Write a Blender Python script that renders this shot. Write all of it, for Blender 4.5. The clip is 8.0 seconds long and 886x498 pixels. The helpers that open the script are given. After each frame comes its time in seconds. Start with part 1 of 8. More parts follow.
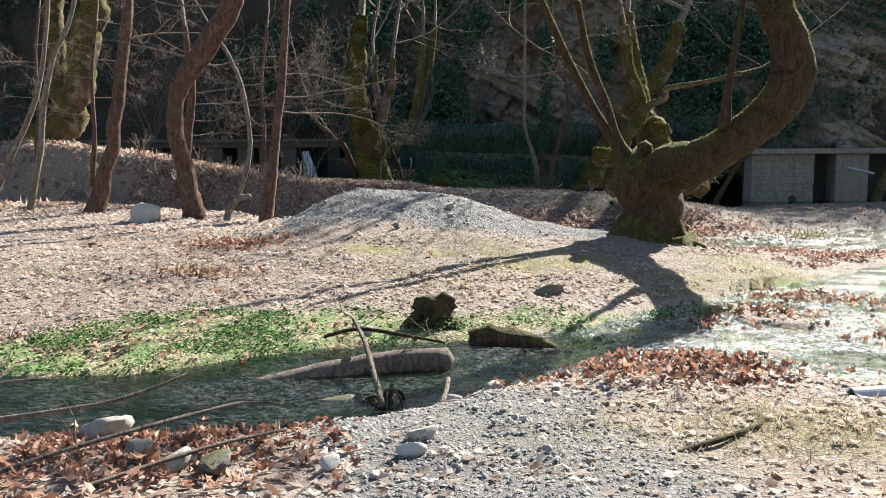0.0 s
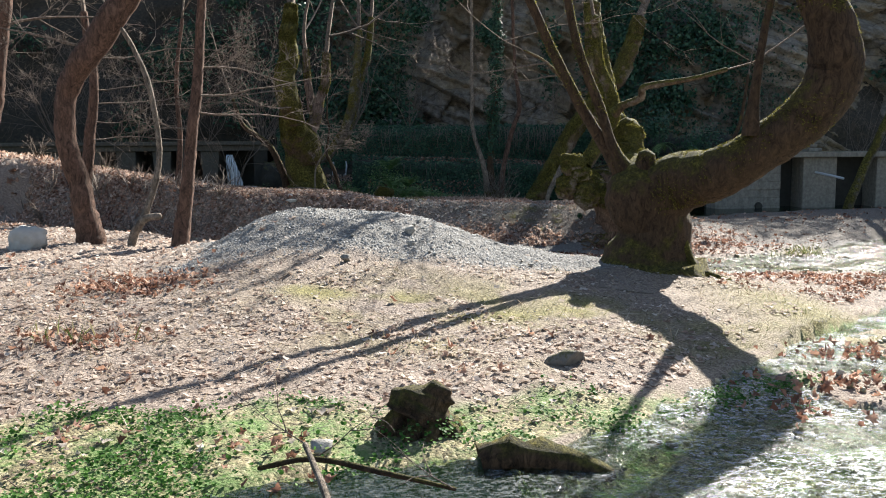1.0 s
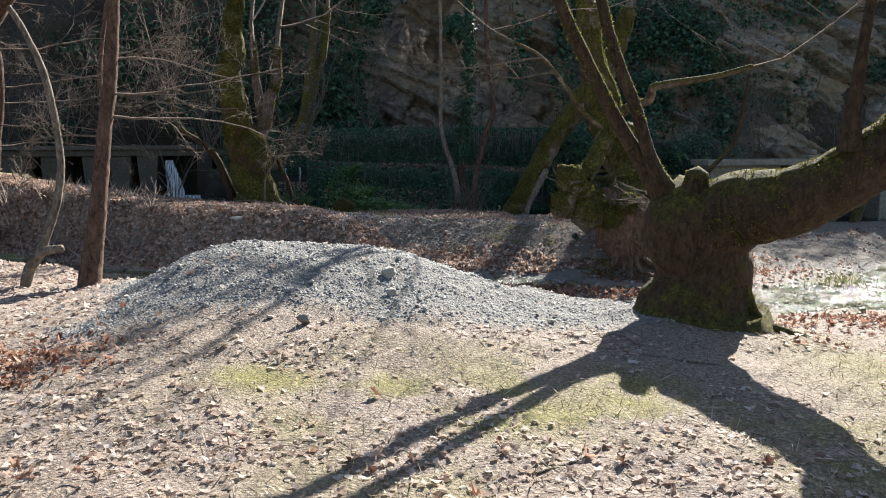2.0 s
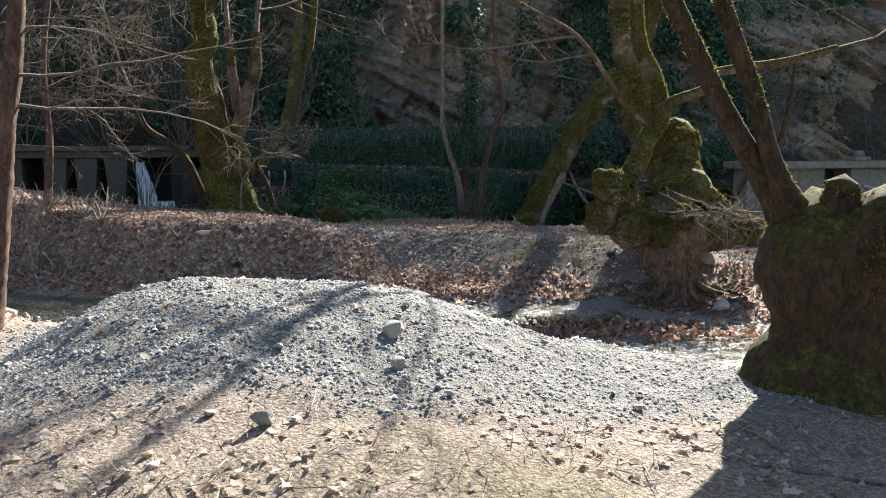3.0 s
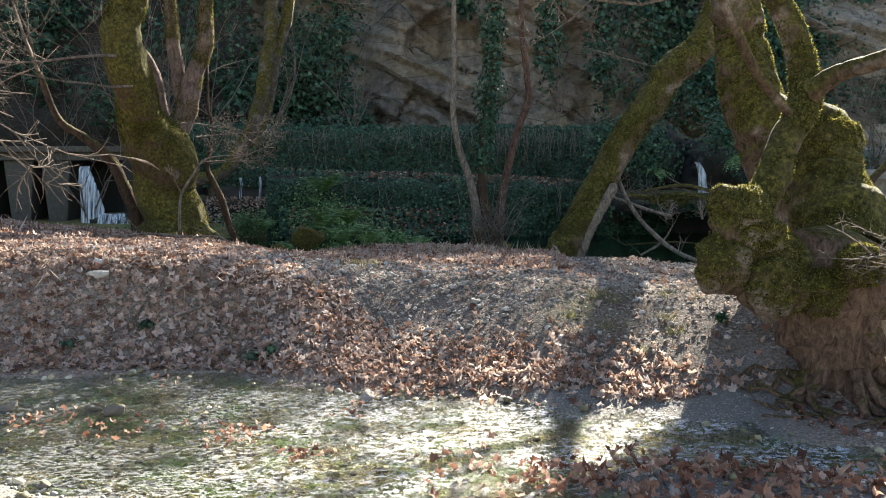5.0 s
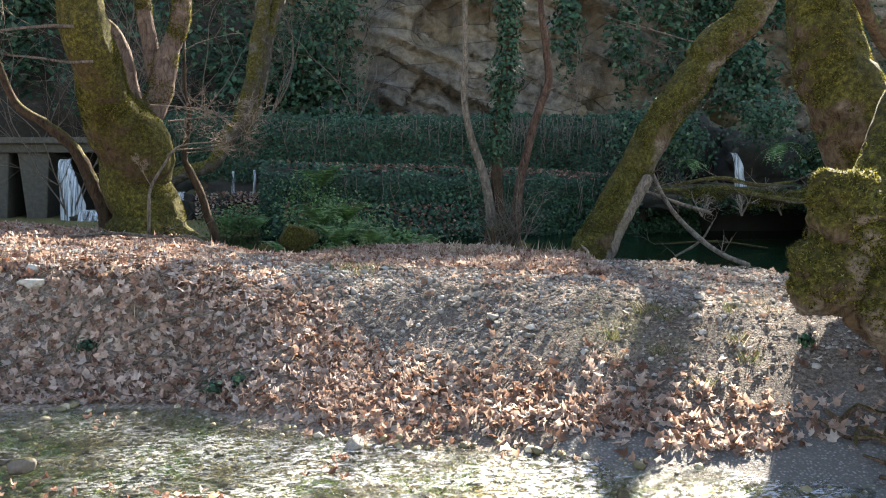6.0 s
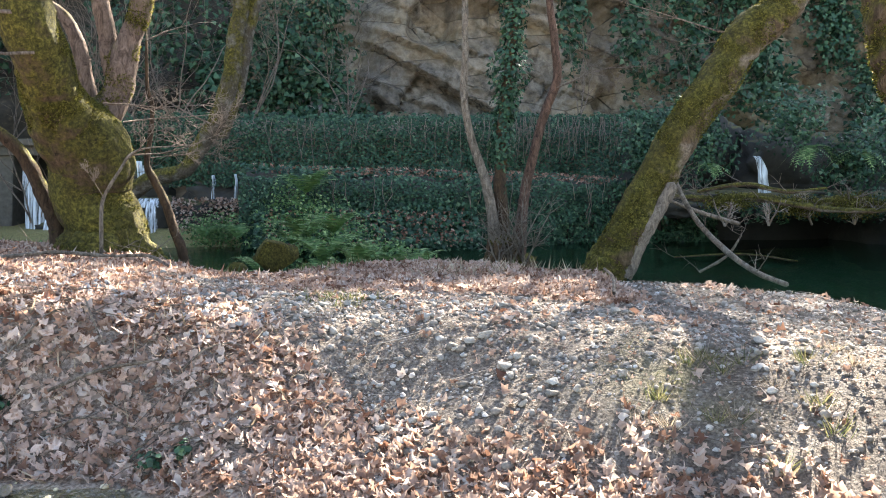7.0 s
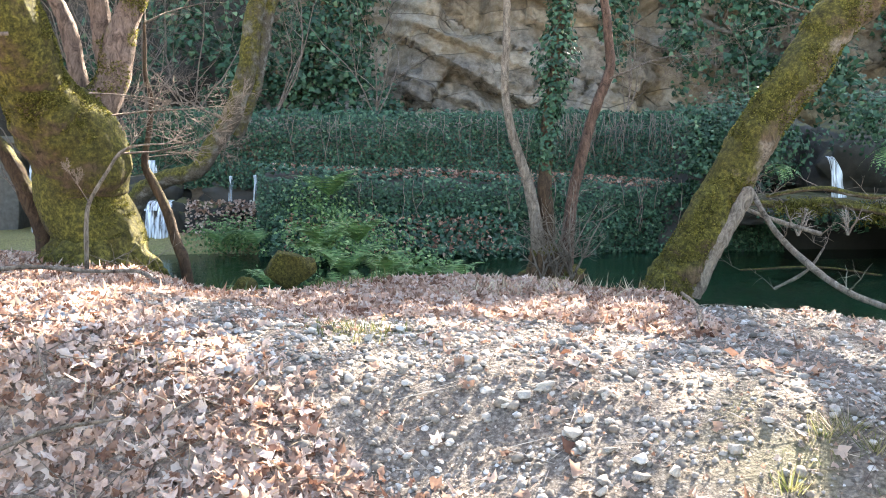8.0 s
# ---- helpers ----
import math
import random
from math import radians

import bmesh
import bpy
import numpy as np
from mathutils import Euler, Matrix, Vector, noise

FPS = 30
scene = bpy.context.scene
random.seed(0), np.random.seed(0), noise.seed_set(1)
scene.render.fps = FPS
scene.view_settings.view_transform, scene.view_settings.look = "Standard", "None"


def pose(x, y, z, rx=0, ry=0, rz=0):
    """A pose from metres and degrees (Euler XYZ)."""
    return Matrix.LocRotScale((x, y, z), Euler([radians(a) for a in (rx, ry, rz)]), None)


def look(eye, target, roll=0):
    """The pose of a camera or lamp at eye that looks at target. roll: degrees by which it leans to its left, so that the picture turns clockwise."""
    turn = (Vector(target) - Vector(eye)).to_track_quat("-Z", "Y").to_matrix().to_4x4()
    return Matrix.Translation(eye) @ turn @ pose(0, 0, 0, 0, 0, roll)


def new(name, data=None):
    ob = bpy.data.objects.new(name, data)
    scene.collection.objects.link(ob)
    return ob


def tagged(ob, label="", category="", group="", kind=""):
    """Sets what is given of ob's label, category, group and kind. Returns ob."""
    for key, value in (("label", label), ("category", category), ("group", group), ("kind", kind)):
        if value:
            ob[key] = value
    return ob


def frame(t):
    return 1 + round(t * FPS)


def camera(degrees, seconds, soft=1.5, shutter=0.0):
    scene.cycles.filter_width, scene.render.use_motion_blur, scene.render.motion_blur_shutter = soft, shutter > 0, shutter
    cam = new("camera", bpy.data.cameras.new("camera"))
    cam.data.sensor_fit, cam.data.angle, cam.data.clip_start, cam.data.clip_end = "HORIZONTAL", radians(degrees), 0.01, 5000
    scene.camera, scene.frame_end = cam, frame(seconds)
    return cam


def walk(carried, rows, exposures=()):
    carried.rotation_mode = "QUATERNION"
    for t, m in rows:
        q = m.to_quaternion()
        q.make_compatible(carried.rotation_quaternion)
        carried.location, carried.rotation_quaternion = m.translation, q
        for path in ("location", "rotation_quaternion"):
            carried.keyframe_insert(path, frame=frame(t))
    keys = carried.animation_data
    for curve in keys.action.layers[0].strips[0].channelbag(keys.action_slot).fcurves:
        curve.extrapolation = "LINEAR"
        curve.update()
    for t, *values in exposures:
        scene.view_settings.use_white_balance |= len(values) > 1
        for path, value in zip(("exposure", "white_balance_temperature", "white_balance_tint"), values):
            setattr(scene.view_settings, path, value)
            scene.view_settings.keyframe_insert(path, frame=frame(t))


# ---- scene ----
cam = camera(54.6, 8.0, soft=1.0)
# seconds, stops, kelvin, tint
EXPOSURES = [(0.0, 1.68, 6480, 9), (2.2, 1.7, 6400, 9), (3.5, 2.22, 6600, 8), (4.5, 2.5, 6800, 9), (6.0, 3.1, 7150, 10), (6.5, 3.3, 7150, 11), (7.2, 3.82, 7100, 11), (7.5, 3.87, 7200, 11), (8.0, 4.4, 7200, 12)]
PATH = [
    (0, (-0.024, -0.252, 1.901), (-0.019, 1.734, 1.662), -0.3),
    (0.5, (-0.239, 1.003, 1.942), (-0.102, 2.984, 1.703), -0.3),
    (1, (-0.388, 2.288, 2.037), (-0.217, 4.266, 1.795), -0.4),
    (1.5, (-0.494, 3.644, 2.099), (-0.269, 5.617, 1.858), -0.3),
    (2, (-0.492, 4.959, 2.184), (-0.214, 6.925, 1.942), -0.3),
    (2.2, (-0.476, 5.481, 2.206), (-0.194, 7.447, 1.969), -0.3),
    (3.3, (-0.297, 8.308, 2.154), (0.01, 10.27, 1.915), -0.1),
    (3.4, (-0.266, 8.549, 2.154), (0.042, 10.511, 1.917), 0.0),
    (3.5, (-0.24, 8.797, 2.155), (0.07, 10.758, 1.917), -0.1),
    (4, (-0.09, 9.969, 2.177), (0.231, 11.929, 1.94), -0.1),
    (4.5, (0.067, 11.071, 2.191), (0.357, 13.035, 1.954), -0.1),
    (4.7, (0.125, 11.475, 2.168), (0.418, 13.44, 1.937), -0.0),
    (5.8, (0.41, 13.394, 2.022), (0.669, 15.363, 1.787), -0.1),
    (6, (0.453, 13.697, 1.99), (0.716, 15.665, 1.752), -0.1),
    (6.5, (0.547, 14.404, 1.991), (0.818, 16.372, 1.752), -0.1),
    (6.8, (0.575, 14.858, 2.026), (0.852, 16.824, 1.784), -0.0),
    (7, (0.616, 15.114, 2.044), (0.889, 17.08, 1.805), -0.1),
    (7.5, (0.665, 15.827, 2.045), (0.863, 17.802, 1.805), 0.0),
    (8, (0.712, 16.519, 2.021), (0.916, 18.494, 1.782), -0.0),
]
walk(cam, [(t, look(eye, target, roll)) for t, eye, target, roll in PATH],
     exposures=EXPOSURES)

# ---- world, sun ----
SUN_AZ, SUN_EL = 34.5, 32.5     # degrees right of +y, degrees above the horizon
world = bpy.data.worlds.new("sky_world")
scene.world = world
world.use_nodes = True
wn = world.node_tree.nodes
sky = wn.new("ShaderNodeTexSky")
sky.sky_type, sky.sun_disc = "NISHITA", False
sky.sun_elevation, sky.sun_rotation = radians(SUN_EL), radians(SUN_AZ)
wn["Background"].inputs["Strength"].default_value = 0.052
world.node_tree.links.new(sky.outputs["Color"], wn["Background"].inputs["Color"])
sun_data = bpy.data.lights.new("sun", "SUN")
sun_data.energy, sun_data.angle, sun_data.color = 5.0, radians(0.55), (1.0, 0.95, 0.87)
sun = new("sun", sun_data)
sun_dir = Vector((math.sin(radians(SUN_AZ)) * math.cos(radians(SUN_EL)),
                  math.cos(radians(SUN_AZ)) * math.cos(radians(SUN_EL)), math.sin(radians(SUN_EL))))
sun.matrix_world = look(sun_dir * 60, (0, 0, 0))

# ---- small mathematics ----
rng = np.random.default_rng(7)


def lattice(ix, iy, iz, seed):
    h = (ix * 374761393 + iy * 668265263 + iz * 2147483647 + seed * 974711) & 0x7FFFFFFF
    h = ((h ^ (h >> 13)) * 1274126177) & 0x7FFFFFFF
    return ((h ^ (h >> 16)) & 0xFFFF) / 65535.0


def vnoise(x, y, z=0.0, seed=0):
    """Smooth value noise, -1 to 1, on arrays."""
    x, y, z = np.broadcast_arrays(np.asarray(x, float), np.asarray(y, float), np.asarray(z, float))
    fx, fy, fz = np.floor(x), np.floor(y), np.floor(z)
    ix, iy, iz = fx.astype(np.int64), fy.astype(np.int64), fz.astype(np.int64)
    u, v, w = x - fx, y - fy, z - fz
    u, v, w = u * u * (3 - 2 * u), v * v * (3 - 2 * v), w * w * (3 - 2 * w)
    total = 0
    for dx in (0, 1):
        for dy in (0, 1):
            for dz in (0, 1):
                total = total + lattice(ix + dx, iy + dy, iz + dz, seed) * (u if dx else 1 - u) * (v if dy else 1 - v) * (w if dz else 1 - w)
    return total * 2 - 1


def fbm(x, y, z=0.0, seed=0, octaves=4):
    total, amp, f = 0, 0.5, 1.0
    for k in range(octaves):
        total = total + amp * vnoise(x * f, y * f, np.asarray(z) * f, seed + 11 * k)
        amp, f = amp * 0.5, f * 2.03
    return total


def ss(v):
    v = np.clip(v, 0, 1)
    return v * v * (3 - 2 * v)


# ---- lie of the land ----
SHORE_X = (-60, -9, -6, -4.5, -3.3, -2.5, -1.6, -0.8, 0.0, 0.6, 1.2, 1.9, 2.6, 3.3, 4.1, 5.0, 6.3, 8.0, 10.0, 14, 60)
NEAR_A = (3.8, 4.0, 4.4, 4.5, 4.55, 4.55, 4.5, 4.7, 5.1, 5.6, 6.05, 6.1, 5.75, 5.45, 5.35, 5.2, 5.1, 4.8, 4.5, 4, 3)
FAR_A = (5.2, 5.6, 5.75, 5.9, 6.05, 6.05, 6.45, 6.95, 7.05, 7.2, 7.5, 8.1, 8.9, 9.6, 10.4, 11.2, 12.6, 13.6, 13.6, 13, 11)
NEAR_B = (27, 22.2, 20.4, 19.4, 18.4, 17.95, 17.45, 17.0, 16.6, 16.3, 16.1, 15.95, 15.45, 15.2, 15.0, 14.9, 15.0, 14.9, 14.8, 14.5, 13)
FAR_B = (28.5, 24.0, 22.2, 21.0, 20.5, 20.55, 20.5, 20.4, 19.85, 19.55, 19.35, 18.95, 18.6, 18.15, 17.6, 17.1, 17.2, 18.1, 19.4, 21.8, 26)
EDGE = (33, 29.5, 27.8, 27.2, 26.8, 26.3, 25.6, 24.4, 24.8, 25.3, 25.8, 25.9, 25.6, 24.8, 23.8, 23.0, 22.8, 23.4, 24.2, 25, 30)
POOL_Z = 0.16


def line(values, x):
    return np.interp(x, SHORE_X, values)


def water_a(x):
    return 0.22 - 0.21 * ss((np.asarray(x, float) - 1.2) / 6.0)


def water_b(x):
    return 0.0 + 0.06 * ss((-3 - np.asarray(x, float)) / 5.0)


def land(x, y):
    """Height of the ground."""
    x, y = np.asarray(x, float), np.asarray(y, float)
    wob = 0.22 * vnoise(x * 1.3, y * 1.3, 0, 3) + 0.08 * vnoise(x * 4, y * 4, 0, 5)
    na, fa, nb, fb, ed = (line(v, x) for v in (NEAR_A, FAR_A, NEAR_B, FAR_B, EDGE))
    na, fa, nb, fb, ed = na + 0.5 * wob, fa - 0.5 * wob, nb + wob, fb - 0.22 * vnoise(x * 1.3, y * 1.3, 0, 3), ed + 1.2 * wob
    wa, wb = water_a(x), water_b(x)
    near = wa + 0.02 + 0.2 * ss((na - y) / 0.8) + 0.1 * ss((na - y - 0.5) / 3)
    u = np.clip((y - na) / np.maximum(fa - na, 0.1), 0, 1)
    bed_a = wa + 0.02 - (0.17 - 0.10 * ss((x - 0.2) / 2)) * ss(u * 4) * ss((1 - u) * 4) - 0.05 * (u > 0) * (u < 1)
    bed_a = bed_a + 0.13 * ss((vnoise(x * 0.9 + 3, y * 1.5, 0, 13) - 0.12) * 3.5) * ss((x - 2.0) / 0.8) * ss(u * 5) * ss((1 - u) * 5)
    d, e = y - fa, nb - y
    mid = wa + 0.02 + 0.1 * ss(d / 1.3) + 0.17 * ss((d - 1.0) / 4)
    mid = mid + 0.06 * ss((-2 - x) / 3) * ss(d / 3)
    crest = np.exp(-np.abs((y - 14.0) / np.where(y < 14.0, 1.9, 2.0)) ** 1.7)
    top = np.interp(x, (-3.4, -2.6, -2.2, -1.9, -1.6, -1.25, -0.9, -0.4, 0.0, 0.4, 0.85, 1.5, 2.2, 3.2), (0.0, 0.14, 0.36, 0.52, 0.61, 0.66, 0.65, 0.63, 0.60, 0.52, 0.36, 0.14, 0.03, 0.0))
    mid = mid + top * crest + 0.10 * np.exp(-np.square((x - 3.2) / 0.9) - np.square((y - 12.6) / 0.7))
    mid = mid + 0.12 * np.exp(-np.square((x - 4.0) / 0.8) - np.square((y - 10.6) / 1.4))
    mid = wb + (mid - wb) * ss(e / np.interp(x, (-4, -3, -1, 0.3), (2.1, 2.9, 2.8, 2.1)))
    v = np.clip((y - nb) / np.maximum(fb - nb, 0.1), 0, 1)
    bars = 0.05 * ss((vnoise(x * 1.1 + 7, y * 2.2, 0, 9) - 0.05) * 3)
    isle = 0.16 * np.exp(-np.square((x - 2.9) / 1.4) - np.square((y - (16.85 - 0.28 * (x - 2.9))) / 0.42))
    isle = isle + 0.14 * np.exp(-np.square((x - 7.4) / 0.5) - np.square((y - 17.0) / 0.35))
    bed_b = wb + 0.02 - 0.115 * ss(v * 5) * ss((1 - v) * 5) + bars * ss(v * 3) * ss((1 - v) * 3) + isle
    g = y - fb
    height = np.interp(x, (-12, -9, -6, -4, -2, -0.8, 0.0, 1.0, 2.0, 3.5, 4.4, 5.5, 6.3, 7.5, 12), (1.97, 1.57, 1.2, 1.0, 0.92, 0.86, 0.76, 0.72, 0.72, 0.67, 0.66, 0.56, 0.42, 0.22, 0.22))
    reach = np.interp(x, (-5, -3, -1.2, -0.5, 0.0, 0.7, 1.5, 3.5, 6), (1.7, 1.25, 1.15, 1.6, 1.9, 2.4, 2.6, 2.3, 2.5))
    dip = np.interp(x, (-5, -3, -1.5, -0.8, 0, 1, 2, 3.5, 5), (0.1, 0.17, 0.15, 0.18, 0.22, 0.18, 0.18, 0.12, 0.05))
    bank = wb + 0.02 + height * (0.08 * ss(g / 0.2) + 0.92 * ss(g / reach)) - dip * ss((g - 2.4) / 2.4)
    bank = bank - 0.85 * np.minimum(bank, 0.55) * np.exp(-np.square((x - 4.5) / 1.0) - np.square((y - 17.9) / 0.8))
    pool = np.minimum(bank, bank - (bank + 0.5) * ss((y - ed) / 1.1))
    far = -0.35 + 0.75 * ss((y - 30.2) / 1.2) + 1.25 * np.clip(y - 42.5, 0, 11.5)
    pool = np.where(y > 29.5, np.maximum(pool, far), pool)
    z = np.where(y < na, near, np.where(y < fa, bed_a, np.where(y < nb, mid, np.where(y < fb, bed_b, pool))))
    rough = 0.035 * fbm(x * 1.7, y * 1.7, 0, 21) + np.where(y > 19, 0.008, 0.02) * vnoise(x * 6, y * 6, 0, 23)
    return z + rough * np.where((y > nb) & (y < fb), 0.5, 1.0)


def gravel_cover(x, y):
    """1 on bare gravel, 0 on leaves and soil."""
    w = 0.5 * fbm(x * 1.2, y * 1.2, 0, 31)
    mound = ss((x + 3.0 + w) / 0.6) * ss((y - 11.9 - 0.10 * x * x * 0.3 + w) / 0.7) * (1 - ss((x - 3.4 + w) / 0.8)) * (y < 19)
    edge_x = np.interp(y, (20.0, 20.6, 21.9, 22.5, 23.4), (0.75, 0.45, -0.15, -0.9, -2.1))
    mid_bank = (y > 19) * ss((x - edge_x + 0.8 * w) / 0.5) * (1 - ss((y - 23.2 + 0.6 * ss((x - 2.2)) - w) / 0.5) * (x < 3.7))
    near = (y < 6) * ss((x + 0.75 + w) / 0.4) * (1 - ss((x - 0.9 + w) / 0.5)) * ss((5.0 - y) / 0.4)
    beach = np.exp(-np.square((x - 9.5) / 2.5) - np.square((y - 18.0) / 2.2)) * (x > 6)
    return np.clip(mound + mid_bank + near + beach, 0, 1)


def cress_cover(x, y):
    """1 on the mats of cress, between the open water and the leafy flat."""
    front = np.interp(x, (-9, -3.3, -2.5, -1.6, -0.8, 0.0, 0.6, 1.2, 2.0, 2.9), (5.5, 5.85, 5.8, 6.2, 6.7, 6.95, 7.2, 7.35, 7.65, 8.3)) + 0.22 * fbm(x * 2.4, y * 1.2, 0, 42)
    back = np.interp(x, (-9, -3.6, -3.1, -2.5, -1.5, -0.7, 1.0, 1.8, 2.4, 3.0), (6.4, 6.7, 7.1, 7.5, 7.65, 7.75, 7.85, 8.1, 8.3, 8.35)) + 0.4 * fbm(x * 2, y * 2, 0, 41)
    return ss((y - front) / 0.16) * (1 - ss((y - back) / 0.3)) * (1 - ss((x - 2.9) / 0.5))


def green_cover(x, y):
    """Moss and short grass."""
    lawn = 0.95 * np.exp(-np.square((x - 1.2) / 2.2) - np.square((y - 10.2) / 1.3)) * ss(0.1 + 2.6 * fbm(x * 1.3, y * 1.3, 0, 43))
    spots = sum(np.exp(-np.square((x - cx) / rx) - np.square((y - cy) / ry)) for cx, cy, rx, ry in ((-1.0, 11.0, 0.35, 0.3), (-0.2, 10.8, 0.6, 0.3), (0.8, 10.2, 0.8, 0.35), (1.75, 10.7, 0.5, 0.5), (2.6, 9.7, 0.5, 0.5)))
    lawn = np.maximum(lawn, spots * ss(0.75 + 2.2 * fbm(x * 3, y * 3, 0, 47)))
    lawn = lawn + 0.8 * np.exp(-np.square((x - 4.2) / 0.8) - np.square((y - 10.9) / 1.5))
    lawn = lawn + 0.8 * np.exp(-np.square((x - 2.2) / 1.3) - np.square((y - 3.9) / 0.5))
    tuft = np.exp(-np.square((x - 0.75) / 0.28) - np.square((y - 22.4) / 0.32))
    tuft = tuft + 0.6 * np.exp(-np.square((x - 2.9) / 0.5) - np.square((y - 20.3) / 0.5)) * ss(0.3 + 2 * fbm(x * 3, y * 3, 0, 44))
    return np.clip(lawn + tuft + 0.9 * (y > 29.0), 0, 1)


def leaf_cover(x, y):
    na, fa, nb, fb, ed = (line(v, x) for v in (NEAR_A, FAR_A, NEAR_B, FAR_B, EDGE))
    w = fbm(x * 1.5, y * 1.5, 0, 51)
    dry = np.where(y < na - 0.05, 1.0, 0) + np.where((y > fa + 0.35) & (y < nb - 0.25), 1.0 - 0.72 * cress_cover(x, y), 0) + np.where((y > fb - 0.02) & (y < ed + 0.4), 1.0, 0)
    amount = np.where(y < 10, 0.85, np.where(y < 13, 0.52 + 0.2 * ss((-x) / 2), 0.72)) + np.where(y < 13, 1.2, 0.65) * w
    amount = amount - 0.93 * gravel_cover(x, y) - 0.62 * np.clip(green_cover(x, y), 0, 1) * (y > fa + 0.8)
    amount = amount - 0.5 * (y < na) * np.exp(-np.square((x - 2.2) / 1.2) - np.square((y - 3.9) / 0.6))
    amount = amount - 0.45 * np.exp(-np.square((x + 4) / 3.0) - np.square((y - 11.8) / 1.0))
    amount = amount - 0.45 * np.exp(-np.square((x - 4) / 1.4) - np.square((y - 11.5) / 2.2))
    amount = amount + 0.28 * (y > 19) * gravel_cover(x, y) * ss(0.35 + 1.6 * fbm(x * 2.2, y * 2.2, 0, 53))
    amount = amount + 0.3 * (y > 19) * (x < 0.6) + 0.95 * np.exp(-np.square((x - 2.0) / 2.2) - np.square((y - 24.6) / 0.9))
    amount = amount + 0.32 * np.exp(-np.square((x - 1.9) / 1.8) - np.square((y - fb - 0.3) / 0.3)) * (y > 18)
    amount = amount + 0.6 * np.exp(-np.square((x - 1.45) / 0.6) - np.square((y - 5.25) / 0.5))
    return np.clip(amount, 0.02, 1) * dry


def slope_frames(x, y):
    """Unit normals of the ground."""
    h = 0.05
    dx = (land(x + h, y) - land(x - h, y)) / (2 * h)
    dy = (land(x, y + h) - land(x, y - h)) / (2 * h)
    n = np.stack((-dx, -dy, np.ones_like(dx)), 1)
    return n / np.linalg.norm(n, axis=1)[:, None]


# ---- mesh helpers ----
def mesh_of(name, verts, faces, smooth=True):
    """A mesh from an array of places and an array (or list) of faces."""
    me = bpy.data.meshes.new(name)
    verts = np.asarray(verts, np.float32)
    if isinstance(faces, np.ndarray):
        n, k = faces.shape
        me.vertices.add(len(verts))
        me.vertices.foreach_set("co", verts.ravel())
        me.loops.add(n * k)
        me.loops.foreach_set("vertex_index", faces.astype(np.int32).ravel())
        me.polygons.add(n)
        me.polygons.foreach_set("loop_start", np.arange(0, n * k, k, dtype=np.int32))
        me.update(calc_edges=True)
    else:
        me.from_pydata(verts.tolist(), [], faces)
    if smooth:
        me.polygons.foreach_set("use_smooth", np.ones(len(me.polygons), bool))
    me.update()
    return me


def part(name, me, material, parent=None, label=""):
    ob = new(name, me)
    if material and not me.materials:
        me.materials.append(material)
    if parent is not None:
        ob.parent = parent
        ob.matrix_parent_inverse = parent.matrix_basis.inverted()
    if label:
        tagged(ob, label)
    return ob


def thing(name, place, label, category, group=""):
    ob = new(name)
    ob.empty_display_size = 0.1
    ob.matrix_basis = Matrix.Translation(place)
    return tagged(ob, label, category, group)


def whole(name, me, material, label, category, group="", kind=""):
    return tagged(part(name, me, material), label, category, group, kind)


def turns(normal, spin):
    """Rotation matrices (n,3,3) whose z is the normal, spun about it."""
    n = normal / np.linalg.norm(normal, axis=1)[:, None]
    ref = np.where(np.abs(n[:, 2:3]) < 0.95, np.array([[0, 0, 1.0]]), np.array([[1.0, 0, 0]]))
    t = np.cross(ref, n)
    t /= np.linalg.norm(t, axis=1)[:, None]
    b = np.cross(n, t)
    c, s = np.cos(spin)[:, None], np.sin(spin)[:, None]
    return np.stack((t * c + b * s, b * c - t * s, n), 2)


def strewn(name, shapes, places, normals, sizes, squash=None):
    """One mesh of many copies of the shapes (verts, triangles), laid at the places."""
    n = len(places)
    pick = rng.integers(0, len(shapes), n)
    rot = turns(normals, rng.uniform(0, 6.283, n))
    vs, fs, base = [], [], 0
    for k, (v, f) in enumerate(shapes):
        m = np.nonzero(pick == k)[0]
        if not len(m):
            continue
        loc = v[None] * sizes[m][:, None, None]
        if squash is not None:
            loc = loc * squash[m][:, None, :]
        w = np.einsum("nij,nkj->nki", rot[m], loc) + places[m][:, None]
        vs.append(w.reshape(-1, 3))
        fs.append((f[None] + (np.arange(len(m)) * len(v))[:, None, None] + base).reshape(-1, 3))
        base += len(m) * len(v)
    return mesh_of(name, np.concatenate(vs), np.concatenate(fs))


def smooth_line(points, step):
    """A curve through points of (x, y, z, r), resampled about every step metres."""
    p = np.asarray(points, float)
    p = np.vstack((2 * p[0] - p[1], p, 2 * p[-1] - p[-2]))
    out = []
    for k in range(1, len(p) - 2):
        n = max(1, int(np.linalg.norm(p[k + 1, :3] - p[k, :3]) / step))
        for t in np.arange(n) / n:
            out.append(0.5 * (2 * p[k] + (p[k + 1] - p[k - 1]) * t + (2 * p[k - 1] - 5 * p[k] + 4 * p[k + 1] - p[k + 2]) * t * t
                              + (3 * p[k] - p[k - 1] - 3 * p[k + 1] + p[k + 2]) * t ** 3))
    out.append(p[-2])
    return np.array(out)


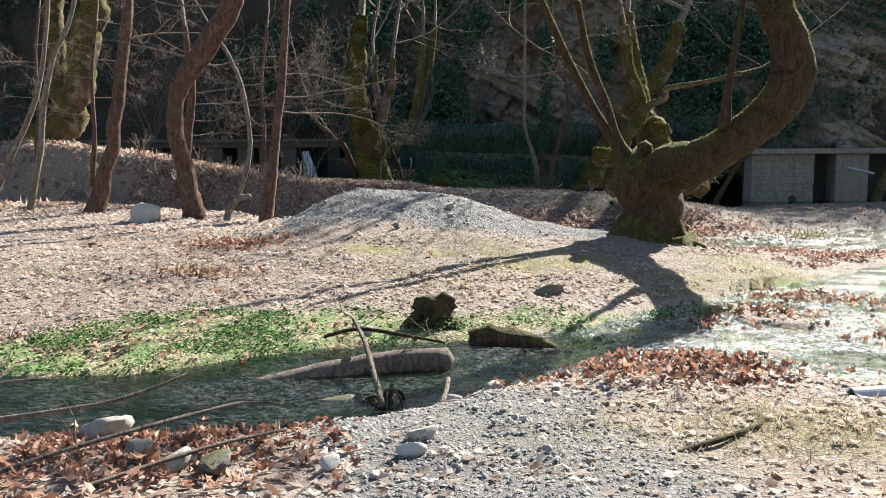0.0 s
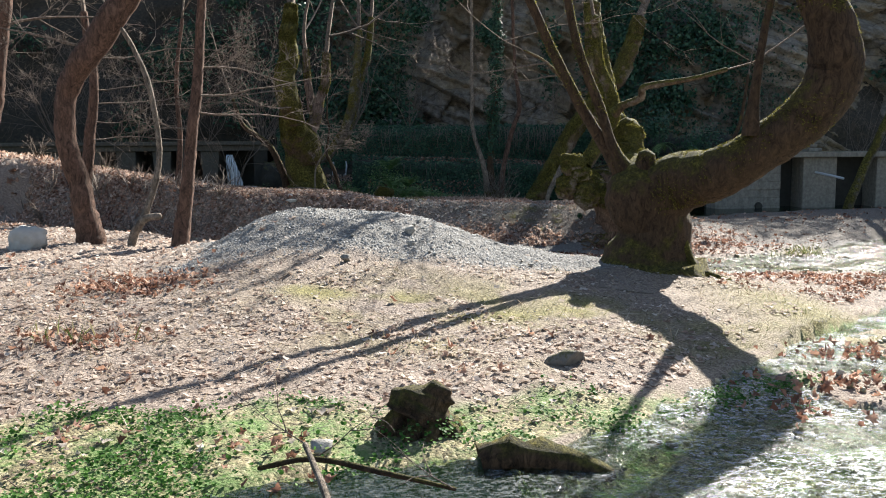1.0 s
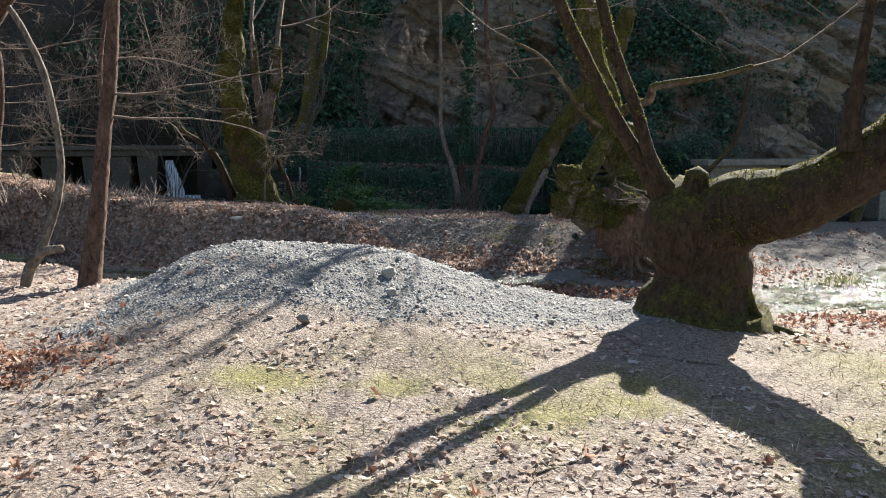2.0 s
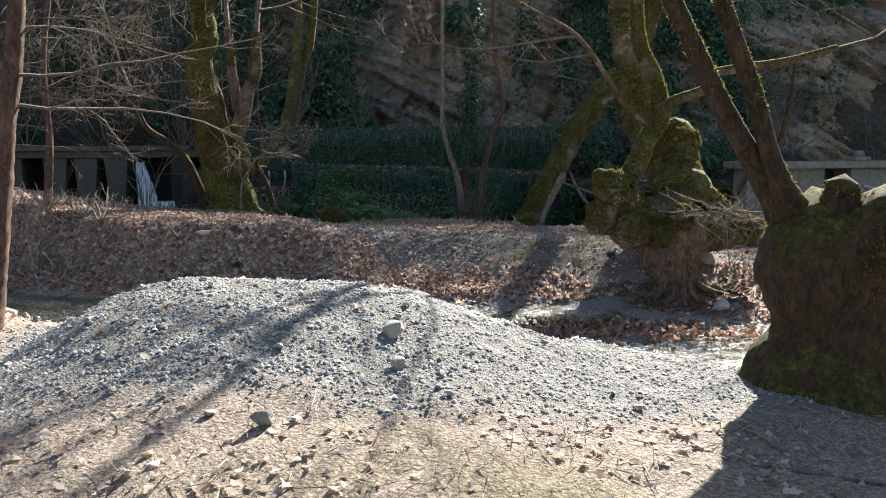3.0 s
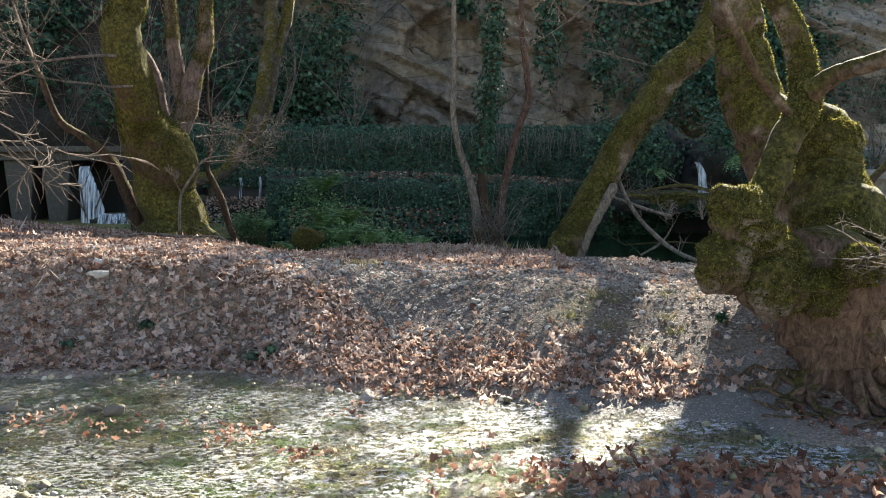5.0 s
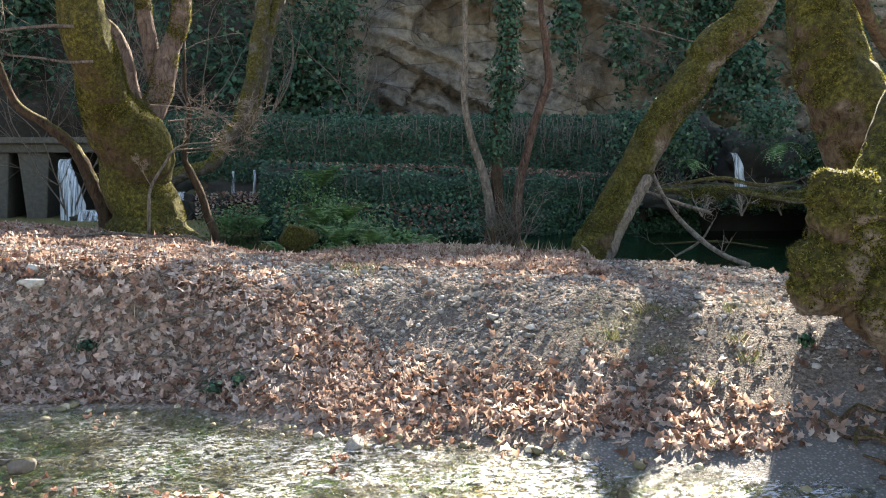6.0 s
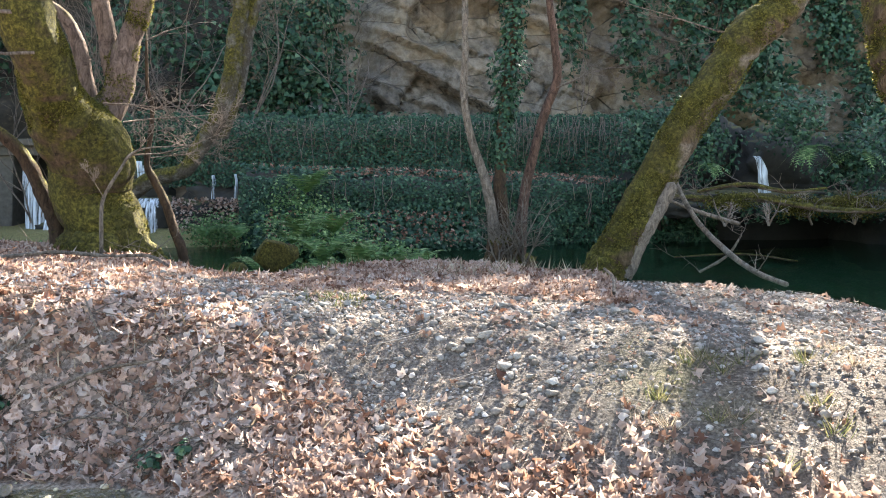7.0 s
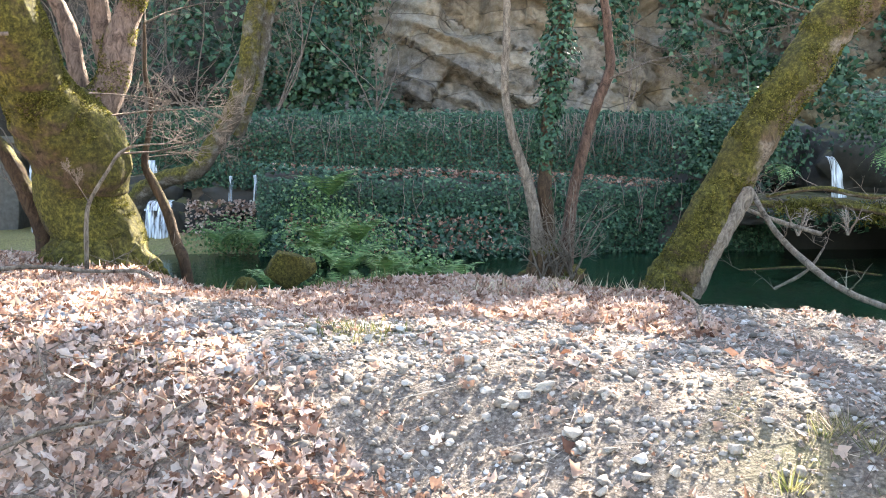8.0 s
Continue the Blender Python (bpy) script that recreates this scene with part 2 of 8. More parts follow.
def tubes(name, lines, sides=6, knobs=0.0, seed=0, detail=1.0):
    """One mesh of round limbs along lines of (x, y, z, r); knobs: how lumpy the bark is, as a share of the radius."""
    vs, fs, base = [], [], 0
    for ln in lines:
        p, r = ln[:, :3], np.maximum(ln[:, 3], 0.0015)
        n = len(p)
        d = np.gradient(p, axis=0)
        d /= np.maximum(np.linalg.norm(d, axis=1), 1e-6)[:, None]
        u = np.cross(d, (0.31, 0.83, 0.2) if abs(d[0, 2]) > 0.7 else (0, 0, 1.0))
        u /= np.maximum(np.linalg.norm(u, axis=1), 1e-6)[:, None]
        v = np.cross(d, u)
        a = np.arange(sides) / sides * 2 * np.pi
        out = np.cos(a)[None, :, None] * u[:, None] + np.sin(a)[None, :, None] * v[:, None]
        rad = np.repeat(r[:, None], sides, 1)
        if knobs:
            q = p[:, None] + out * rad[:, :, None]
            big = np.maximum(rad, 0.05)
            rad = rad * (1 + knobs * (vnoise(q[..., 0] / big * 0.8, q[..., 1] / big * 0.8, q[..., 2] / big * 0.5, seed)
                                      + 0.55 * vnoise(q[..., 0] * 6, q[..., 1] * 6, q[..., 2] * 4, seed + 1)))
            rad = rad + knobs * np.minimum(big, 0.35) * (0.45 * vnoise(q[..., 0] * 11, q[..., 1] * 11, q[..., 2] * 6, seed + 2) + 0.35 * vnoise(q[..., 0] * 24, q[..., 1] * 24, q[..., 2] * 11, seed + 3))
        w = p[:, None] + out * rad[:, :, None]
        vs.append(w.reshape(-1, 3))
        vs.append((p[-1] + d[-1] * r[-1] * 0.6)[None])
        i, j = np.meshgrid(np.arange(n - 1), np.arange(sides), indexing="ij")
        a0, a1 = base + i * sides + j, base + i * sides + (j + 1) % sides
        quads = np.stack((a0, a1, a1 + sides, a0 + sides), 2).reshape(-1, 4)
        fs.extend(quads.tolist())
        tip, last = base + n * sides, base + (n - 1) * sides
        fs.extend([last + k, last + (k + 1) % sides, tip] for k in range(sides))
        base += n * sides + 1
    return mesh_of(name, np.concatenate(vs), fs)


def shoot(gen, start, way, length, radius, level, out, lift=0.05, wander=0.16, kids=5):
    """A bare branch that forks: appends lines of (x, y, z, r) to out."""
    n = max(4, int(length / (0.30 if level else 0.45)))
    p, d, pts = np.array(start, float), np.array(way, float), []
    d /= np.linalg.norm(d)
    for k in range(n + 1):
        pts.append((*p, radius * (1 - 0.82 * k / n)))
        p = p + d * length / n
        d = d + gen.normal(0, wander, 3) + (0, 0, lift)
        d /= np.linalg.norm(d)
    pts = np.array(pts)
    out.append(pts)
    if level <= 0:
        return
    for k in range(kids):
        s = gen.uniform(0.22, 0.97)
        i = min(n - 1, int(s * n))
        axis = pts[i + 1, :3] - pts[i, :3]
        axis /= np.linalg.norm(axis)
        side = np.cross(axis, gen.normal(0, 1, 3))
        side /= np.linalg.norm(side)
        shoot(gen, pts[i, :3], axis * gen.uniform(0.5, 0.9) + side * gen.uniform(0.5, 0.9), length * gen.uniform(0.35, 0.6) * (1.15 - 0.45 * s),
              max(0.004, pts[i, 3] * 0.55), level - 1, out, lift, wander * 1.1, kids)

# ---- materials ----
def nodes_of(name):
    m = bpy.data.materials.new(name)
    m.use_nodes = True
    nt = m.node_tree
    return m, nt, nt.nodes["Principled BSDF"]


def add(nt, kind, **values):
    n = nt.nodes.new(kind)
    for key, val in values.items():
        if key in n.inputs:
            n.inputs[key].default_value = val
    return n


def ramp(nt, fac, stops):
    r = nt.nodes.new("ShaderNodeValToRGB")
    el = r.color_ramp.elements
    while len(el) < len(stops):
        el.new(0.5)
    for e, (pos, c) in zip(el, stops):
        e.position, e.color = pos, (*c, 1)
    nt.links.new(fac, r.inputs["Fac"])
    return r.outputs["Color"]


def noise_of(nt, scale, detail=5.0, rough=0.6, kind="Object", stretch=(1, 1, 1), warp=0.0):
    tc = nt.nodes.new("ShaderNodeTexCoord")
    mp = nt.nodes.new("ShaderNodeMapping")
    mp.inputs["Scale"].default_value = stretch
    nt.links.new(tc.outputs[kind], mp.inputs["Vector"])
    n = add(nt, "ShaderNodeTexNoise", Scale=scale, Detail=detail, Roughness=rough, Distortion=warp)
    nt.links.new(mp.outputs["Vector"], n.inputs["Vector"])
    return n.outputs["Fac"]


def mix(nt, fac, a, b, how="MIX"):
    m = nt.nodes.new("ShaderNodeMix")
    m.data_type, m.blend_type = "RGBA", how
    # colour sockets of a mix node are its 7th and 8th inputs
    for k, val in ((6, a), (7, b)):
        if hasattr(val, "links"):
            nt.links.new(val, m.inputs[k])
        else:
            m.inputs[k].default_value = (*val, 1)
    if hasattr(fac, "links"):
        nt.links.new(fac, m.inputs[0])
    else:
        m.inputs[0].default_value = fac
    return m.outputs[2]


def maths(nt, op, a, b=None):
    m = nt.nodes.new("ShaderNodeMath")
    m.operation = op
    for k, val in enumerate((a, b)):
        if val is None:
            continue
        if hasattr(val, "links"):
            nt.links.new(val, m.inputs[k])
        else:
            m.inputs[k].default_value = val
    return m.outputs[0]


def bump(nt, bsdf, height, strength=0.5, distance=0.02):
    b = add(nt, "ShaderNodeBump", Strength=strength, Distance=distance)
    nt.links.new(height, b.inputs["Height"])
    nt.links.new(b.outputs["Normal"], bsdf.inputs["Normal"])


def up_facing(nt):
    g = nt.nodes.new("ShaderNodeNewGeometry")
    s = nt.nodes.new("ShaderNodeSeparateXYZ")
    nt.links.new(g.outputs["Normal"], s.inputs[0])
    return s.outputs["Z"]


def bark_material(name, dark, light, moss=0.0, patch=None, scale=1.0):
    """Bark with upright grain; moss: 0 bare to 1 clad in moss, most on what faces up."""
    m, nt, b = nodes_of(name)
    grain = noise_of(nt, 15 * scale, 9, 0.82, stretch=(1, 1, 0.4), warp=0.9)
    blotch = noise_of(nt, 2.3 * scale, 4, 0.6)
    col = ramp(nt, grain, [(0.36, tuple(0.45 * a for a in dark)), (0.5, tuple((a + c) / 2 for a, c in zip(dark, light))), (0.62, tuple(1.15 * a for a in light))])
    if patch:
        flaky = ramp(nt, noise_of(nt, 30 * scale, 7, 0.75), [(0.36, tuple(0.3 * a for a in patch)), (0.52, patch), (0.66, tuple(1.35 * a for a in patch))])
        col = mix(nt, ramp(nt, blotch, [(0.50, (0, 0, 0)), (0.60, (1, 1, 1))]), col, flaky)
    height = grain
    if moss:
        fine = noise_of(nt, 22, 8, 0.8)
        green = ramp(nt, fine, [(0.36, (0.014, 0.014, 0.004)), (0.5, (0.098, 0.088, 0.018)), (0.64, (0.28, 0.24, 0.05))])
        green = mix(nt, ramp(nt, noise_of(nt, 2.7, 4, 0.6), [(0.42, (0, 0, 0)), (0.62, (0.45, 0.45, 0.45))]), green, (0.045, 0.034, 0.012))
        facing = maths(nt, "MULTIPLY", maths(nt, "ADD", up_facing(nt), 0.35), 0.55)
        cover = maths(nt, "ADD", maths(nt, "ADD", facing, maths(nt, "MULTIPLY", noise_of(nt, 3.1, 6, 0.65), 1.3)), moss - 1.22)
        cover = ramp(nt, cover, [(0.0, (0, 0, 0)), (0.22, (1, 1, 1))])
        col = mix(nt, cover, col, green)
        height = maths(nt, "ADD", maths(nt, "MULTIPLY", grain, 0.6), maths(nt, "MULTIPLY", fine, 0.7))
    nt.links.new(col, b.inputs["Base Color"])
    b.inputs["Roughness"].default_value = 0.85
    b.inputs["Specular IOR Level"].default_value = 0.25
    bump(nt, b, height, 1.0, 0.06)
    return m


BARK_RED = bark_material("bark_red_brown", (0.06, 0.035, 0.026), (0.21, 0.125, 0.09), 0.0)
BARK_PALE = bark_material("bark_pale_grey", (0.11, 0.085, 0.065), (0.36, 0.30, 0.24), 0.0)
BARK_TWIG = bark_material("bark_twig", (0.12, 0.09, 0.07), (0.34, 0.275, 0.225), 0.0, scale=2)
BARK_MOSSY = bark_material("bark_mossy", (0.05, 0.03, 0.018), (0.21, 0.145, 0.09), 0.56, patch=(0.30, 0.24, 0.19))
BARK_OLD = bark_material("bark_old_brown", (0.038, 0.023, 0.014), (0.115, 0.073, 0.044), 0.24)
BARK_WAIST = bark_material("bark_bare_waist", (0.075, 0.045, 0.03), (0.31, 0.20, 0.14), 0.14)
BARK_WHITE = bark_material("bark_lichen_spotted", (0.06, 0.05, 0.04), (0.15, 0.125, 0.095), 0.52, patch=(0.24, 0.22, 0.19), scale=3.5)
BARK_DAMP = bark_material("bark_damp_mossy", (0.04, 0.025, 0.015), (0.17, 0.115, 0.075), 0.75)
BARK_STEM = bark_material("bark_pinkish_brown", (0.10, 0.065, 0.05), (0.30, 0.215, 0.175), 0.10)
MOSS = bark_material("moss_cushion", (0.03, 0.03, 0.008), (0.09, 0.075, 0.02), 1.1)
LOG = bark_material("log_bare", (0.13, 0.095, 0.072), (0.34, 0.27, 0.22), 0.0)
ROTTEN = bark_material("rotten_wood", (0.022, 0.014, 0.009), (0.20, 0.125, 0.07), 0.22)


def ground_material():
    m, nt, b = nodes_of("ground_litter_and_gravel")
    at = nt.nodes.new("ShaderNodeAttribute")
    at.attribute_name = "cover"
    sep = nt.nodes.new("ShaderNodeSeparateColor")
    nt.links.new(at.outputs["Color"], sep.inputs[0])
    n1, n2 = noise_of(nt, 3.0, 8, 0.7), noise_of(nt, 38, 6, 0.7)
    soil = ramp(nt, n2, [(0.36, (0.10, 0.072, 0.056)), (0.5, (0.25, 0.192, 0.153)), (0.64, (0.43, 0.355, 0.297))])
    vor = add(nt, "ShaderNodeTexVoronoi", Scale=46.0)
    tc = nt.nodes.new("ShaderNodeTexCoord")
    nt.links.new(tc.outputs["Object"], vor.inputs["Vector"])
    tone = nt.nodes.new("ShaderNodeSeparateColor")
    nt.links.new(vor.outputs["Color"], tone.inputs[0])
    grit = ramp(nt, tone.outputs[0], [(0.0, (0.19, 0.187, 0.18)), (0.5, (0.28, 0.276, 0.267)), (1.0, (0.42, 0.415, 0.40))])
    grit = mix(nt, ramp(nt, vor.outputs["Distance"], [(0.22, (0, 0, 0)), (0.48, (1, 1, 1))]), grit, (0.15, 0.143, 0.132))
    green = ramp(nt, n2, [(0.3, (0.05, 0.052, 0.014)), (0.52, (0.19, 0.168, 0.045)), (0.7, (0.37, 0.32, 0.11))])
    bed = ramp(nt, tone.outputs[1], [(0.0, (0.09, 0.075, 0.035)), (0.6, (0.31, 0.265, 0.135)), (1.0, (0.54, 0.47, 0.29))])
    weed = ramp(nt, n1, [(0.45, (0.0, 0.0, 0.0)), (0.6, (1, 1, 1))])
    bed = mix(nt, maths(nt, "MULTIPLY", weed, 0.8), bed, (0.085, 0.21, 0.03))
    earthy = ramp(nt, n1, [(0.30, (0.35, 0.35, 0.35)), (0.46, (1, 1, 1))])
    grit = mix(nt, maths(nt, "MULTIPLY", earthy, at.outputs["Alpha"]), grit, ramp(nt, n2, [(0.36, (0.06, 0.046, 0.036)), (0.5, (0.15, 0.12, 0.095)), (0.64, (0.30, 0.255, 0.21))]))
    col = mix(nt, sep.outputs[0], soil, grit)
    col = mix(nt, sep.outputs[1], col, green)
    col = mix(nt, sep.outputs[2], col, bed)
    nt.links.new(col, b.inputs["Base Color"])
    b.inputs["Roughness"].default_value = 0.9
    coarse = noise_of(nt, 14, 6, 0.65)
    bump(nt, b, maths(nt, "ADD", maths(nt, "ADD", n2, coarse), maths(nt, "MULTIPLY", vor.outputs["Distance"], -0.35)), 0.9, 0.03)
    return m


def island_material(name, stops, rough=0.6, grain=60.0, contrast=0.35, spec=0.3, through_light=0.0, relief=0.3):
    """Many small pieces in one mesh, each piece with its own tone."""
    m, nt, b = nodes_of(name)
    g = nt.nodes.new("ShaderNodeNewGeometry")
    col = ramp(nt, g.outputs["Random Per Island"], stops)
    n = noise_of(nt, grain, 4, 0.6)
    col = mix(nt, contrast, col, ramp(nt, n, [(0.3, (0.35, 0.35, 0.35)), (0.7, (1.25, 1.25, 1.25))]), "MULTIPLY")
    nt.links.new(col, b.inputs["Base Color"])
    b.inputs["Roughness"].default_value = rough
    b.inputs["Specular IOR Level"].default_value = spec
    if relief:
        bump(nt, b, n, relief, 0.004)
    if through_light:
        t = nt.nodes.new("ShaderNodeBsdfTranslucent")
        nt.links.new(col, t.inputs["Color"])
        mx = add(nt, "ShaderNodeMixShader", Fac=through_light)
        nt.links.new(b.outputs[0], mx.inputs[1])
        nt.links.new(t.outputs[0], mx.inputs[2])
        nt.links.new(mx.outputs[0], nt.nodes["Material Output"].inputs["Surface"])
    return m


def stone_material(name, stops, scale=7.0, moss=0.0):
    m, nt, b = nodes_of(name)
    info = nt.nodes.new("ShaderNodeObjectInfo")
    n = noise_of(nt, scale, 7, 0.65)
    tone = maths(nt, "ADD", maths(nt, "MULTIPLY", n, 0.7), maths(nt, "MULTIPLY", info.outputs["Random"], 0.4))
    col = ramp(nt, tone, stops)
    if moss:
        cover = ramp(nt, maths(nt, "ADD", maths(nt, "MULTIPLY", up_facing(nt), 0.4), maths(nt, "MULTIPLY", noise_of(nt, 9, 5), 0.6)), [(0.55, (0, 0, 0)), (0.68, (moss,) * 3)])
        col = mix(nt, cover, col, (0.09, 0.085, 0.018))
    nt.links.new(col, b.inputs["Base Color"])
    b.inputs["Roughness"].default_value = 0.8
    bump(nt, b, noise_of(nt, scale * 4, 6, 0.7), 0.6, 0.02)
    return m


GROUND = ground_material()
LEAF_DRY = island_material("dry_plane_leaves", [(0.0, (0.29, 0.19, 0.15)), (0.2, (0.45, 0.345, 0.28)), (0.5, (0.57, 0.465, 0.39)), (0.8, (0.68, 0.595, 0.52)), (1.0, (0.78, 0.72, 0.66))], 0.65, 22, 0.3, 0.2, 0.5, 0.0)
LEAF_BANK = island_material("tan_and_russet_leaves", [(0.0, (0.18, 0.09, 0.058)), (0.2, (0.38, 0.235, 0.168)), (0.55, (0.57, 0.405, 0.315)), (0.85, (0.69, 0.54, 0.45)), (1.0, (0.76, 0.66, 0.58))], 0.65, 22, 0.3, 0.2, 0.5, 0.0)
LEAF_SINGLE = stone_material("single_dry_leaf", [(0.2, (0.34, 0.20, 0.14)), (0.5, (0.54, 0.38, 0.30)), (0.85, (0.68, 0.54, 0.46))], 12.0)
LEAF_RED = island_material("rust_brown_leaves", [(0.0, (0.13, 0.062, 0.042)), (0.5, (0.33, 0.17, 0.115)), (0.85, (0.50, 0.30, 0.21)), (1.0, (0.64, 0.48, 0.38))], 0.65, 22, 0.3, 0.2, 0.3, 0.0)
PEBBLE = island_material("river_gravel", [(0.0, (0.20, 0.197, 0.19)), (0.35, (0.27, 0.266, 0.257)), (0.8, (0.33, 0.326, 0.313)), (1.0, (0.44, 0.43, 0.412))], 0.85, 50, 0.3, 0.15)
PEBBLE_BANK = island_material("earthy_gravel", [(0.0, (0.10, 0.082, 0.065)), (0.4, (0.21, 0.182, 0.152)), (0.8, (0.35, 0.318, 0.28)), (1.0, (0.58, 0.55, 0.505))], 0.8, 60, 0.5, 0.25)
PEBBLE_BED = island_material("stream_bed_stones", [(0.0, (0.12, 0.105, 0.06)), (0.5, (0.36, 0.305, 0.16)), (1.0, (0.62, 0.56, 0.42))], 0.5, 30, 0.4, 0.4)
CRESS = island_material("water_cress", [(0.0, (0.03, 0.09, 0.018)), (0.5, (0.065, 0.17, 0.03)), (0.88, (0.12, 0.25, 0.055)), (1.0, (0.22, 0.30, 0.11))], 0.6, 40, 0.3, 0.15, 0.4, 0.0)
IVY = island_material("ivy_leaves", [(0.0, (0.010, 0.034, 0.018)), (0.5, (0.026, 0.080, 0.042)), (0.9, (0.055, 0.13, 0.068)), (1.0, (0.14, 0.22, 0.12))], 0.5, 20, 0.3, 0.35, 0.14, 0.0)
FERN = island_material("fern_fronds", [(0.0, (0.045, 0.10, 0.035)), (0.6, (0.12, 0.235, 0.075)), (1.0, (0.27, 0.37, 0.15))], 0.5, 20, 0.3, 0.35, 0.25, 0.0)
MOSS_TUFT = island_material("moss_fronds", [(0.0, (0.035, 0.036, 0.009)), (0.5, (0.115, 0.108, 0.022)), (0.85, (0.24, 0.215, 0.05)), (1.0, (0.36, 0.32, 0.10))], 0.7, 10, 0.2, 0.2, 0.5, 0.0)
GRASS = island_material("grass_blades", [(0.0, (0.05, 0.075, 0.02)), (0.5, (0.14, 0.15, 0.05)), (1.0, (0.36, 0.31, 0.17))], 0.55, 10, 0.2, 0.3, 0.45, 0.0)
GRASS_POOL = island_material("pool_grass", [(0.0, (0.03, 0.055, 0.018)), (0.6, (0.085, 0.12, 0.035)), (1.0, (0.26, 0.25, 0.11))], 0.55, 10, 0.2, 0.3, 0.35, 0.0)
STRAW = island_material("dead_stalks", [(0.0, (0.14, 0.105, 0.07)), (0.6, (0.38, 0.31, 0.22)), (1.0, (0.60, 0.52, 0.39))], 0.7, 10, 0.2, 0.3, 0.4, 0.0)
TWIG_BITS = island_material("broken_twigs", [(0.0, (0.06, 0.04, 0.03)), (0.5, (0.22, 0.165, 0.125)), (1.0, (0.58, 0.50, 0.42))], 0.7, 10, 0.2, 0.3)
STONE = stone_material("river_stone", [(0.2, (0.11, 0.095, 0.078)), (0.42, (0.27, 0.245, 0.21)), (0.62, (0.40, 0.37, 0.325)), (0.85, (0.50, 0.475, 0.43))], 11.0, 0.12)
STONE_WHITE = stone_material("pale_limestone", [(0.2, (0.20, 0.18, 0.155)), (0.45, (0.43, 0.405, 0.365)), (0.85, (0.62, 0.595, 0.55))], 9.0, 0.10)
STONE_MOSSY = stone_material("mossy_rock", [(0.15, (0.07, 0.06, 0.05)), (0.8, (0.27, 0.24, 0.20))], 7, 0.9)


def cliff_material():
    m, nt, b = nodes_of("limestone_cliff")
    n1, n2 = noise_of(nt, 0.55, 6, 0.6), noise_of(nt, 3.5, 9, 0.7)
    col = ramp(nt, n2, [(0.32, (0.075, 0.065, 0.054)), (0.46, (0.205, 0.18, 0.15)), (0.66, (0.39, 0.35, 0.297))])
    warm = ramp(nt, n1, [(0.42, (0, 0, 0)), (0.62, (1, 1, 1))])
    col = mix(nt, maths(nt, "MULTIPLY", warm, 0.45), col, (0.36, 0.26, 0.13))
    # dark stains, which also paint the shade of hollows
    stain_and_hollows = ramp(nt, noise_of(nt, 1.1, 6, 0.7, stretch=(1.6, 1, 0.35)), [(0.5, (0, 0, 0)), (0.66, (1, 1, 1))])
    col = mix(nt, maths(nt, "MULTIPLY", stain_and_hollows, 0.4), col, (0.07, 0.062, 0.052))
    tc = nt.nodes.new("ShaderNodeTexCoord")
    mp = nt.nodes.new("ShaderNodeMapping")
    mp.inputs["Rotation"].default_value = (0, radians(-30), 0)
    mp.inputs["Scale"].default_value = (0.6, 0.4, 1.6)
    nt.links.new(tc.outputs["Object"], mp.inputs["Vector"])
    wobble = nt.nodes.new("ShaderNodeVectorMath")
    wobble.operation = "ADD"
    nz = add(nt, "ShaderNodeTexNoise", Scale=1.3, Detail=5.0)
    nt.links.new(mp.outputs["Vector"], wobble.inputs[0])
    nt.links.new(nz.outputs["Color"], wobble.inputs[1])
    vor = add(nt, "ShaderNodeTexVoronoi", Scale=0.95)
    vor.feature = "DISTANCE_TO_EDGE"
    nt.links.new(wobble.outputs[0], vor.inputs["Vector"])
    cell = add(nt, "ShaderNodeTexVoronoi", Scale=0.95)
    nt.links.new(wobble.outputs[0], cell.inputs["Vector"])
    tone = nt.nodes.new("ShaderNodeSeparateColor")
    nt.links.new(cell.outputs["Color"], tone.inputs[0])
    # block tones; they also stand in for shading between the stepped faces
    col = mix(nt, 1.0, col, ramp(nt, tone.outputs[0], [(0.0, (0.72, 0.70, 0.68)), (0.5, (0.97, 0.95, 0.92)), (1.0, (1.15, 1.12, 1.08))]), "MULTIPLY")
    crack = ramp(nt, vor.outputs["Distance"], [(0.0, (1, 1, 1)), (0.02, (0, 0, 0))])
    crack = maths(nt, "MULTIPLY", crack, ramp(nt, noise_of(nt, 0.9, 5, 0.6), [(0.40, (0, 0, 0)), (0.52, (1, 1, 1))]))
    col = mix(nt, maths(nt, "MULTIPLY", crack, 0.85), col, (0.05, 0.043, 0.035))
    nt.links.new(col, b.inputs["Base Color"])
    b.inputs["Roughness"].default_value = 0.9
    bump(nt, b, maths(nt, "SUBTRACT", maths(nt, "ADD", n2, noise_of(nt, 14, 6, 0.7)), maths(nt, "MULTIPLY", crack, 1.2)), 0.8, 0.05)
    return m


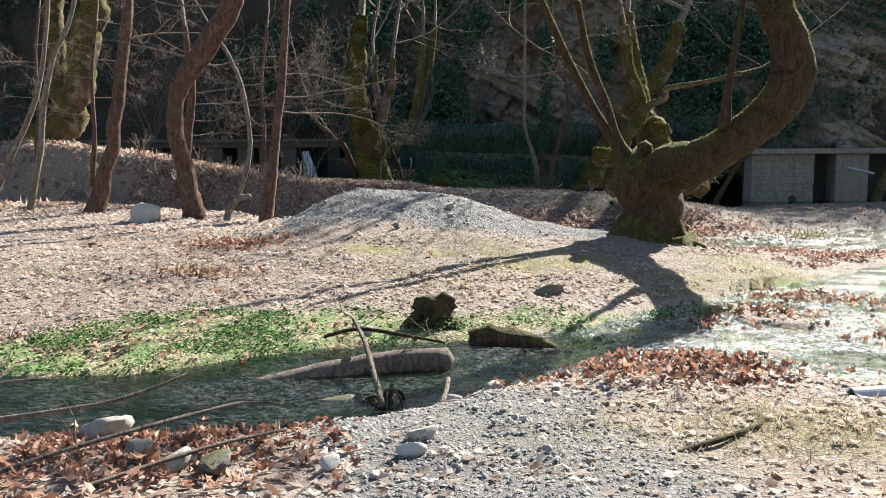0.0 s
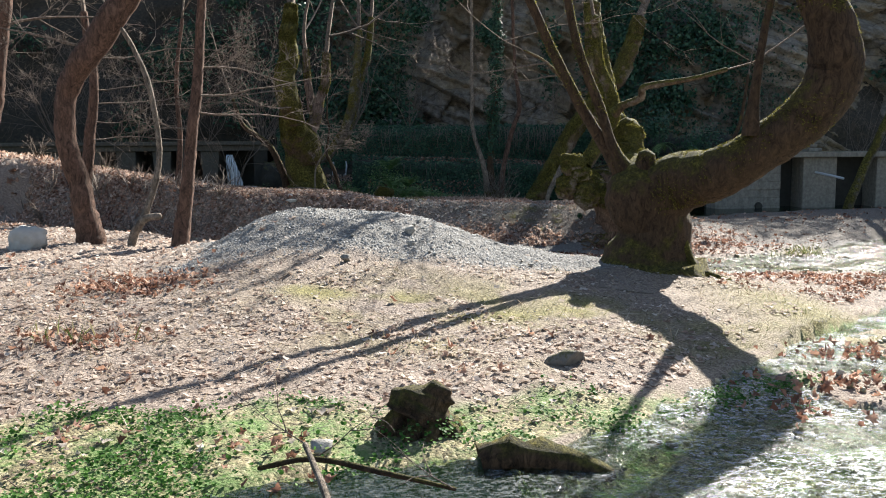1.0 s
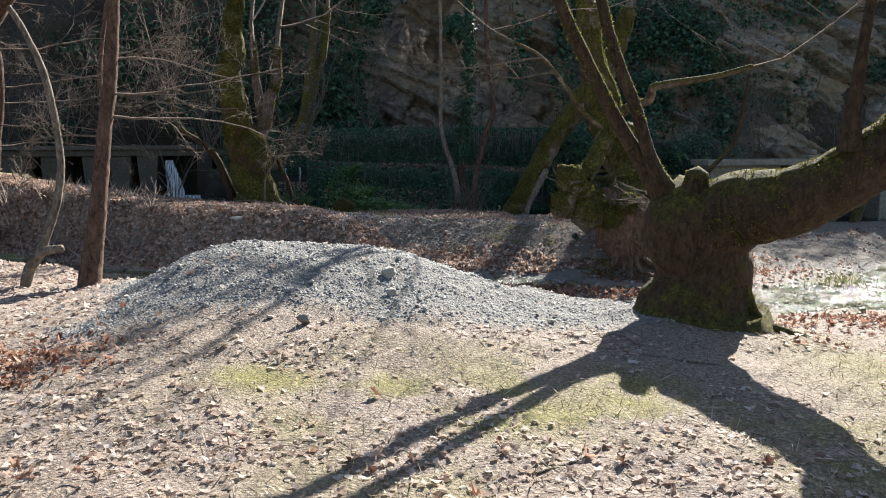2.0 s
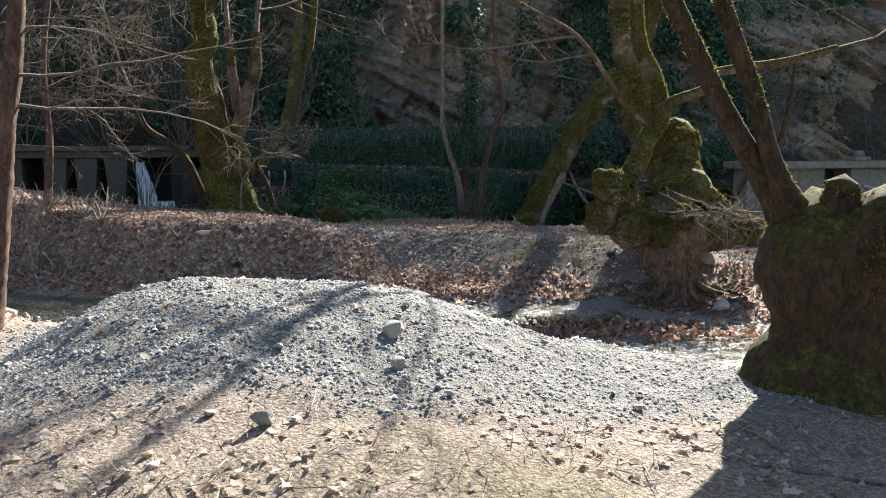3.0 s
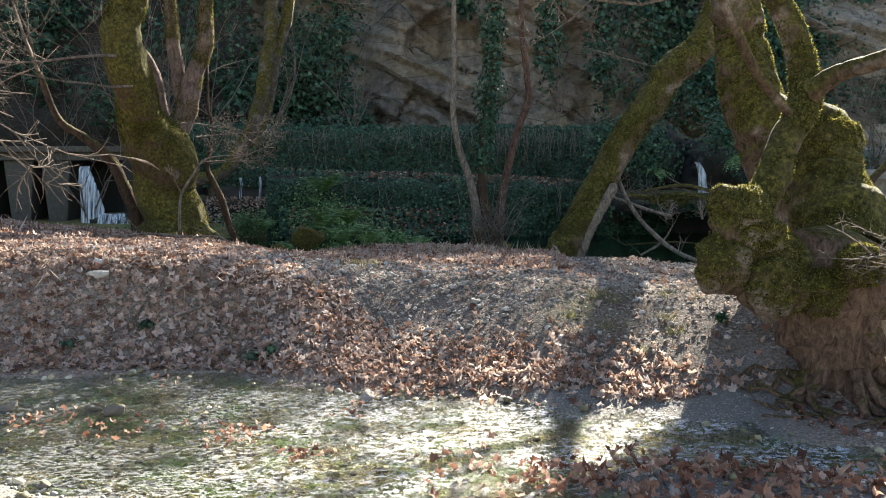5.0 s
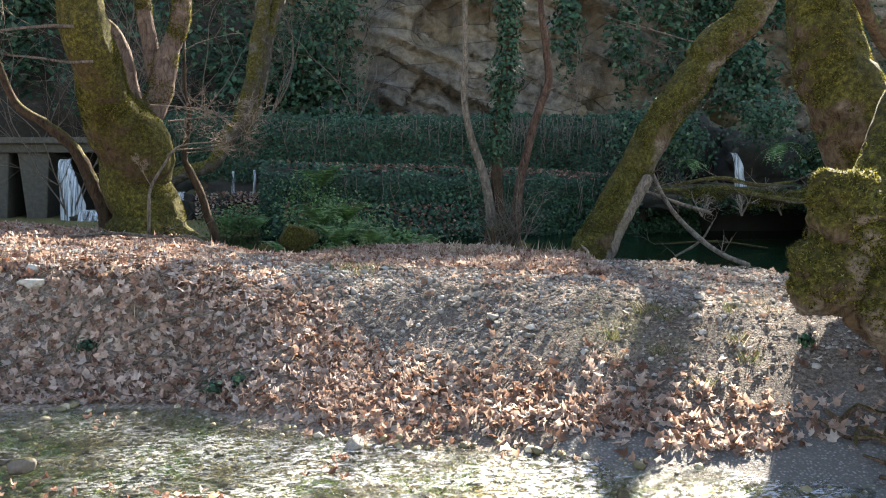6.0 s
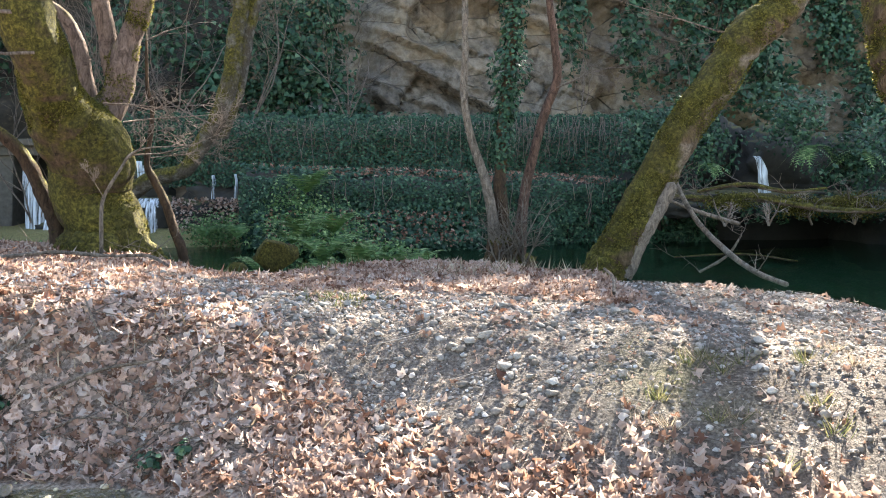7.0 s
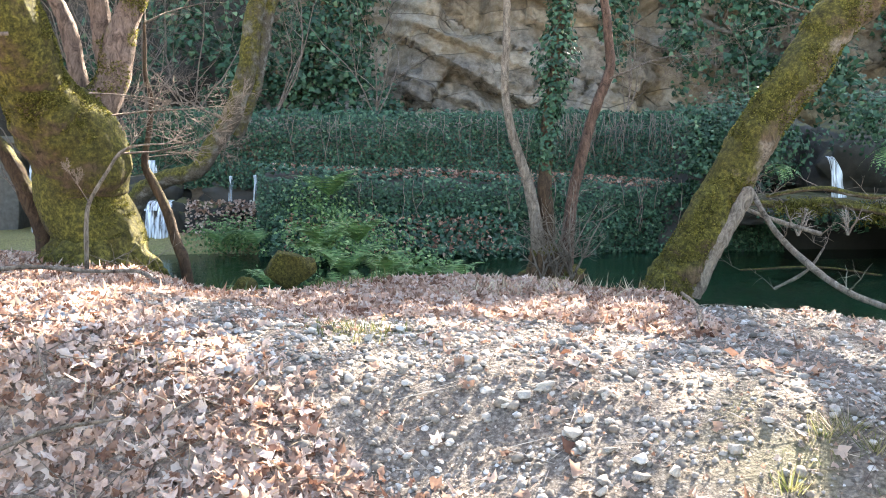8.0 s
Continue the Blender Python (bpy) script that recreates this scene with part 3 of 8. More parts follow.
def concrete_material(name="weathered_concrete", tone=1.0):
    m, nt, b = nodes_of(name)
    n1 = noise_of(nt, 1.8, 7, 0.65)
    col = ramp(nt, noise_of(nt, 11, 6, 0.65), [(0.3, (0.26 * tone, 0.235 * tone, 0.195 * tone)), (0.7, (0.50 * tone, 0.46 * tone, 0.39 * tone))])
    streak = ramp(nt, noise_of(nt, 2.2, 6, 0.7, stretch=(2.4, 2.4, 0.3)), [(0.48, (0, 0, 0)), (0.68, (1, 1, 1))])
    col = mix(nt, maths(nt, "MULTIPLY", streak, 0.4), col, (0.07, 0.06, 0.042))
    moss = ramp(nt, maths(nt, "ADD", maths(nt, "MULTIPLY", up_facing(nt), 0.35), n1), [(0.72, (0, 0, 0)), (0.85, (1, 1, 1))])
    col = mix(nt, maths(nt, "MULTIPLY", moss, 0.8), col, (0.09, 0.085, 0.03))
    nt.links.new(col, b.inputs["Base Color"])
    b.inputs["Roughness"].default_value = 0.88
    bump(nt, b, noise_of(nt, 25, 6, 0.7), 0.5, 0.015)
    return m


CLIFF, CONCRETE = cliff_material(), concrete_material(tone=0.62)
# mossy weir concrete; the low tone also holds the shade of the foliage
CONCRETE_SHADED = concrete_material("shaded_damp_mossy_concrete", 0.26)
ROCK_DARK = stone_material("near_black_rock", [(0.2, (0.008, 0.008, 0.006)), (0.55, (0.022, 0.021, 0.016)), (0.85, (0.055, 0.05, 0.042))], 5.0, 0.7)
# near-black: the shade of deep recesses is put into this colour
RECESS_DARK = stone_material("recess_shade_wall", [(0.2, (0.012, 0.012, 0.01)), (0.8, (0.05, 0.048, 0.04))])
# soil whose darkest tones paint in the shade under the growth
UNDERGROWTH = stone_material("soil_with_painted_shade", [(0.3, (0.010, 0.011, 0.007)), (0.5, (0.045, 0.036, 0.024)), (0.68, (0.15, 0.11, 0.075)), (0.85, (0.26, 0.20, 0.15))], 8.0)


def water_material(name, tint, ripple, scale, depth_mix=0.0, deep=(0.01, 0.03, 0.015), foam_and_glint=0.0, rough=0.17, calm=None, riffle=0.0, fleck_from=0.52, still=0.12):
    """Clear water: what lies below shows through, the sky and the sun glint on the ripples; white flecks paint foam and
    glints.
    """
    m, nt, b = nodes_of(name)
    nt.nodes.remove(b)
    clear = nt.nodes.new("ShaderNodeBsdfTransparent")
    clear.inputs["Color"].default_value = (*tint, 1)
    body = nt.nodes.new("ShaderNodeBsdfDiffuse")
    body.inputs["Color"].default_value = (*deep, 1)
    gloss = nt.nodes.new("ShaderNodeBsdfGlossy")
    gloss.inputs["Roughness"].default_value = rough
    fr = add(nt, "ShaderNodeFresnel", IOR=1.33)
    if riffle:
        lively = ramp(nt, noise_of(nt, 2.6, 5, 0.65, stretch=(0.6, 1.2, 1), warp=0.6), [(0.38, (0.045,) * 3), (0.6, (riffle,) * 3)])
        nt.links.new(lively, gloss.inputs["Roughness"])
    h = maths(nt, "ADD", noise_of(nt, scale, 3, 0.55, stretch=(0.75, 1.0, 1), warp=0.8), maths(nt, "MULTIPLY", noise_of(nt, scale * 4.2, 3, 0.5), 0.5))
    bp = add(nt, "ShaderNodeBump", Strength=1.0, Distance=ripple)
    if calm:
        tc = nt.nodes.new("ShaderNodeTexCoord")
        sp = nt.nodes.new("ShaderNodeSeparateXYZ")
        nt.links.new(tc.outputs["Object"], sp.inputs[0])
        mr = add(nt, "ShaderNodeMapRange")
        for key, val in (("From Min", calm[0]), ("From Max", calm[1]), ("To Min", still), ("To Max", 1.0)):
            mr.inputs[key].default_value = val
        nt.links.new(sp.outputs["X"], mr.inputs["Value"])
        fade = add(nt, "ShaderNodeMapRange")
        for key, val in (("From Min", 4.0), ("From Max", 6.0), ("To Min", 1.0), ("To Max", 0.35)):
            fade.inputs[key].default_value = val
        nt.links.new(sp.outputs["X"], fade.inputs["Value"])
        nt.links.new(mr.outputs[0], bp.inputs["Strength"])
        nt.links.new(maths(nt, "MULTIPLY", mr.outputs[0], lively if riffle else rough), gloss.inputs["Roughness"])
    nt.links.new(h, bp.inputs["Height"])
    nt.links.new(bp.outputs["Normal"], gloss.inputs["Normal"])
    nt.links.new(bp.outputs["Normal"], fr.inputs["Normal"])
    m1 = add(nt, "ShaderNodeMixShader", Fac=depth_mix)
    nt.links.new(clear.outputs[0], m1.inputs[1])
    nt.links.new(body.outputs[0], m1.inputs[2])
    last = m1.outputs[0]
    if foam_and_glint:
        # diffuse white flecks: some foam, the rest sun glints painted as colour
        white = nt.nodes.new("ShaderNodeBsdfDiffuse")
        white.inputs["Color"].default_value = (0.75, 0.78, 0.8, 1)
        fm = nt.nodes.new("ShaderNodeMixShader")
        where = ramp(nt, noise_of(nt, scale * 2.2, 6, 0.75, stretch=(0.6, 1, 1), warp=1.0), [(fleck_from, (0, 0, 0)), (fleck_from + 0.06, (foam_and_glint,) * 3)])
        patchy = ramp(nt, noise_of(nt, 1.5, 4, 0.6, stretch=(0.7, 1.2, 1)), [(0.40, (0.10,) * 3), (0.54, (1, 1, 1))])
        where = maths(nt, "MULTIPLY", where, patchy)
        if calm:
            where = maths(nt, "MULTIPLY", maths(nt, "MULTIPLY", where, mr.outputs[0]), fade.outputs[0])
        nt.links.new(where, fm.inputs[0])
        nt.links.new(last, fm.inputs[1])
        nt.links.new(white.outputs[0], fm.inputs[2])
        last = fm.outputs[0]
    m2 = nt.nodes.new("ShaderNodeMixShader")
    nt.links.new(fr.outputs[0], m2.inputs[0])
    nt.links.new(last, m2.inputs[1])
    nt.links.new(gloss.outputs[0], m2.inputs[2])
    nt.links.new(m2.outputs[0], nt.nodes["Material Output"].inputs["Surface"])
    return m


WATER_A = water_material("stream_water_green", (0.80, 0.93, 0.74), 0.05, 13.0, 0.10, (0.016, 0.055, 0.022), 0.7, 0.12, (0.0, 2.4), 0.20, 0.50)
WATER_B = water_material("stream_water_clear", (0.94, 0.94, 0.80), 0.055, 11.0, 0.04, (0.02, 0.03, 0.02), 0.65, 0.12, (-1.2, 1.4), 0.18, 0.495, 0.3)
WATER_POOL = water_material("pool_water_dark_green", (0.25, 0.42, 0.30), 0.006, 5.0, 0.6, (0.013, 0.044, 0.022), 0.0, 0.05)


def falling_water_material():
    m, nt, b = nodes_of("falling_water")
    streak = ramp(nt, noise_of(nt, 5, 4, 0.6, stretch=(6.0, 1.0, 0.22), warp=0.12), [(0.40, (0.03, 0.03, 0.03)), (0.60, (0.95, 0.95, 0.95))])
    b.inputs["Base Color"].default_value = (0.72, 0.78, 0.82, 1)
    b.inputs["Roughness"].default_value = 0.35
    nt.links.new(streak, b.inputs["Alpha"])
    bump(nt, b, streak, 0.6, 0.03)
    return m


FALLING = falling_water_material()
PIPE_GREY = stone_material("grey_plastic_pipe", [(0.2, (0.30, 0.32, 0.34)), (0.8, (0.52, 0.55, 0.58))], 3.0)
MESH_BLACK = stone_material("black_plastic_net", [(0.2, (0.012, 0.012, 0.012)), (0.8, (0.04, 0.04, 0.04))])

# ---- ground and water ----
def stretched(lo, hi, step, reach):
    inner = np.arange(lo, hi + step / 2, step)
    out = np.cumsum(step * 1.35 ** np.arange(1, 24))
    out = out[out < reach]
    return np.concatenate((lo - out[::-1], inner, hi + out))


def grid_faces(nx, ny):
    i, j = np.meshgrid(np.arange(ny - 1), np.arange(nx - 1), indexing="ij")
    a = (i * nx + j).ravel()
    return np.stack((a, a + 1, a + 1 + nx, a + nx), 1)


gx, gy = stretched(-9.0, 10.0, 0.09, 600), stretched(2.6, 25.6, 0.09, 600)
X, Y = np.meshgrid(gx, gy)
Z = land(X.ravel(), Y.ravel())
ground_mesh = mesh_of("ground", np.stack((X.ravel(), Y.ravel(), Z), 1), grid_faces(len(gx), len(gy)))
cover = ground_mesh.color_attributes.new("cover", "FLOAT_COLOR", "POINT")
wet = np.maximum(ss((water_a(X.ravel()) + 0.01 - Z) / 0.04) * (Y.ravel() < 12), ss((water_b(X.ravel()) + 0.01 - Z) / 0.04))
wet = np.maximum(wet, 0.9 * cress_cover(X.ravel(), Y.ravel()))
wet = np.maximum(wet, ss((POOL_Z - Z) / 0.1) * (Y.ravel() > 22))
chan = np.stack((gravel_cover(X.ravel(), Y.ravel()), green_cover(X.ravel(), Y.ravel()), wet, 0.15 + 0.85 * (Y.ravel() > 19)), 1)
cover.data.foreach_set("color", chan.astype(np.float32).ravel())
whole("ground", ground_mesh, GROUND, "uneven stream valley floor of soil, gravel and leaf litter", "ground", kind="structure")


def water_sheet(name, near, far, level, x0, x1, material, label, step=0.07, swell=0.012, scale=3.0, seed=61):
    xs = np.concatenate((np.arange(-45, x0, 0.6), np.arange(x0, x1, step), np.arange(x1, 45, 0.6)))
    cols = 54
    u = np.linspace(0, 1, cols)
    nearer, farther = line(near, xs) - 0.5, line(far, xs) + 0.5
    yy = nearer[None] + (farther - nearer)[None] * u[:, None]
    xx = np.repeat(xs[None], cols, 0)
    zz = level(xx) + swell * fbm(xx * scale, yy * scale * 1.3, 0, seed) * (0.4 + 1.2 * ss((xx - 0.3) / 1.2))
    zz = zz + 0.35 * swell * fbm(xx * scale * 4, yy * scale * 5, 0, seed + 1, 2) * (0.3 + ss((xx - 0.3) / 1.2))
    me = mesh_of(name, np.stack((xx.ravel(), yy.ravel(), zz.ravel()), 1), grid_faces(len(xs), cols))
    return whole(name, me, material, label, "stream", kind="structure")


water_sheet("water_stream_near", NEAR_A, FAR_A, water_a, -9, 9.6, WATER_A, "clear shallow stream running over green weed and stones", swell=0.02)
water_sheet("water_stream_far", NEAR_B, FAR_B, water_b, -12, 12.5, WATER_B, "rippling shallow stream over pale gravel, glinting in the sun", swell=0.03, seed=63)
px, py = np.arange(-16, 16.1, 0.5), np.arange(21.0, 33.1, 0.5)
PX, PY = np.meshgrid(px, py)
keep_pool = PY.ravel() > line(EDGE, PX.ravel()) - 0.4
pool_z = np.where(keep_pool, POOL_Z, -0.6)
whole("water_pool", mesh_of("water_pool", np.stack((PX.ravel(), PY.ravel(), pool_z), 1), grid_faces(len(px), len(py))), WATER_POOL,
      "still dark green pool below the ivy terraces", "pool", kind="structure")

# ---- cliff, hillside ----
def facets(u, v, size, seed):
    """Bedded rock broken by joints: each block is a tilted plane of its own. Gives the depth and the nearness to the block's edge."""
    j = np.floor(v / size + 0.35 * vnoise(u / size * 0.35, v / size * 0.2, 0, seed + 2))
    fv = v / size + 0.35 * vnoise(u / size * 0.35, v / size * 0.2, 0, seed + 2) - j
    j = j.astype(np.int64)
    k = np.zeros_like(j)
    wide = 1.2 + 2.2 * lattice(j, k, k + 7, seed)
    w = u / (size * wide) + 5 * lattice(j, k, k + 3, seed) + 0.25 * fv * (lattice(j, k, k + 9, seed) - 0.5)
    i = np.floor(w)
    fu = w - i
    i = i.astype(np.int64)
    depth = lattice(i, j, k, seed) + (lattice(i, j, k + 1, seed) - 0.5) * 1.1 * (fu - 0.5) + (lattice(i, j, k + 2, seed) - 0.25) * 1.2 * (fv - 0.5)
    return depth * size, np.minimum(np.minimum(fu, 1 - fu) * wide, np.minimum(fv, 1 - fv))


def rock_sheet(name, x0, x1, z0, z1, step, depth, material, label, seed):
    xs, zs = np.arange(x0, x1, step), np.arange(z0, z1, step)
    A, B = np.meshgrid(xs, zs)
    a, b = A.ravel(), B.ravel()
    wa, wb = a + 0.09 * fbm(a * 1.6, b * 1.6, 0, seed), b + 0.09 * fbm(a * 1.6, b * 1.6, 5, seed)
    u, v = wa * 0.87 - wb * 0.5, (wb * 0.87 + wa * 0.5) * 1.9
    big, edge_big = facets(u, v, 2.6, seed)
    small, edge_small = facets(u * 0.97 + v * 0.26, v * 0.97 - u * 0.26, 0.8, seed + 1)
    y = depth(a, b) + 0.36 * big + 0.42 * small - 0.8 * fbm(a * 0.3, b * 0.3, 0, seed + 4, 2) - 0.03 * fbm(a * 4.2, b * 4.2, 0, seed + 5)
    chip, edge_chip = facets(u * 0.82 - v * 0.3, v * 0.9 + u * 0.22, 0.38, seed + 3)
    y = y + 0.36 * chip + 0.05 * (1 - ss(edge_chip / 0.06))
    y = y + 0.22 * (1 - ss(edge_big / 0.035)) + 0.08 * (1 - ss(edge_small / 0.05))
    hollow = ss((fbm(a * 0.5 + 3, b * 0.38, 0, seed + 8) - 0.2) * 6)
    y = y + 0.6 * hollow * ss((b - 1.0) / 2)
    me = mesh_of(name, np.stack((a, y, b), 1), grid_faces(len(xs), len(zs)), smooth=False)
    return whole(name, me, material, label, "cliff", kind="structure")


rock_sheet("cliff", -3.2, 24.0, -0.4, 12.4, 0.085, lambda a, b: 38.0 + 0.12 * b - 0.05 * a - 0.28 * np.clip(a - 7, 0, 9) * (1 - ss((b - 5.5) / 4.0)) + 2.6 * ss((1.4 - a + 0.25 * b) / 2.0) * ss((b - 2.2) / 1.5), CLIFF,
           "weathered tan limestone cliff with stepped strata and dark hollows", 71)

xs, zs = np.arange(-40, -1.5, 0.35), np.arange(-0.3, 14.0, 0.35)
A, B = np.meshgrid(xs, zs)
a, b = A.ravel(), B.ravel()
yy = 37.4 + 0.42 * b + 0.1 * (a + 2) + 1.0 * fbm(a * 0.4, b * 0.4, 0, 81) + 0.5 * fbm(a * 1.4, b * 1.4, 0, 83)
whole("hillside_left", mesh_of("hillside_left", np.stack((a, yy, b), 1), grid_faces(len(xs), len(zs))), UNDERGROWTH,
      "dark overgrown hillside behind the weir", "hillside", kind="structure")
xs = np.arange(17, 45, 0.35)
A, B = np.meshgrid(xs, zs)
a, b = A.ravel(), B.ravel()
yy = 35.0 + 0.42 * b - 0.15 * (a - 17) + 1.0 * fbm(a * 0.4, b * 0.4, 0, 85) + 0.5 * fbm(a * 1.4, b * 1.4, 0, 87)
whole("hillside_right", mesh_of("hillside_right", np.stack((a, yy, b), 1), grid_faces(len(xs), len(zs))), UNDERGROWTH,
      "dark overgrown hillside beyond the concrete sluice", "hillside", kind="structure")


# ---- terraces, weir, sluice ----
def ledge(x, top):
    """The lower terrace's rim falls away to the right."""
    return (-0.042 * (np.asarray(x) - 1.0) if top < 2 else 0.0 * np.asarray(x)) + 0.05 * fbm(np.asarray(x) * 1.1, 0 * np.asarray(x), 0, 97)


def terrace(name, x0, x1, front, top, back, label, seed):
    """A low retaining wall with a lumpy face and a flat top."""
    xs = np.arange(x0, x1, 0.16)
    prof = [(0.0, -0.4), (0.03, 0.2), (0.06, 0.55), (0.1, 0.9), (0.2, 1.0), (0.5, 1.01), (1.0, 1.03)]
    rows = []
    for u, h in prof:
        y = front + (back - front) * (u if u > 0.15 else u * 0.6) + 0.25 * fbm(xs * 0.6, h * 2, 0, seed)
        rows.append(np.stack((xs, y + np.zeros_like(xs), top * h + (ledge(xs, top) + 0.10 * fbm(xs * 0.8, h * 3, 1, seed + 1)) * (h > 0.8)), 1))
    me = mesh_of(name, np.concatenate(rows), grid_faces(len(xs), len(rows)))
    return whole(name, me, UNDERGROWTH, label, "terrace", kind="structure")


TERRACES = ((-0.9, 8.3, 31.2, 1.42, 34.0, 91), (-3.6, 9.6, 33.6, 2.55, 38.4, 93))
terrace("terrace_lower", *TERRACES[0][:5], "lower retaining terrace hidden under ivy", 91)
terrace("terrace_upper", *TERRACES[1][:5], "upper retaining terrace hidden under ivy", 93)


def box(bm, x0, x1, y0, y1, z0, z1, taper=0.0, worn=0.02):
    """A worn block in a bmesh; taper narrows its foot."""
    ret = bmesh.ops.create_cube(bm, size=1.0)
    for v in ret["verts"]:
        low = v.co.z < 0
        cx = (x0 + x1) / 2
        half = (x1 - x0) / 2 * (1 - taper if low else 1)
        v.co = Vector((cx + (half if v.co.x > 0 else -half), y1 if v.co.y > 0 else y0, z0 if low else z1))
    edges = list({e for v in ret["verts"] for e in v.link_edges})
    bmesh.ops.bevel(bm, geom=edges, offset=worn, segments=2, affect="EDGES", profile=0.6)


def block(name, dims, material, parent, label="", taper=0.0, worn=0.02):
    bm = bmesh.new()
    box(bm, *dims, taper=taper, worn=worn)
    me = bpy.data.meshes.new(name)
    bm.to_mesh(me)
    bm.free()
    return part(name, me, material, parent, label)


weir = thing("weir", (-9, 34.3, 0.0), "old concrete weir with mossy slab on tapered piers", "weir")
block("slab", (-17.0, -3.6, 33.9, 36.2, 1.86, 2.06), CONCRETE_SHADED, weir, worn=0.03)
block("coping", (-17.0, -3.9, 33.75, 34.05, 2.06, 2.2), CONCRETE_SHADED, weir, "mossy coping strip", worn=0.03)
block("back_wall", (-17.0, -3.6, 35.6, 36.0, -0.3, 1.86), RECESS_DARK, weir, "back wall coloured dark for the shade behind the piers")
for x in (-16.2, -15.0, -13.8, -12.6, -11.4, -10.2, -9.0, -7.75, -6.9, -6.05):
    block("pier", (x - 0.34, x + 0.34, 34.0, 35.6, 0.0, 1.86), CONCRETE_SHADED, weir, taper=0.45 if x > -8.5 else 0.15, worn=0.04)
block("side_wall", (-4.5, -4.0, 33.95, 36.0, -0.2, 1.86), RECESS_DARK, weir, "side wall coloured dark for the shade under the slab")

sluice = thing("sluice_house", (11.5, 26.5, 0.0), "grey board-marked concrete sluice wall under a flat slab", "sluice")
block("roof_slab", (9.25, 15.5, 25.7, 26.75, 1.60, 1.76), CONCRETE, sluice, "weathered overhanging slab", worn=0.03)
for k in range(7):
    block("board_course", (9.45, 11.35, 25.93 + 0.011 * (k % 3), 26.6, 0.0 + 0.23 * k, 0.228 + 0.23 * k), CONCRETE, sluice, worn=0.004)
block("pillar", (12.0, 13.0, 25.9, 26.6, -0.1, 1.60), CONCRETE, sluice, worn=0.03)
block("pillar", (14.2, 15.3, 25.9, 26.6, -0.1, 1.60), CONCRETE, sluice, worn=0.03)
block("back_wall", (9.45, 15.3, 26.6, 26.75, -0.1, 1.60), RECESS_DARK, sluice, "back wall coloured dark for the shade in the opening")
outlet = tubes("outlet_pipe", [smooth_line([(12.35, 25.95, 1.18, 0.035), (12.5, 25.6, 1.12, 0.035), (12.75, 25.1, 1.02, 0.035)], 0.1)], 10)
part("outlet_pipe", outlet, PIPE_GREY, sluice, "short grey outlet pipe")
# solid plug; its dark colour stands for the shade inside the hole
hole = bmesh.new()
bmesh.ops.create_cone(hole, cap_ends=True, segments=20, radius1=0.13, radius2=0.10, depth=0.10, matrix=Matrix.Translation((10.72, 25.93, 0.22)) @ Euler((radians(90), 0, 0)).to_matrix().to_4x4())
hole_mesh = bpy.data.meshes.new("drain_hole")
hole.to_mesh(hole_mesh)
hole.free()
part("drain_hole", hole_mesh, RECESS_DARK, sluice, "round drain hole drawn as a dark plug")
block("finial_base", (12.3, 12.7, 26.2, 26.6, 1.76, 1.86), CONCRETE, sluice, worn=0.02)
block("finial", (12.4, 12.6, 26.3, 26.5, 1.86, 2.0), CONCRETE, sluice, worn=0.05)



def cascade(name, top, foot, width, label, bulge=0.25, spread=1.25):
    """A sheet of falling water with thickness, from a lip to its foot, with a splash mound."""
    n, m = 18, 9
    s = np.linspace(0, 1, n)
    rows = []
    for side in (0.0, 0.05):
        for k in range(n):
            wide = width * (1 + (spread - 1) * s[k])
            w = np.linspace(-0.5, 0.5, m) * wide
            c = np.array(top) + (np.array(foot) - np.array(top)) * np.array((s[k], np.sqrt(s[k]), s[k] ** 1.3))
            y = c[1] - bulge * np.cos(np.linspace(-1.4, 1.4, m)) * 0.25 + side + 0.035 * vnoise(w * 14 + top[0], s[k] * 4, 0, 101)
            rows.append(np.stack((c[0] + w + 0.02 * vnoise(w * 5, s[k] * 6, 2, 103), y, np.full(m, c[2])), 1))
    v = np.concatenate(rows)
    f = grid_faces(m, n)
    me = mesh_of(name, v, np.concatenate((f, f + n * m)))
    return whole(name, me, FALLING, label, "waterfall", "small waterfalls")


cascade("waterfall", (-5.34, 33.85, 1.72), (-5.0, 33.3, 0.16), 0.22, "white waterfall spilling from a gap in the weir", spread=3.0)
cascade("waterfall", (-4.6, 33.2, 0.62), (-4.5, 32.8, 0.16), 0.55, "low white cascade at the foot of the weir", spread=1.4)
cascade("waterfall", (-3.02, 33.0, 1.75), (-2.95, 32.9, 1.3), 0.12, "thin upper cascade over dark rock")
cascade("waterfall", (-2.82, 32.75, 1.02), (-2.82, 32.45, 0.86), 0.42, "white lip of the cascade above the pool", spread=1.1)
cascade("waterfall", (-2.70, 32.5, 0.90), (-2.78, 32.2, 0.16), 0.16, "bright strand of the cascade dropping into the pool", spread=2.4)
cascade("waterfall", (-2.95, 32.5, 0.88), (-2.95, 32.25, 0.16), 0.12, "thin strand of the cascade dropping into the pool", spread=1.6)
cascade("waterfall", (-1.60, 33.15, 1.45), (-1.60, 33.05, 0.98), 0.06, "thin trickle falling over a dark ledge")
cascade("waterfall", (-1.15, 33.15, 1.47), (-1.15, 33.05, 0.98), 0.05, "thin trickle falling over a dark ledge")
cascade("waterfall", (8.36, 29.75, 1.85), (8.42, 29.5, 1.2), 0.11, "narrow waterfall in a dark cleft", spread=1.9)

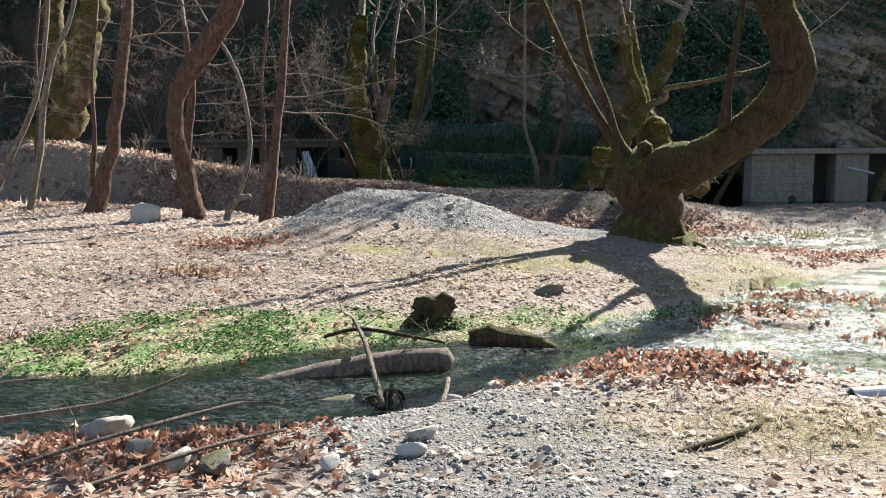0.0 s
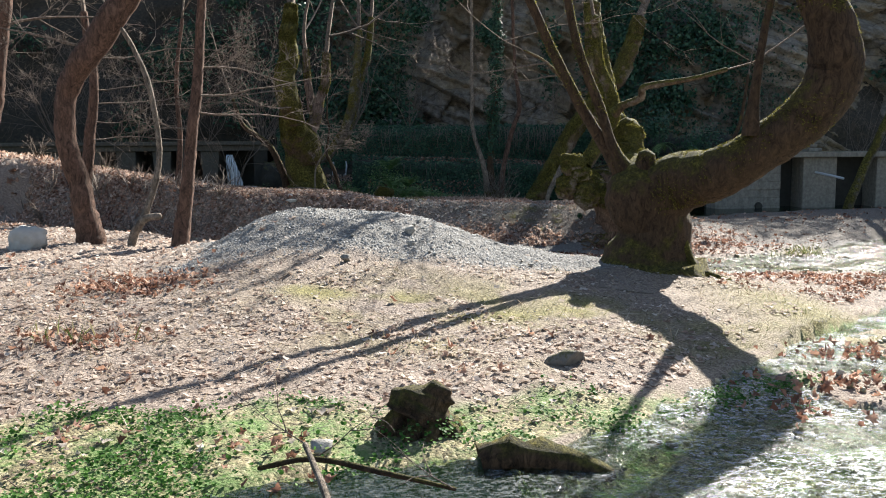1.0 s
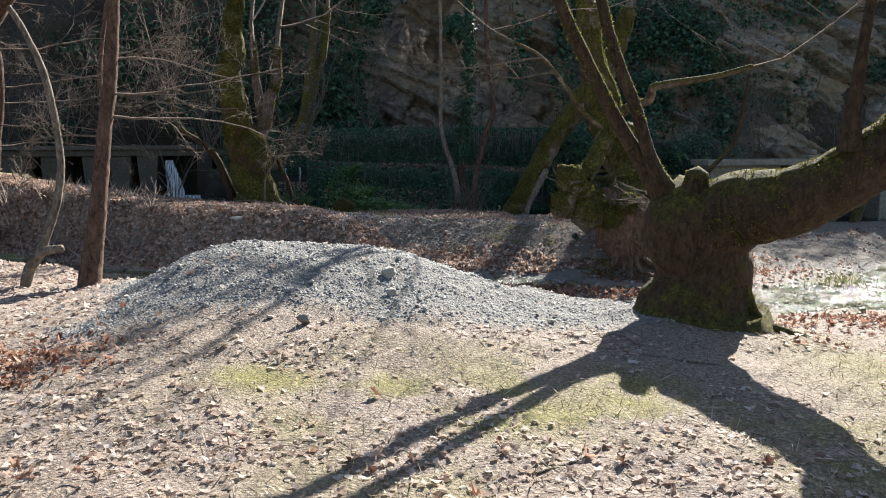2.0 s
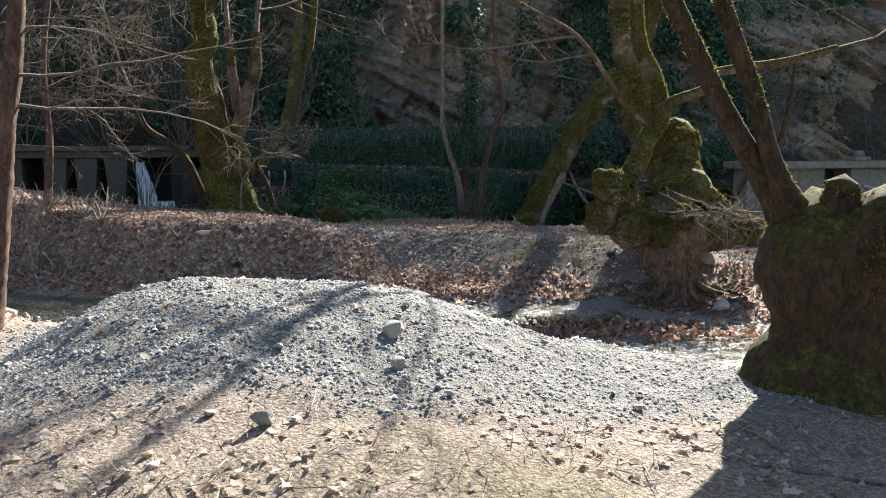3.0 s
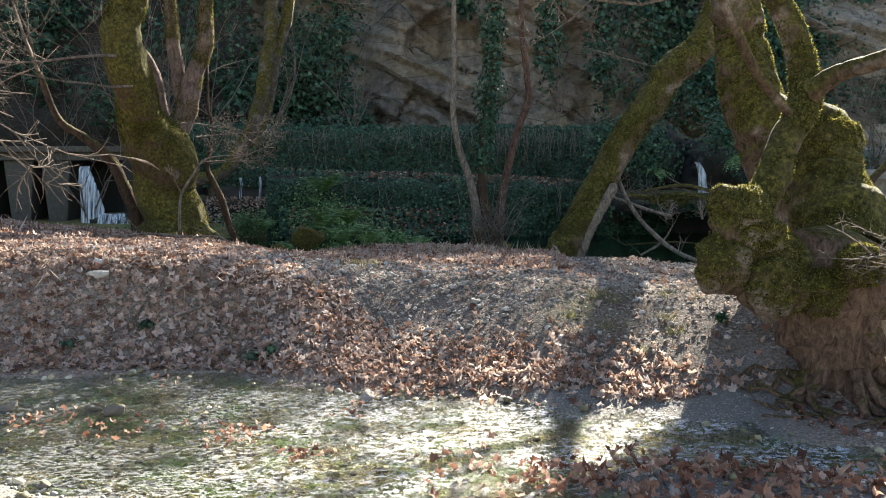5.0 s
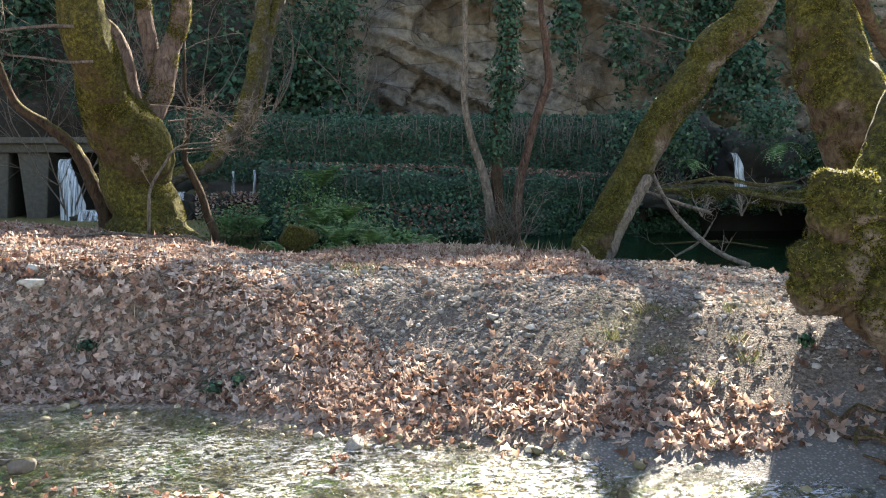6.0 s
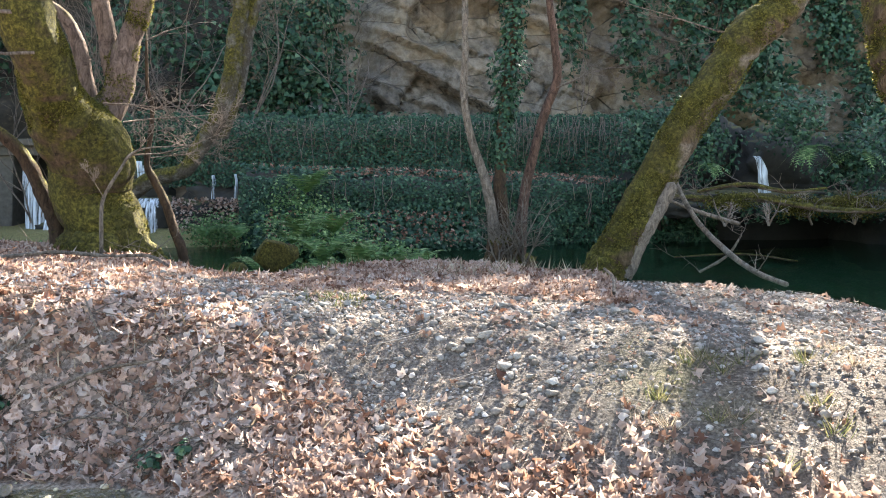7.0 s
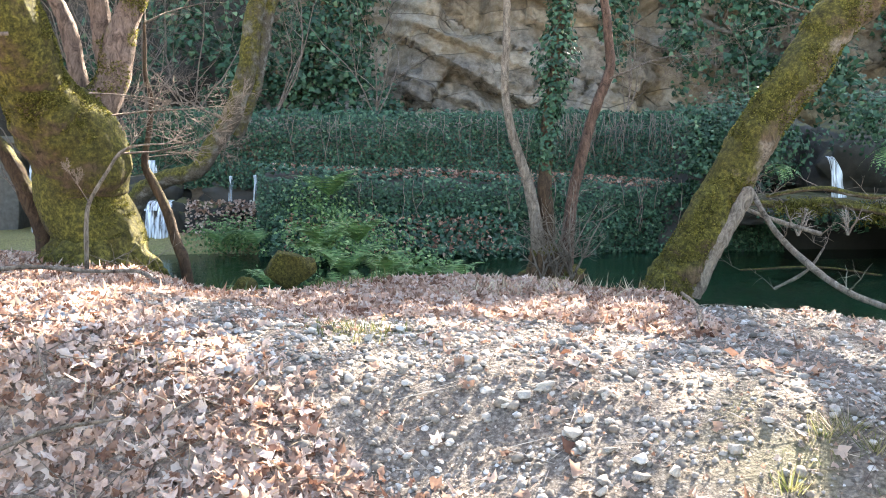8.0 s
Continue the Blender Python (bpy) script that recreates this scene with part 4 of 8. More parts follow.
# ---- trees ----
def limb(points, step=0.09, seed=0):
    p = smooth_line(points, step)
    big = np.maximum(p[:, 3:4], 0.03)
    p[:, 0] += 0.22 * big[:, 0] * vnoise(p[:, 2] * 2.1, seed, 0, 111)
    p[:, 1] += 0.22 * big[:, 0] * vnoise(p[:, 2] * 2.1, seed, 5, 113)
    return p


def crown_lines(gen, tips, height, reach, level=3, kids=5, first=5, thin=0.75):
    """Continues each tip (place, way, radius) upwards and lets it fork."""
    out = []
    for place, way, radius in tips:
        shoot(gen, place, way, height, radius * thin, 0, out, lift=0.10, wander=0.10)
        stem = out[-1]
        for k in range(first):
            i = int(len(stem) * (0.12 + 0.8 * k / first))
            a = gen.uniform(0, 6.283)
            shoot(gen, stem[i, :3], (math.cos(a), math.sin(a), gen.uniform(0.15, 0.8)), reach * (1.1 - 0.5 * k / first), max(0.012, stem[i, 3] * 0.6),
                  level - 1, out, lift=0.06, wander=0.16, kids=kids)
    return out


def tip_of(p):
    d = p[-1, :3] - p[-3, :3]
    return p[-1, :3], d / np.linalg.norm(d), p[-1, 3]


def tree(name, label, trunk, limbs=(), bark=None, limb_bark=None, crown=6.0, reach=3.0, seed=1, sprays=(), moss=0, trunk_moss=True, lump=0.16, sides=18, level=3, kids=5, first=5, crown_from=None, thin=0.75):
    """trunk and limbs: points of (x, y, z, r). sprays: (start, way, length, radius) of low twiggy branches."""
    gen = np.random.default_rng(seed)
    base = trunk[0]
    top = thing(name, base[:3], label, "tree", "trees by the stream")
    main = limb(trunk, 0.045, seed)
    # the foot reaches into the ground and flares
    foot = main[0].copy()
    foot[2] -= 0.35
    foot[3] *= 1.25
    main = np.vstack((foot, main))
    stem = part("trunk", tubes("trunk", [main], sides, lump, seed), bark, top)
    solids = [main] if moss and trunk_moss else []
    lines, tips = [], []
    for k, points in enumerate(limbs):
        p = limb(points, 0.045, seed + k + 1)
        lines.append(p)
        if moss and p[0, 3] > 0.11:
            solids.append(p)
        part("limb", tubes("limb", [p], max(8, int(sides * 0.7)), lump * 0.8, seed + k + 1), limb_bark or bark, top)
    ends = [main] + lines if crown_from is None else [([main] + lines)[k] for k in crown_from]
    tips = [tip_of(p) for p in ends]
    twigs = crown_lines(gen, tips, crown, reach, level, kids, first, thin)
    part("crown", tubes("crown", twigs, 3, 0.0, seed), BARK_TWIG, top, "bare leafless crown of fine branches")
    if moss:
        part("moss", moss_tufts(gen, solids, moss), MOSS_TUFT, stem, "golden-green moss cushions")
    for start, way, length, radius in sprays:
        out = []
        shoot(gen, start, way, length, radius, 3, out, lift=0.015, wander=0.14, kids=5)
        part("branch", tubes("branch", out, 3, 0.0, seed), BARK_TWIG, top, "pale twiggy low branch")
    return top


def moss_tufts(gen, solids, count):
    """Short moss fronds over the upper sides of the limbs, in patches."""
    at, out = [], []
    weights = np.array([p[:, 3].sum() for p in solids])
    for p, share in zip(solids, weights / weights.sum()):
        n = int(count * share)
        i = gen.integers(0, len(p) - 1, n)
        t = gen.uniform(0, 1, (n, 1))
        c = p[i] * (1 - t) + p[i + 1] * t
        d = p[i + 1, :3] - p[i, :3]
        d /= np.linalg.norm(d, axis=1)[:, None]
        w = gen.normal(0, 1, (n, 3))
        w -= d * (w * d).sum(1)[:, None]
        w /= np.linalg.norm(w, axis=1)[:, None]
        q = c[:, :3] + w * c[:, 3:4] * 1.0
        ok = (w[:, 2] * 0.8 + 2.0 * fbm(q[:, 0] * 2.2, q[:, 1] * 2.2, q[:, 2] * 2.2, 117)) > -0.18
        at.append(q[ok])
        out.append(w[ok])
    q, w = np.concatenate(at), np.concatenate(out)
    return strewn("moss", TUFTS, q, w + gen.normal(0, 0.35, w.shape) + (0, 0, 0.15), gen.uniform(0.018, 0.045, len(q)))


def lump_mesh(k, centre, r):
    """A knobbly swelling of the trunk."""
    bm = bmesh.new()
    bmesh.ops.create_icosphere(bm, subdivisions=4, radius=1.0)
    v = np.array([w.co[:] for w in bm.verts])
    s = 13.7 * k
    grow = 1 + 0.24 * vnoise(v[:, 0] * 1.6 + s, v[:, 1] * 1.6, v[:, 2] * 1.6, 191) + 0.11 * vnoise(v[:, 0] * 4 + s, v[:, 1] * 4, v[:, 2] * 4, 193) + 0.06 * vnoise(v[:, 0] * 9 + s, v[:, 1] * 9, v[:, 2] * 9, 195)
    v = v * grow[:, None] * r * (1.0, 0.9, 0.95) + np.array(centre)
    f = np.array([[w.index for w in face.verts] for face in bm.faces])
    bm.free()
    return mesh_of("burl", v, f)


def lump_tufts(k, centre, r, count):
    gen = np.random.default_rng(900 + k)
    w = gen.normal(0, 1, (count, 3))
    w /= np.linalg.norm(w, axis=1)[:, None]
    s = 13.7 * k
    grow = 1 + 0.24 * vnoise(w[:, 0] * 1.6 + s, w[:, 1] * 1.6, w[:, 2] * 1.6, 191) + 0.11 * vnoise(w[:, 0] * 4 + s, w[:, 1] * 4, w[:, 2] * 4, 193)
    q = w * grow[:, None] * r * (1.0, 0.9, 0.95) + np.array(centre)
    ok = w[:, 2] * 0.7 + 1.6 * fbm(q[:, 0] * 3, q[:, 1] * 3, q[:, 2] * 3, 117) > -0.5
    return strewn("moss", TUFTS, q[ok], w[ok] + gen.normal(0, 0.35, w[ok].shape), gen.uniform(0.018, 0.045, ok.sum()))


def tuft_shape(gen):
    """A tiny three-bladed moss frond, about 1 across."""
    v, f = [], []
    for k in range(3):
        a = gen.uniform(0, 6.283)
        x, y = math.cos(a), math.sin(a)
        b = len(v)
        v += [(-0.16 * y, 0.16 * x, -0.1), (0.16 * y, -0.16 * x, -0.1), (0.5 * x, 0.5 * y, gen.uniform(0.2, 0.5))]
        f.append((b, b + 1, b + 2))
    return np.array(v), np.array(f)


TUFTS = [tuft_shape(rng) for k in range(6)]
S_CURVED = [(-4.62, 15.9, 0.48, 0.244), (-4.69, 15.9, 0.98, 0.181), (-4.87, 15.9, 1.77, 0.159), (-4.97, 15.85, 2.39, 0.148), (-4.79, 15.8, 3.01, 0.169), (-4.41, 15.7, 3.53, 0.199), (-4.0, 15.6, 4.09, 0.198), (-3.73, 15.5, 4.47, 0.186), (-3.47, 15.4, 5.03, 0.17), (-3.32, 15.3, 5.96, 0.153)]
THIN = [(-3.25, 15.57, 0.59, 0.135), (-3.12, 15.6, 1.46, 0.099), (-2.99, 15.65, 2.48, 0.084), (-2.87, 15.7, 3.5, 0.073), (-2.78, 15.7, 4.5, 0.063), (-2.73, 15.7, 5.67, 0.052)]
SAPLING = [(-3.75, 15.6, 0.99, 0.052), (-3.57, 15.6, 1.56, 0.047), (-3.51, 15.6, 2.18, 0.042), (-3.63, 15.6, 2.99, 0.042), (-3.82, 15.6, 3.49, 0.036), (-3.98, 15.6, 3.77, 0.031)]
LEANER = [(-7.15, 17.2, 0.42, 0.207), (-6.78, 17.2, 1.42, 0.149), (-6.52, 17.2, 2.55, 0.132), (-6.34, 17.2, 3.66, 0.12), (-6.2, 17.2, 4.74, 0.115), (-6.09, 17.2, 6.03, 0.098)]
PALE1 = [(-8.76, 18.0, 0.48, 0.084), (-8.49, 18.0, 1.76, 0.072), (-8.37, 18.0, 2.58, 0.066), (-8.08, 18.0, 3.74, 0.054), (-7.69, 18.0, 4.54, 0.048), (-7.47, 18.0, 5.33, 0.042)]
PALE2 = [(-9.64, 18.4, 1.03, 0.074), (-8.95, 18.4, 2.36, 0.061), (-8.6, 18.4, 3.19, 0.055), (-8.41, 18.4, 4.13, 0.049), (-8.29, 18.4, 4.94, 0.043), (-8.2, 18.4, 5.86, 0.037)]
FARMOSS = [(-13.22, 28.0, 1.75, 0.742), (-12.45, 28.0, 2.39, 0.575), (-11.73, 28.0, 3.83, 0.482), (-11.38, 28.0, 5.07, 0.464), (-11.13, 28.0, 6.48, 0.427), (-10.81, 28.0, 9.07, 0.371)]
FARMOSS2 = [(-12.42, 28.3, 2.66, 0.375), (-12.49, 28.3, 5.47, 0.319), (-12.44, 28.3, 7.24, 0.281)]
A_TRUNK = [(3.24, 13.0, 0.4, 0.725), (3.22, 13.0, 0.68, 0.513), (3.2, 13.0, 1.01, 0.467), (3.12, 12.95, 1.34, 0.475), (3.03, 12.95, 1.59, 0.37), (2.97, 12.95, 1.76, 0.211)]
A_RIGHT = [(3.1, 12.9, 1.33, 0.413), (3.42, 12.6, 1.56, 0.368), (3.66, 12.1, 1.67, 0.298), (4.06, 11.7, 1.97, 0.261), (4.45, 11.45, 2.36, 0.272), (4.69, 11.3, 2.8, 0.274), (4.57, 11.3, 3.31, 0.25), (4.4, 11.3, 3.6, 0.232), (4.09, 11.3, 4.24, 0.197), (4.01, 11.4, 5.06, 0.157)]
A_LEFT1 = [(2.93, 13.0, 1.55, 0.164), (2.52, 13.0, 2.12, 0.077), (2.26, 13.0, 2.54, 0.067), (1.98, 13.0, 3.05, 0.061), (1.76, 13.0, 3.5, 0.059), (1.47, 12.9, 4.11, 0.051), (1.34, 12.8, 4.69, 0.042)]
A_LEFT2 = [(2.88, 12.9, 1.64, 0.114), (2.67, 12.9, 2.01, 0.068), (2.49, 12.9, 2.53, 0.061), (2.28, 12.9, 3.04, 0.056), (2.15, 12.9, 3.49, 0.051), (2.04, 12.9, 4.03, 0.045)]
A_STUMP = [(3.06, 12.75, 1.65, 0.149), (3.07, 12.72, 1.91, 0.104)]
A_UPRIGHT = [(3.89, 11.6, 2.11, 0.105), (3.9, 11.6, 2.49, 0.062), (3.92, 11.6, 2.8, 0.049), (3.98, 11.6, 3.22, 0.043), (4.04, 11.6, 3.59, 0.04), (4.07, 11.6, 4.13, 0.031)]
B_BASE = [(4.68, 18.6, -0.22, 0.407), (4.64, 18.6, 0.12, 0.346), (4.59, 18.6, 0.4, 0.346), (4.49, 18.6, 0.73, 0.424), (4.5, 18.6, 1.01, 0.469), (4.57, 18.7, 1.26, 0.463)]
B_BURL = [(4.12, 18.6, 1.07, 0.271), (3.75, 18.5, 1.25, 0.317), (3.55, 18.5, 1.46, 0.256), (3.6, 18.5, 1.72, 0.17)]
B_SHELF = [(4.58, 18.7, 1.04, 0.3), (5.12, 18.7, 0.98, 0.275), (5.55, 18.8, 1.01, 0.215), (5.93, 18.9, 0.96, 0.128)]
B_KNOB = [(4.69, 18.9, 1.18, 0.423), (4.77, 19.2, 1.6, 0.373), (4.89, 19.4, 2.0, 0.322), (4.93, 19.5, 2.35, 0.265), (4.88, 19.5, 2.49, 0.138)]
B_LIMB = [(3.81, 18.7, 1.61, 0.149), (4.16, 19.0, 2.15, 0.131), (4.47, 19.2, 2.59, 0.139), (4.44, 19.3, 3.1, 0.116), (4.3, 19.4, 3.48, 0.105), (4.23, 19.4, 3.8, 0.099), (4.13, 19.4, 4.53, 0.087)]
B_ARM = [(4.47, 19.1, 2.62, 0.102), (4.62, 18.9, 2.78, 0.076), (4.81, 18.5, 2.88, 0.073), (4.77, 18.2, 3.06, 0.065), (5.03, 18.0, 3.12, 0.058), (5.56, 17.8, 3.2, 0.046), (6.13, 17.6, 3.35, 0.038)]
B_BACK = [(5.48, 20.4, 1.18, 0.377), (5.16, 20.6, 1.91, 0.367), (4.84, 20.8, 2.58, 0.32), (4.71, 20.9, 3.32, 0.266), (4.61, 20.9, 4.04, 0.223), (4.49, 20.9, 5.03, 0.179)]
B_PALE = [(4.16, 18.9, 2.44, 0.041), (3.7, 18.6, 2.74, 0.04), (3.41, 18.4, 3.06, 0.036), (3.15, 18.2, 3.31, 0.032), (2.84, 18.0, 3.54, 0.026), (2.43, 17.8, 3.7, 0.021)]
C_LEAN = [(4.08, 25.6, 0.1, 0.34), (4.13, 25.6, 0.33, 0.30), (4.22, 25.6, 0.54, 0.27), (4.5, 25.6, 1.0, 0.245), (4.89, 25.6, 1.68, 0.24), (5.22, 25.6, 2.35, 0.245), (5.64, 25.6, 2.95, 0.25), (6.1, 25.6, 3.47, 0.255), (6.48, 25.6, 3.85, 0.24), (6.8, 25.6, 4.6, 0.22), (7.05, 25.6, 5.4, 0.19)]
C_PALE = [(4.36, 25.5, 0.4, 0.11), (4.62, 25.42, 0.95, 0.095), (4.93, 25.38, 1.55, 0.075)]
D_TRUNK = [(-2.0, 25.85, 0.35, 0.627), (-2.0, 25.85, 0.71, 0.551), (-2.01, 25.85, 0.88, 0.472), (-2.01, 25.85, 1.01, 0.441), (-2.01, 25.85, 1.17, 0.428), (-2.09, 25.9, 1.49, 0.429), (-2.2, 25.9, 1.82, 0.481), (-2.29, 25.75, 2.13, 0.474), (-2.37, 25.5, 2.41, 0.372), (-2.42, 25.25, 2.66, 0.314), (-2.4, 25.05, 2.88, 0.29), (-2.39, 24.95, 3.1, 0.287), (-2.4, 24.9, 3.26, 0.285), (-2.42, 24.85, 3.52, 0.277), (-2.37, 24.9, 4.4, 0.237), (-2.27, 25.0, 5.6, 0.171)]
D_SECOND = [(-2.22, 25.9, 2.01, 0.2), (-2.07, 25.95, 2.26, 0.2), (-1.92, 26, 2.42, 0.2), (-1.8, 26, 2.68, 0.17), (-1.77, 26, 2.9, 0.17), (-1.72, 26, 3.06, 0.17), (-1.65, 26, 3.25, 0.141), (-1.56, 26, 3.47, 0.128), (-1.51, 26, 3.72, 0.128), (-1.43, 26.05, 4.5, 0.1)]
D_THIRD = [(-1.85, 26.05, 2.91, 0.135), (-1.91, 26.05, 3.13, 0.115), (-1.93, 26.05, 3.35, 0.105), (-1.95, 26.05, 3.6, 0.105), (-1.96, 26.05, 3.81, 0.101), (-2.0, 26.1, 4.6, 0.08)]
D_FOURTH = [(-2.13, 26.1, 2.52, 0.102), (-2.15, 26.1, 2.62, 0.095), (-2.18, 26.1, 2.84, 0.088), (-2.23, 26.1, 3.16, 0.092), (-2.31, 26.1, 3.41, 0.081), (-2.42, 26.1, 3.6, 0.068), (-2.57, 26.1, 3.72, 0.054), (-2.75, 26.1, 3.87, 0.041)]
E_PALE = [(3.24, 27.8, 0.2, 0.12), (3.21, 27.8, 0.4, 0.10), (3.02, 27.8, 1.48, 0.075), (2.78, 27.8, 2.23, 0.06), (2.69, 27.8, 2.82, 0.055), (2.71, 27.8, 3.54, 0.05), (2.71, 27.8, 4.6, 0.045)]
E_IVY = [(3.33, 27.9, 0.1, 0.18), (3.3, 27.9, 0.6, 0.13), (3.27, 27.9, 1.48, 0.10), (3.28, 27.9, 2.08, 0.085), (3.37, 27.9, 2.83, 0.08), (3.44, 27.9, 3.56, 0.07), (3.48, 27.9, 4.8, 0.06)]
E_BROWN = [(3.57, 28.0, 0.1, 0.13), (3.6, 28.0, 0.5, 0.10), (3.69, 28.0, 1.32, 0.08), (3.87, 28.0, 2.16, 0.07), (4.01, 28.0, 2.62, 0.07), (4.16, 28.0, 3.07, 0.065), (4.11, 28.0, 3.59, 0.06), (4.0, 28.0, 4.6, 0.05)]
F_WHITE = [(-1.66, 30.0, 1.66, 0.13), (-1.36, 30.0, 2.09, 0.145), (-0.96, 30.0, 2.86, 0.15), (-0.81, 30.0, 3.53, 0.145), (-0.72, 30.0, 4.2, 0.135), (-0.57, 30.0, 5.6, 0.11)]
F_SECOND = [(-1.13, 30.2, 2.2, 0.161), (-0.78, 30.2, 3.12, 0.14), (-0.57, 30.2, 4.04, 0.129), (-0.38, 30.2, 4.74, 0.118), (-0.2, 30.2, 6.03, 0.097)]

tree("tree", "reddish-brown bare tree with an S-curved trunk", S_CURVED, bark=BARK_RED, crown=4.5, reach=2.4, seed=3,
     sprays=[((-4.45, 15.7, 3.5), (-0.9, -0.2, 0.15), 1.8, 0.03), ((-3.8, 15.5, 4.4), (-1, 0.1, 0.0), 2.2, 0.03)], lump=0.10, sides=16)
tree("tree", "bare tree on the bank with long flat sprays of twigs", [(-6.9, 22.6, 0.9, 0.16), (-6.7, 22.6, 2.0, 0.13), (-6.5, 22.5, 3.4, 0.10), (-6.6, 22.4, 5.0, 0.08)], bark=BARK_RED, crown=4.0, reach=2.6, seed=41, lump=0.08, sides=12,
     sprays=[((-6.5, 22.5, 3.3), (1.0, -0.12, 0.02), 3.6, 0.018), ((-6.5, 22.5, 3.0), (1.0, 0.1, 0.05), 3.4, 0.018), ((-6.5, 22.5, 2.6), (1.0, -0.2, -0.12), 3.0, 0.016), ((-6.6, 22.5, 4.0), (1.0, -0.1, 0.05), 3.8, 0.02),
             ((-6.7, 22.5, 2.2), (1.0, 0.15, 0.0), 2.6, 0.022)])
tree("tree", "thin straight bare tree with drooping pale twigs", THIN, bark=BARK_RED, crown=3.5, reach=2.0, seed=5,
     sprays=[((-3.0, 15.65, 2.55), (0.9, 0.1, -0.12), 2.0, 0.02), ((-2.98, 15.65, 2.8), (1.0, -0.2, -0.05), 2.2, 0.02), ((-3.1, 15.6, 2.3), (-0.9, 0.1, 0.05), 1.0, 0.015),
             ((-2.95, 15.7, 3.2), (0.9, 0.3, 0.1), 1.6, 0.018)], lump=0.08, sides=12, first=3)
tree("tree", "slender crooked grey sapling with a hooked foot", [(-4.0, 15.6, 0.5, 0.06), (-3.93, 15.6, 0.75, 0.07), (-3.8, 15.6, 0.95, 0.055)] + SAPLING[1:], bark=BARK_PALE,
     crown=1.6, reach=1.2, seed=7, lump=0.08, sides=10, first=3, level=2,
     limbs=[[(-3.95, 15.58, 0.7, 0.06), (-3.75, 15.5, 0.95, 0.055), (-3.5, 15.45, 1.0, 0.05)]], crown_from=[0])
tree("tree", "straight reddish bare trunk leaning slightly", LEANER, bark=BARK_RED, crown=3.6, reach=2.2, seed=9, lump=0.08, sides=14,
     sprays=[((-6.3, 17.2, 4.0), (0.9, -0.1, 0.25), 2.4, 0.03)])
tree("tree", "pale slender sapling on the leafy flat", PALE1, bark=BARK_PALE, crown=2.4, reach=1.6, seed=11, lump=0.06, sides=10, first=4)
tree("tree", "pale slender sapling leaning to the water", [(-10.2, 18.4, 0.3, 0.085)] + PALE2, bark=BARK_PALE, crown=2.4, reach=1.6, seed=13, lump=0.06, sides=10, first=4)
tree("tree", "large moss-clad old tree by the weir", [(-13.7, 28.0, 0.4, 0.9)] + FARMOSS, [FARMOSS2], BARK_MOSSY, crown=4.0, reach=4.0, seed=15, moss=9000, lump=0.17)
tree("tree", "slender mossy trunk leaning beside the concrete sluice", [(12.35, 24.4, -0.1, 0.14), (12.8, 24.4, 1.06, 0.12), (13.3, 24.4, 2.2, 0.11), (13.8, 24.4, 3.41, 0.10), (14.1, 24.4, 5.0, 0.07)], bark=BARK_WHITE, crown=3.0, reach=2.0, seed=51, lump=0.08, sides=12, first=4, level=2)
tree("tree", "thin bare sapling between the old tree and the sluice", [(7.9, 24.4, 0.3, 0.08), (8.18, 24.4, 0.78, 0.07), (8.57, 24.4, 1.4, 0.06), (9.34, 24.4, 2.34, 0.05), (9.6, 24.4, 3.8, 0.035)], bark=BARK_OLD, crown=2.2, reach=1.6, seed=53, lump=0.08, sides=10, first=3, level=2)
# the big tree by the near stream
tree("plane_tree", "massive forked old plane tree with mossy crooked limbs", A_TRUNK, [A_RIGHT, A_LEFT1, A_LEFT2, A_STUMP, A_UPRIGHT], BARK_OLD, BARK_OLD, crown=5.5, reach=3.2, seed=17, moss=12000, trunk_moss=False,
     lump=0.085, sides=60, crown_from=[1, 2, 3, 5], thin=0.45)
tree("plane_tree", "gnarled burled plane tree thick with moss on the bank", B_BASE, [B_BURL, B_SHELF, B_KNOB, B_LIMB, B_ARM, B_BACK, B_PALE], BARK_WAIST, BARK_MOSSY, crown=4.5, reach=3.2, seed=19, moss=48000, trunk_moss=False,
     lump=0.14, sides=60, crown_from=[4, 5, 6, 7], thin=0.5,
     sprays=[((2.9, 18.0, 3.5), (-1.0, -0.2, -0.15), 2.4, 0.025), ((3.2, 18.2, 3.3), (-0.9, 0.2, -0.1), 1.8, 0.02), ((5.0, 18.3, 1.2), (-0.5, -0.6, 0.1), 0.9, 0.015),
             ((5.2, 18.4, 1.15), (0.6, -0.6, 0.0), 0.9, 0.015), ((5.1, 18.35, 1.25), (-0.2, -0.5, -0.6), 1.1, 0.018), ((5.3, 18.3, 1.15), (-0.8, -0.5, 0.05), 1.0, 0.014),
             ((4.7, 18.1, 1.35), (0.9, -0.5, -0.1), 1.1, 0.014), ((5.0, 18.2, 1.3), (-0.7, -0.6, -0.35), 0.9, 0.012), ((4.9, 18.2, 1.4), (0.5, -0.6, -0.5), 1.0, 0.016)])
ridge = tubes("root", [smooth_line([(3.46, 12.68, 1.2, 0.045), (3.5, 12.64, 0.95, 0.05), (3.54, 12.6, 0.74, 0.055), (3.64, 12.56, float(land(3.64, 12.56)) + 0.04, 0.06), (3.82, 12.5, float(land(3.82, 12.5)) + 0.01, 0.055), (4.05, 12.42, float(land(4.05, 12.42)) - 0.02, 0.04)], 0.04)], 14, 0.25, 171)
part("root", ridge, MOSS, bpy.data.objects["plane_tree"], "curved mossy root")
burled = bpy.data.objects["plane_tree.001"]
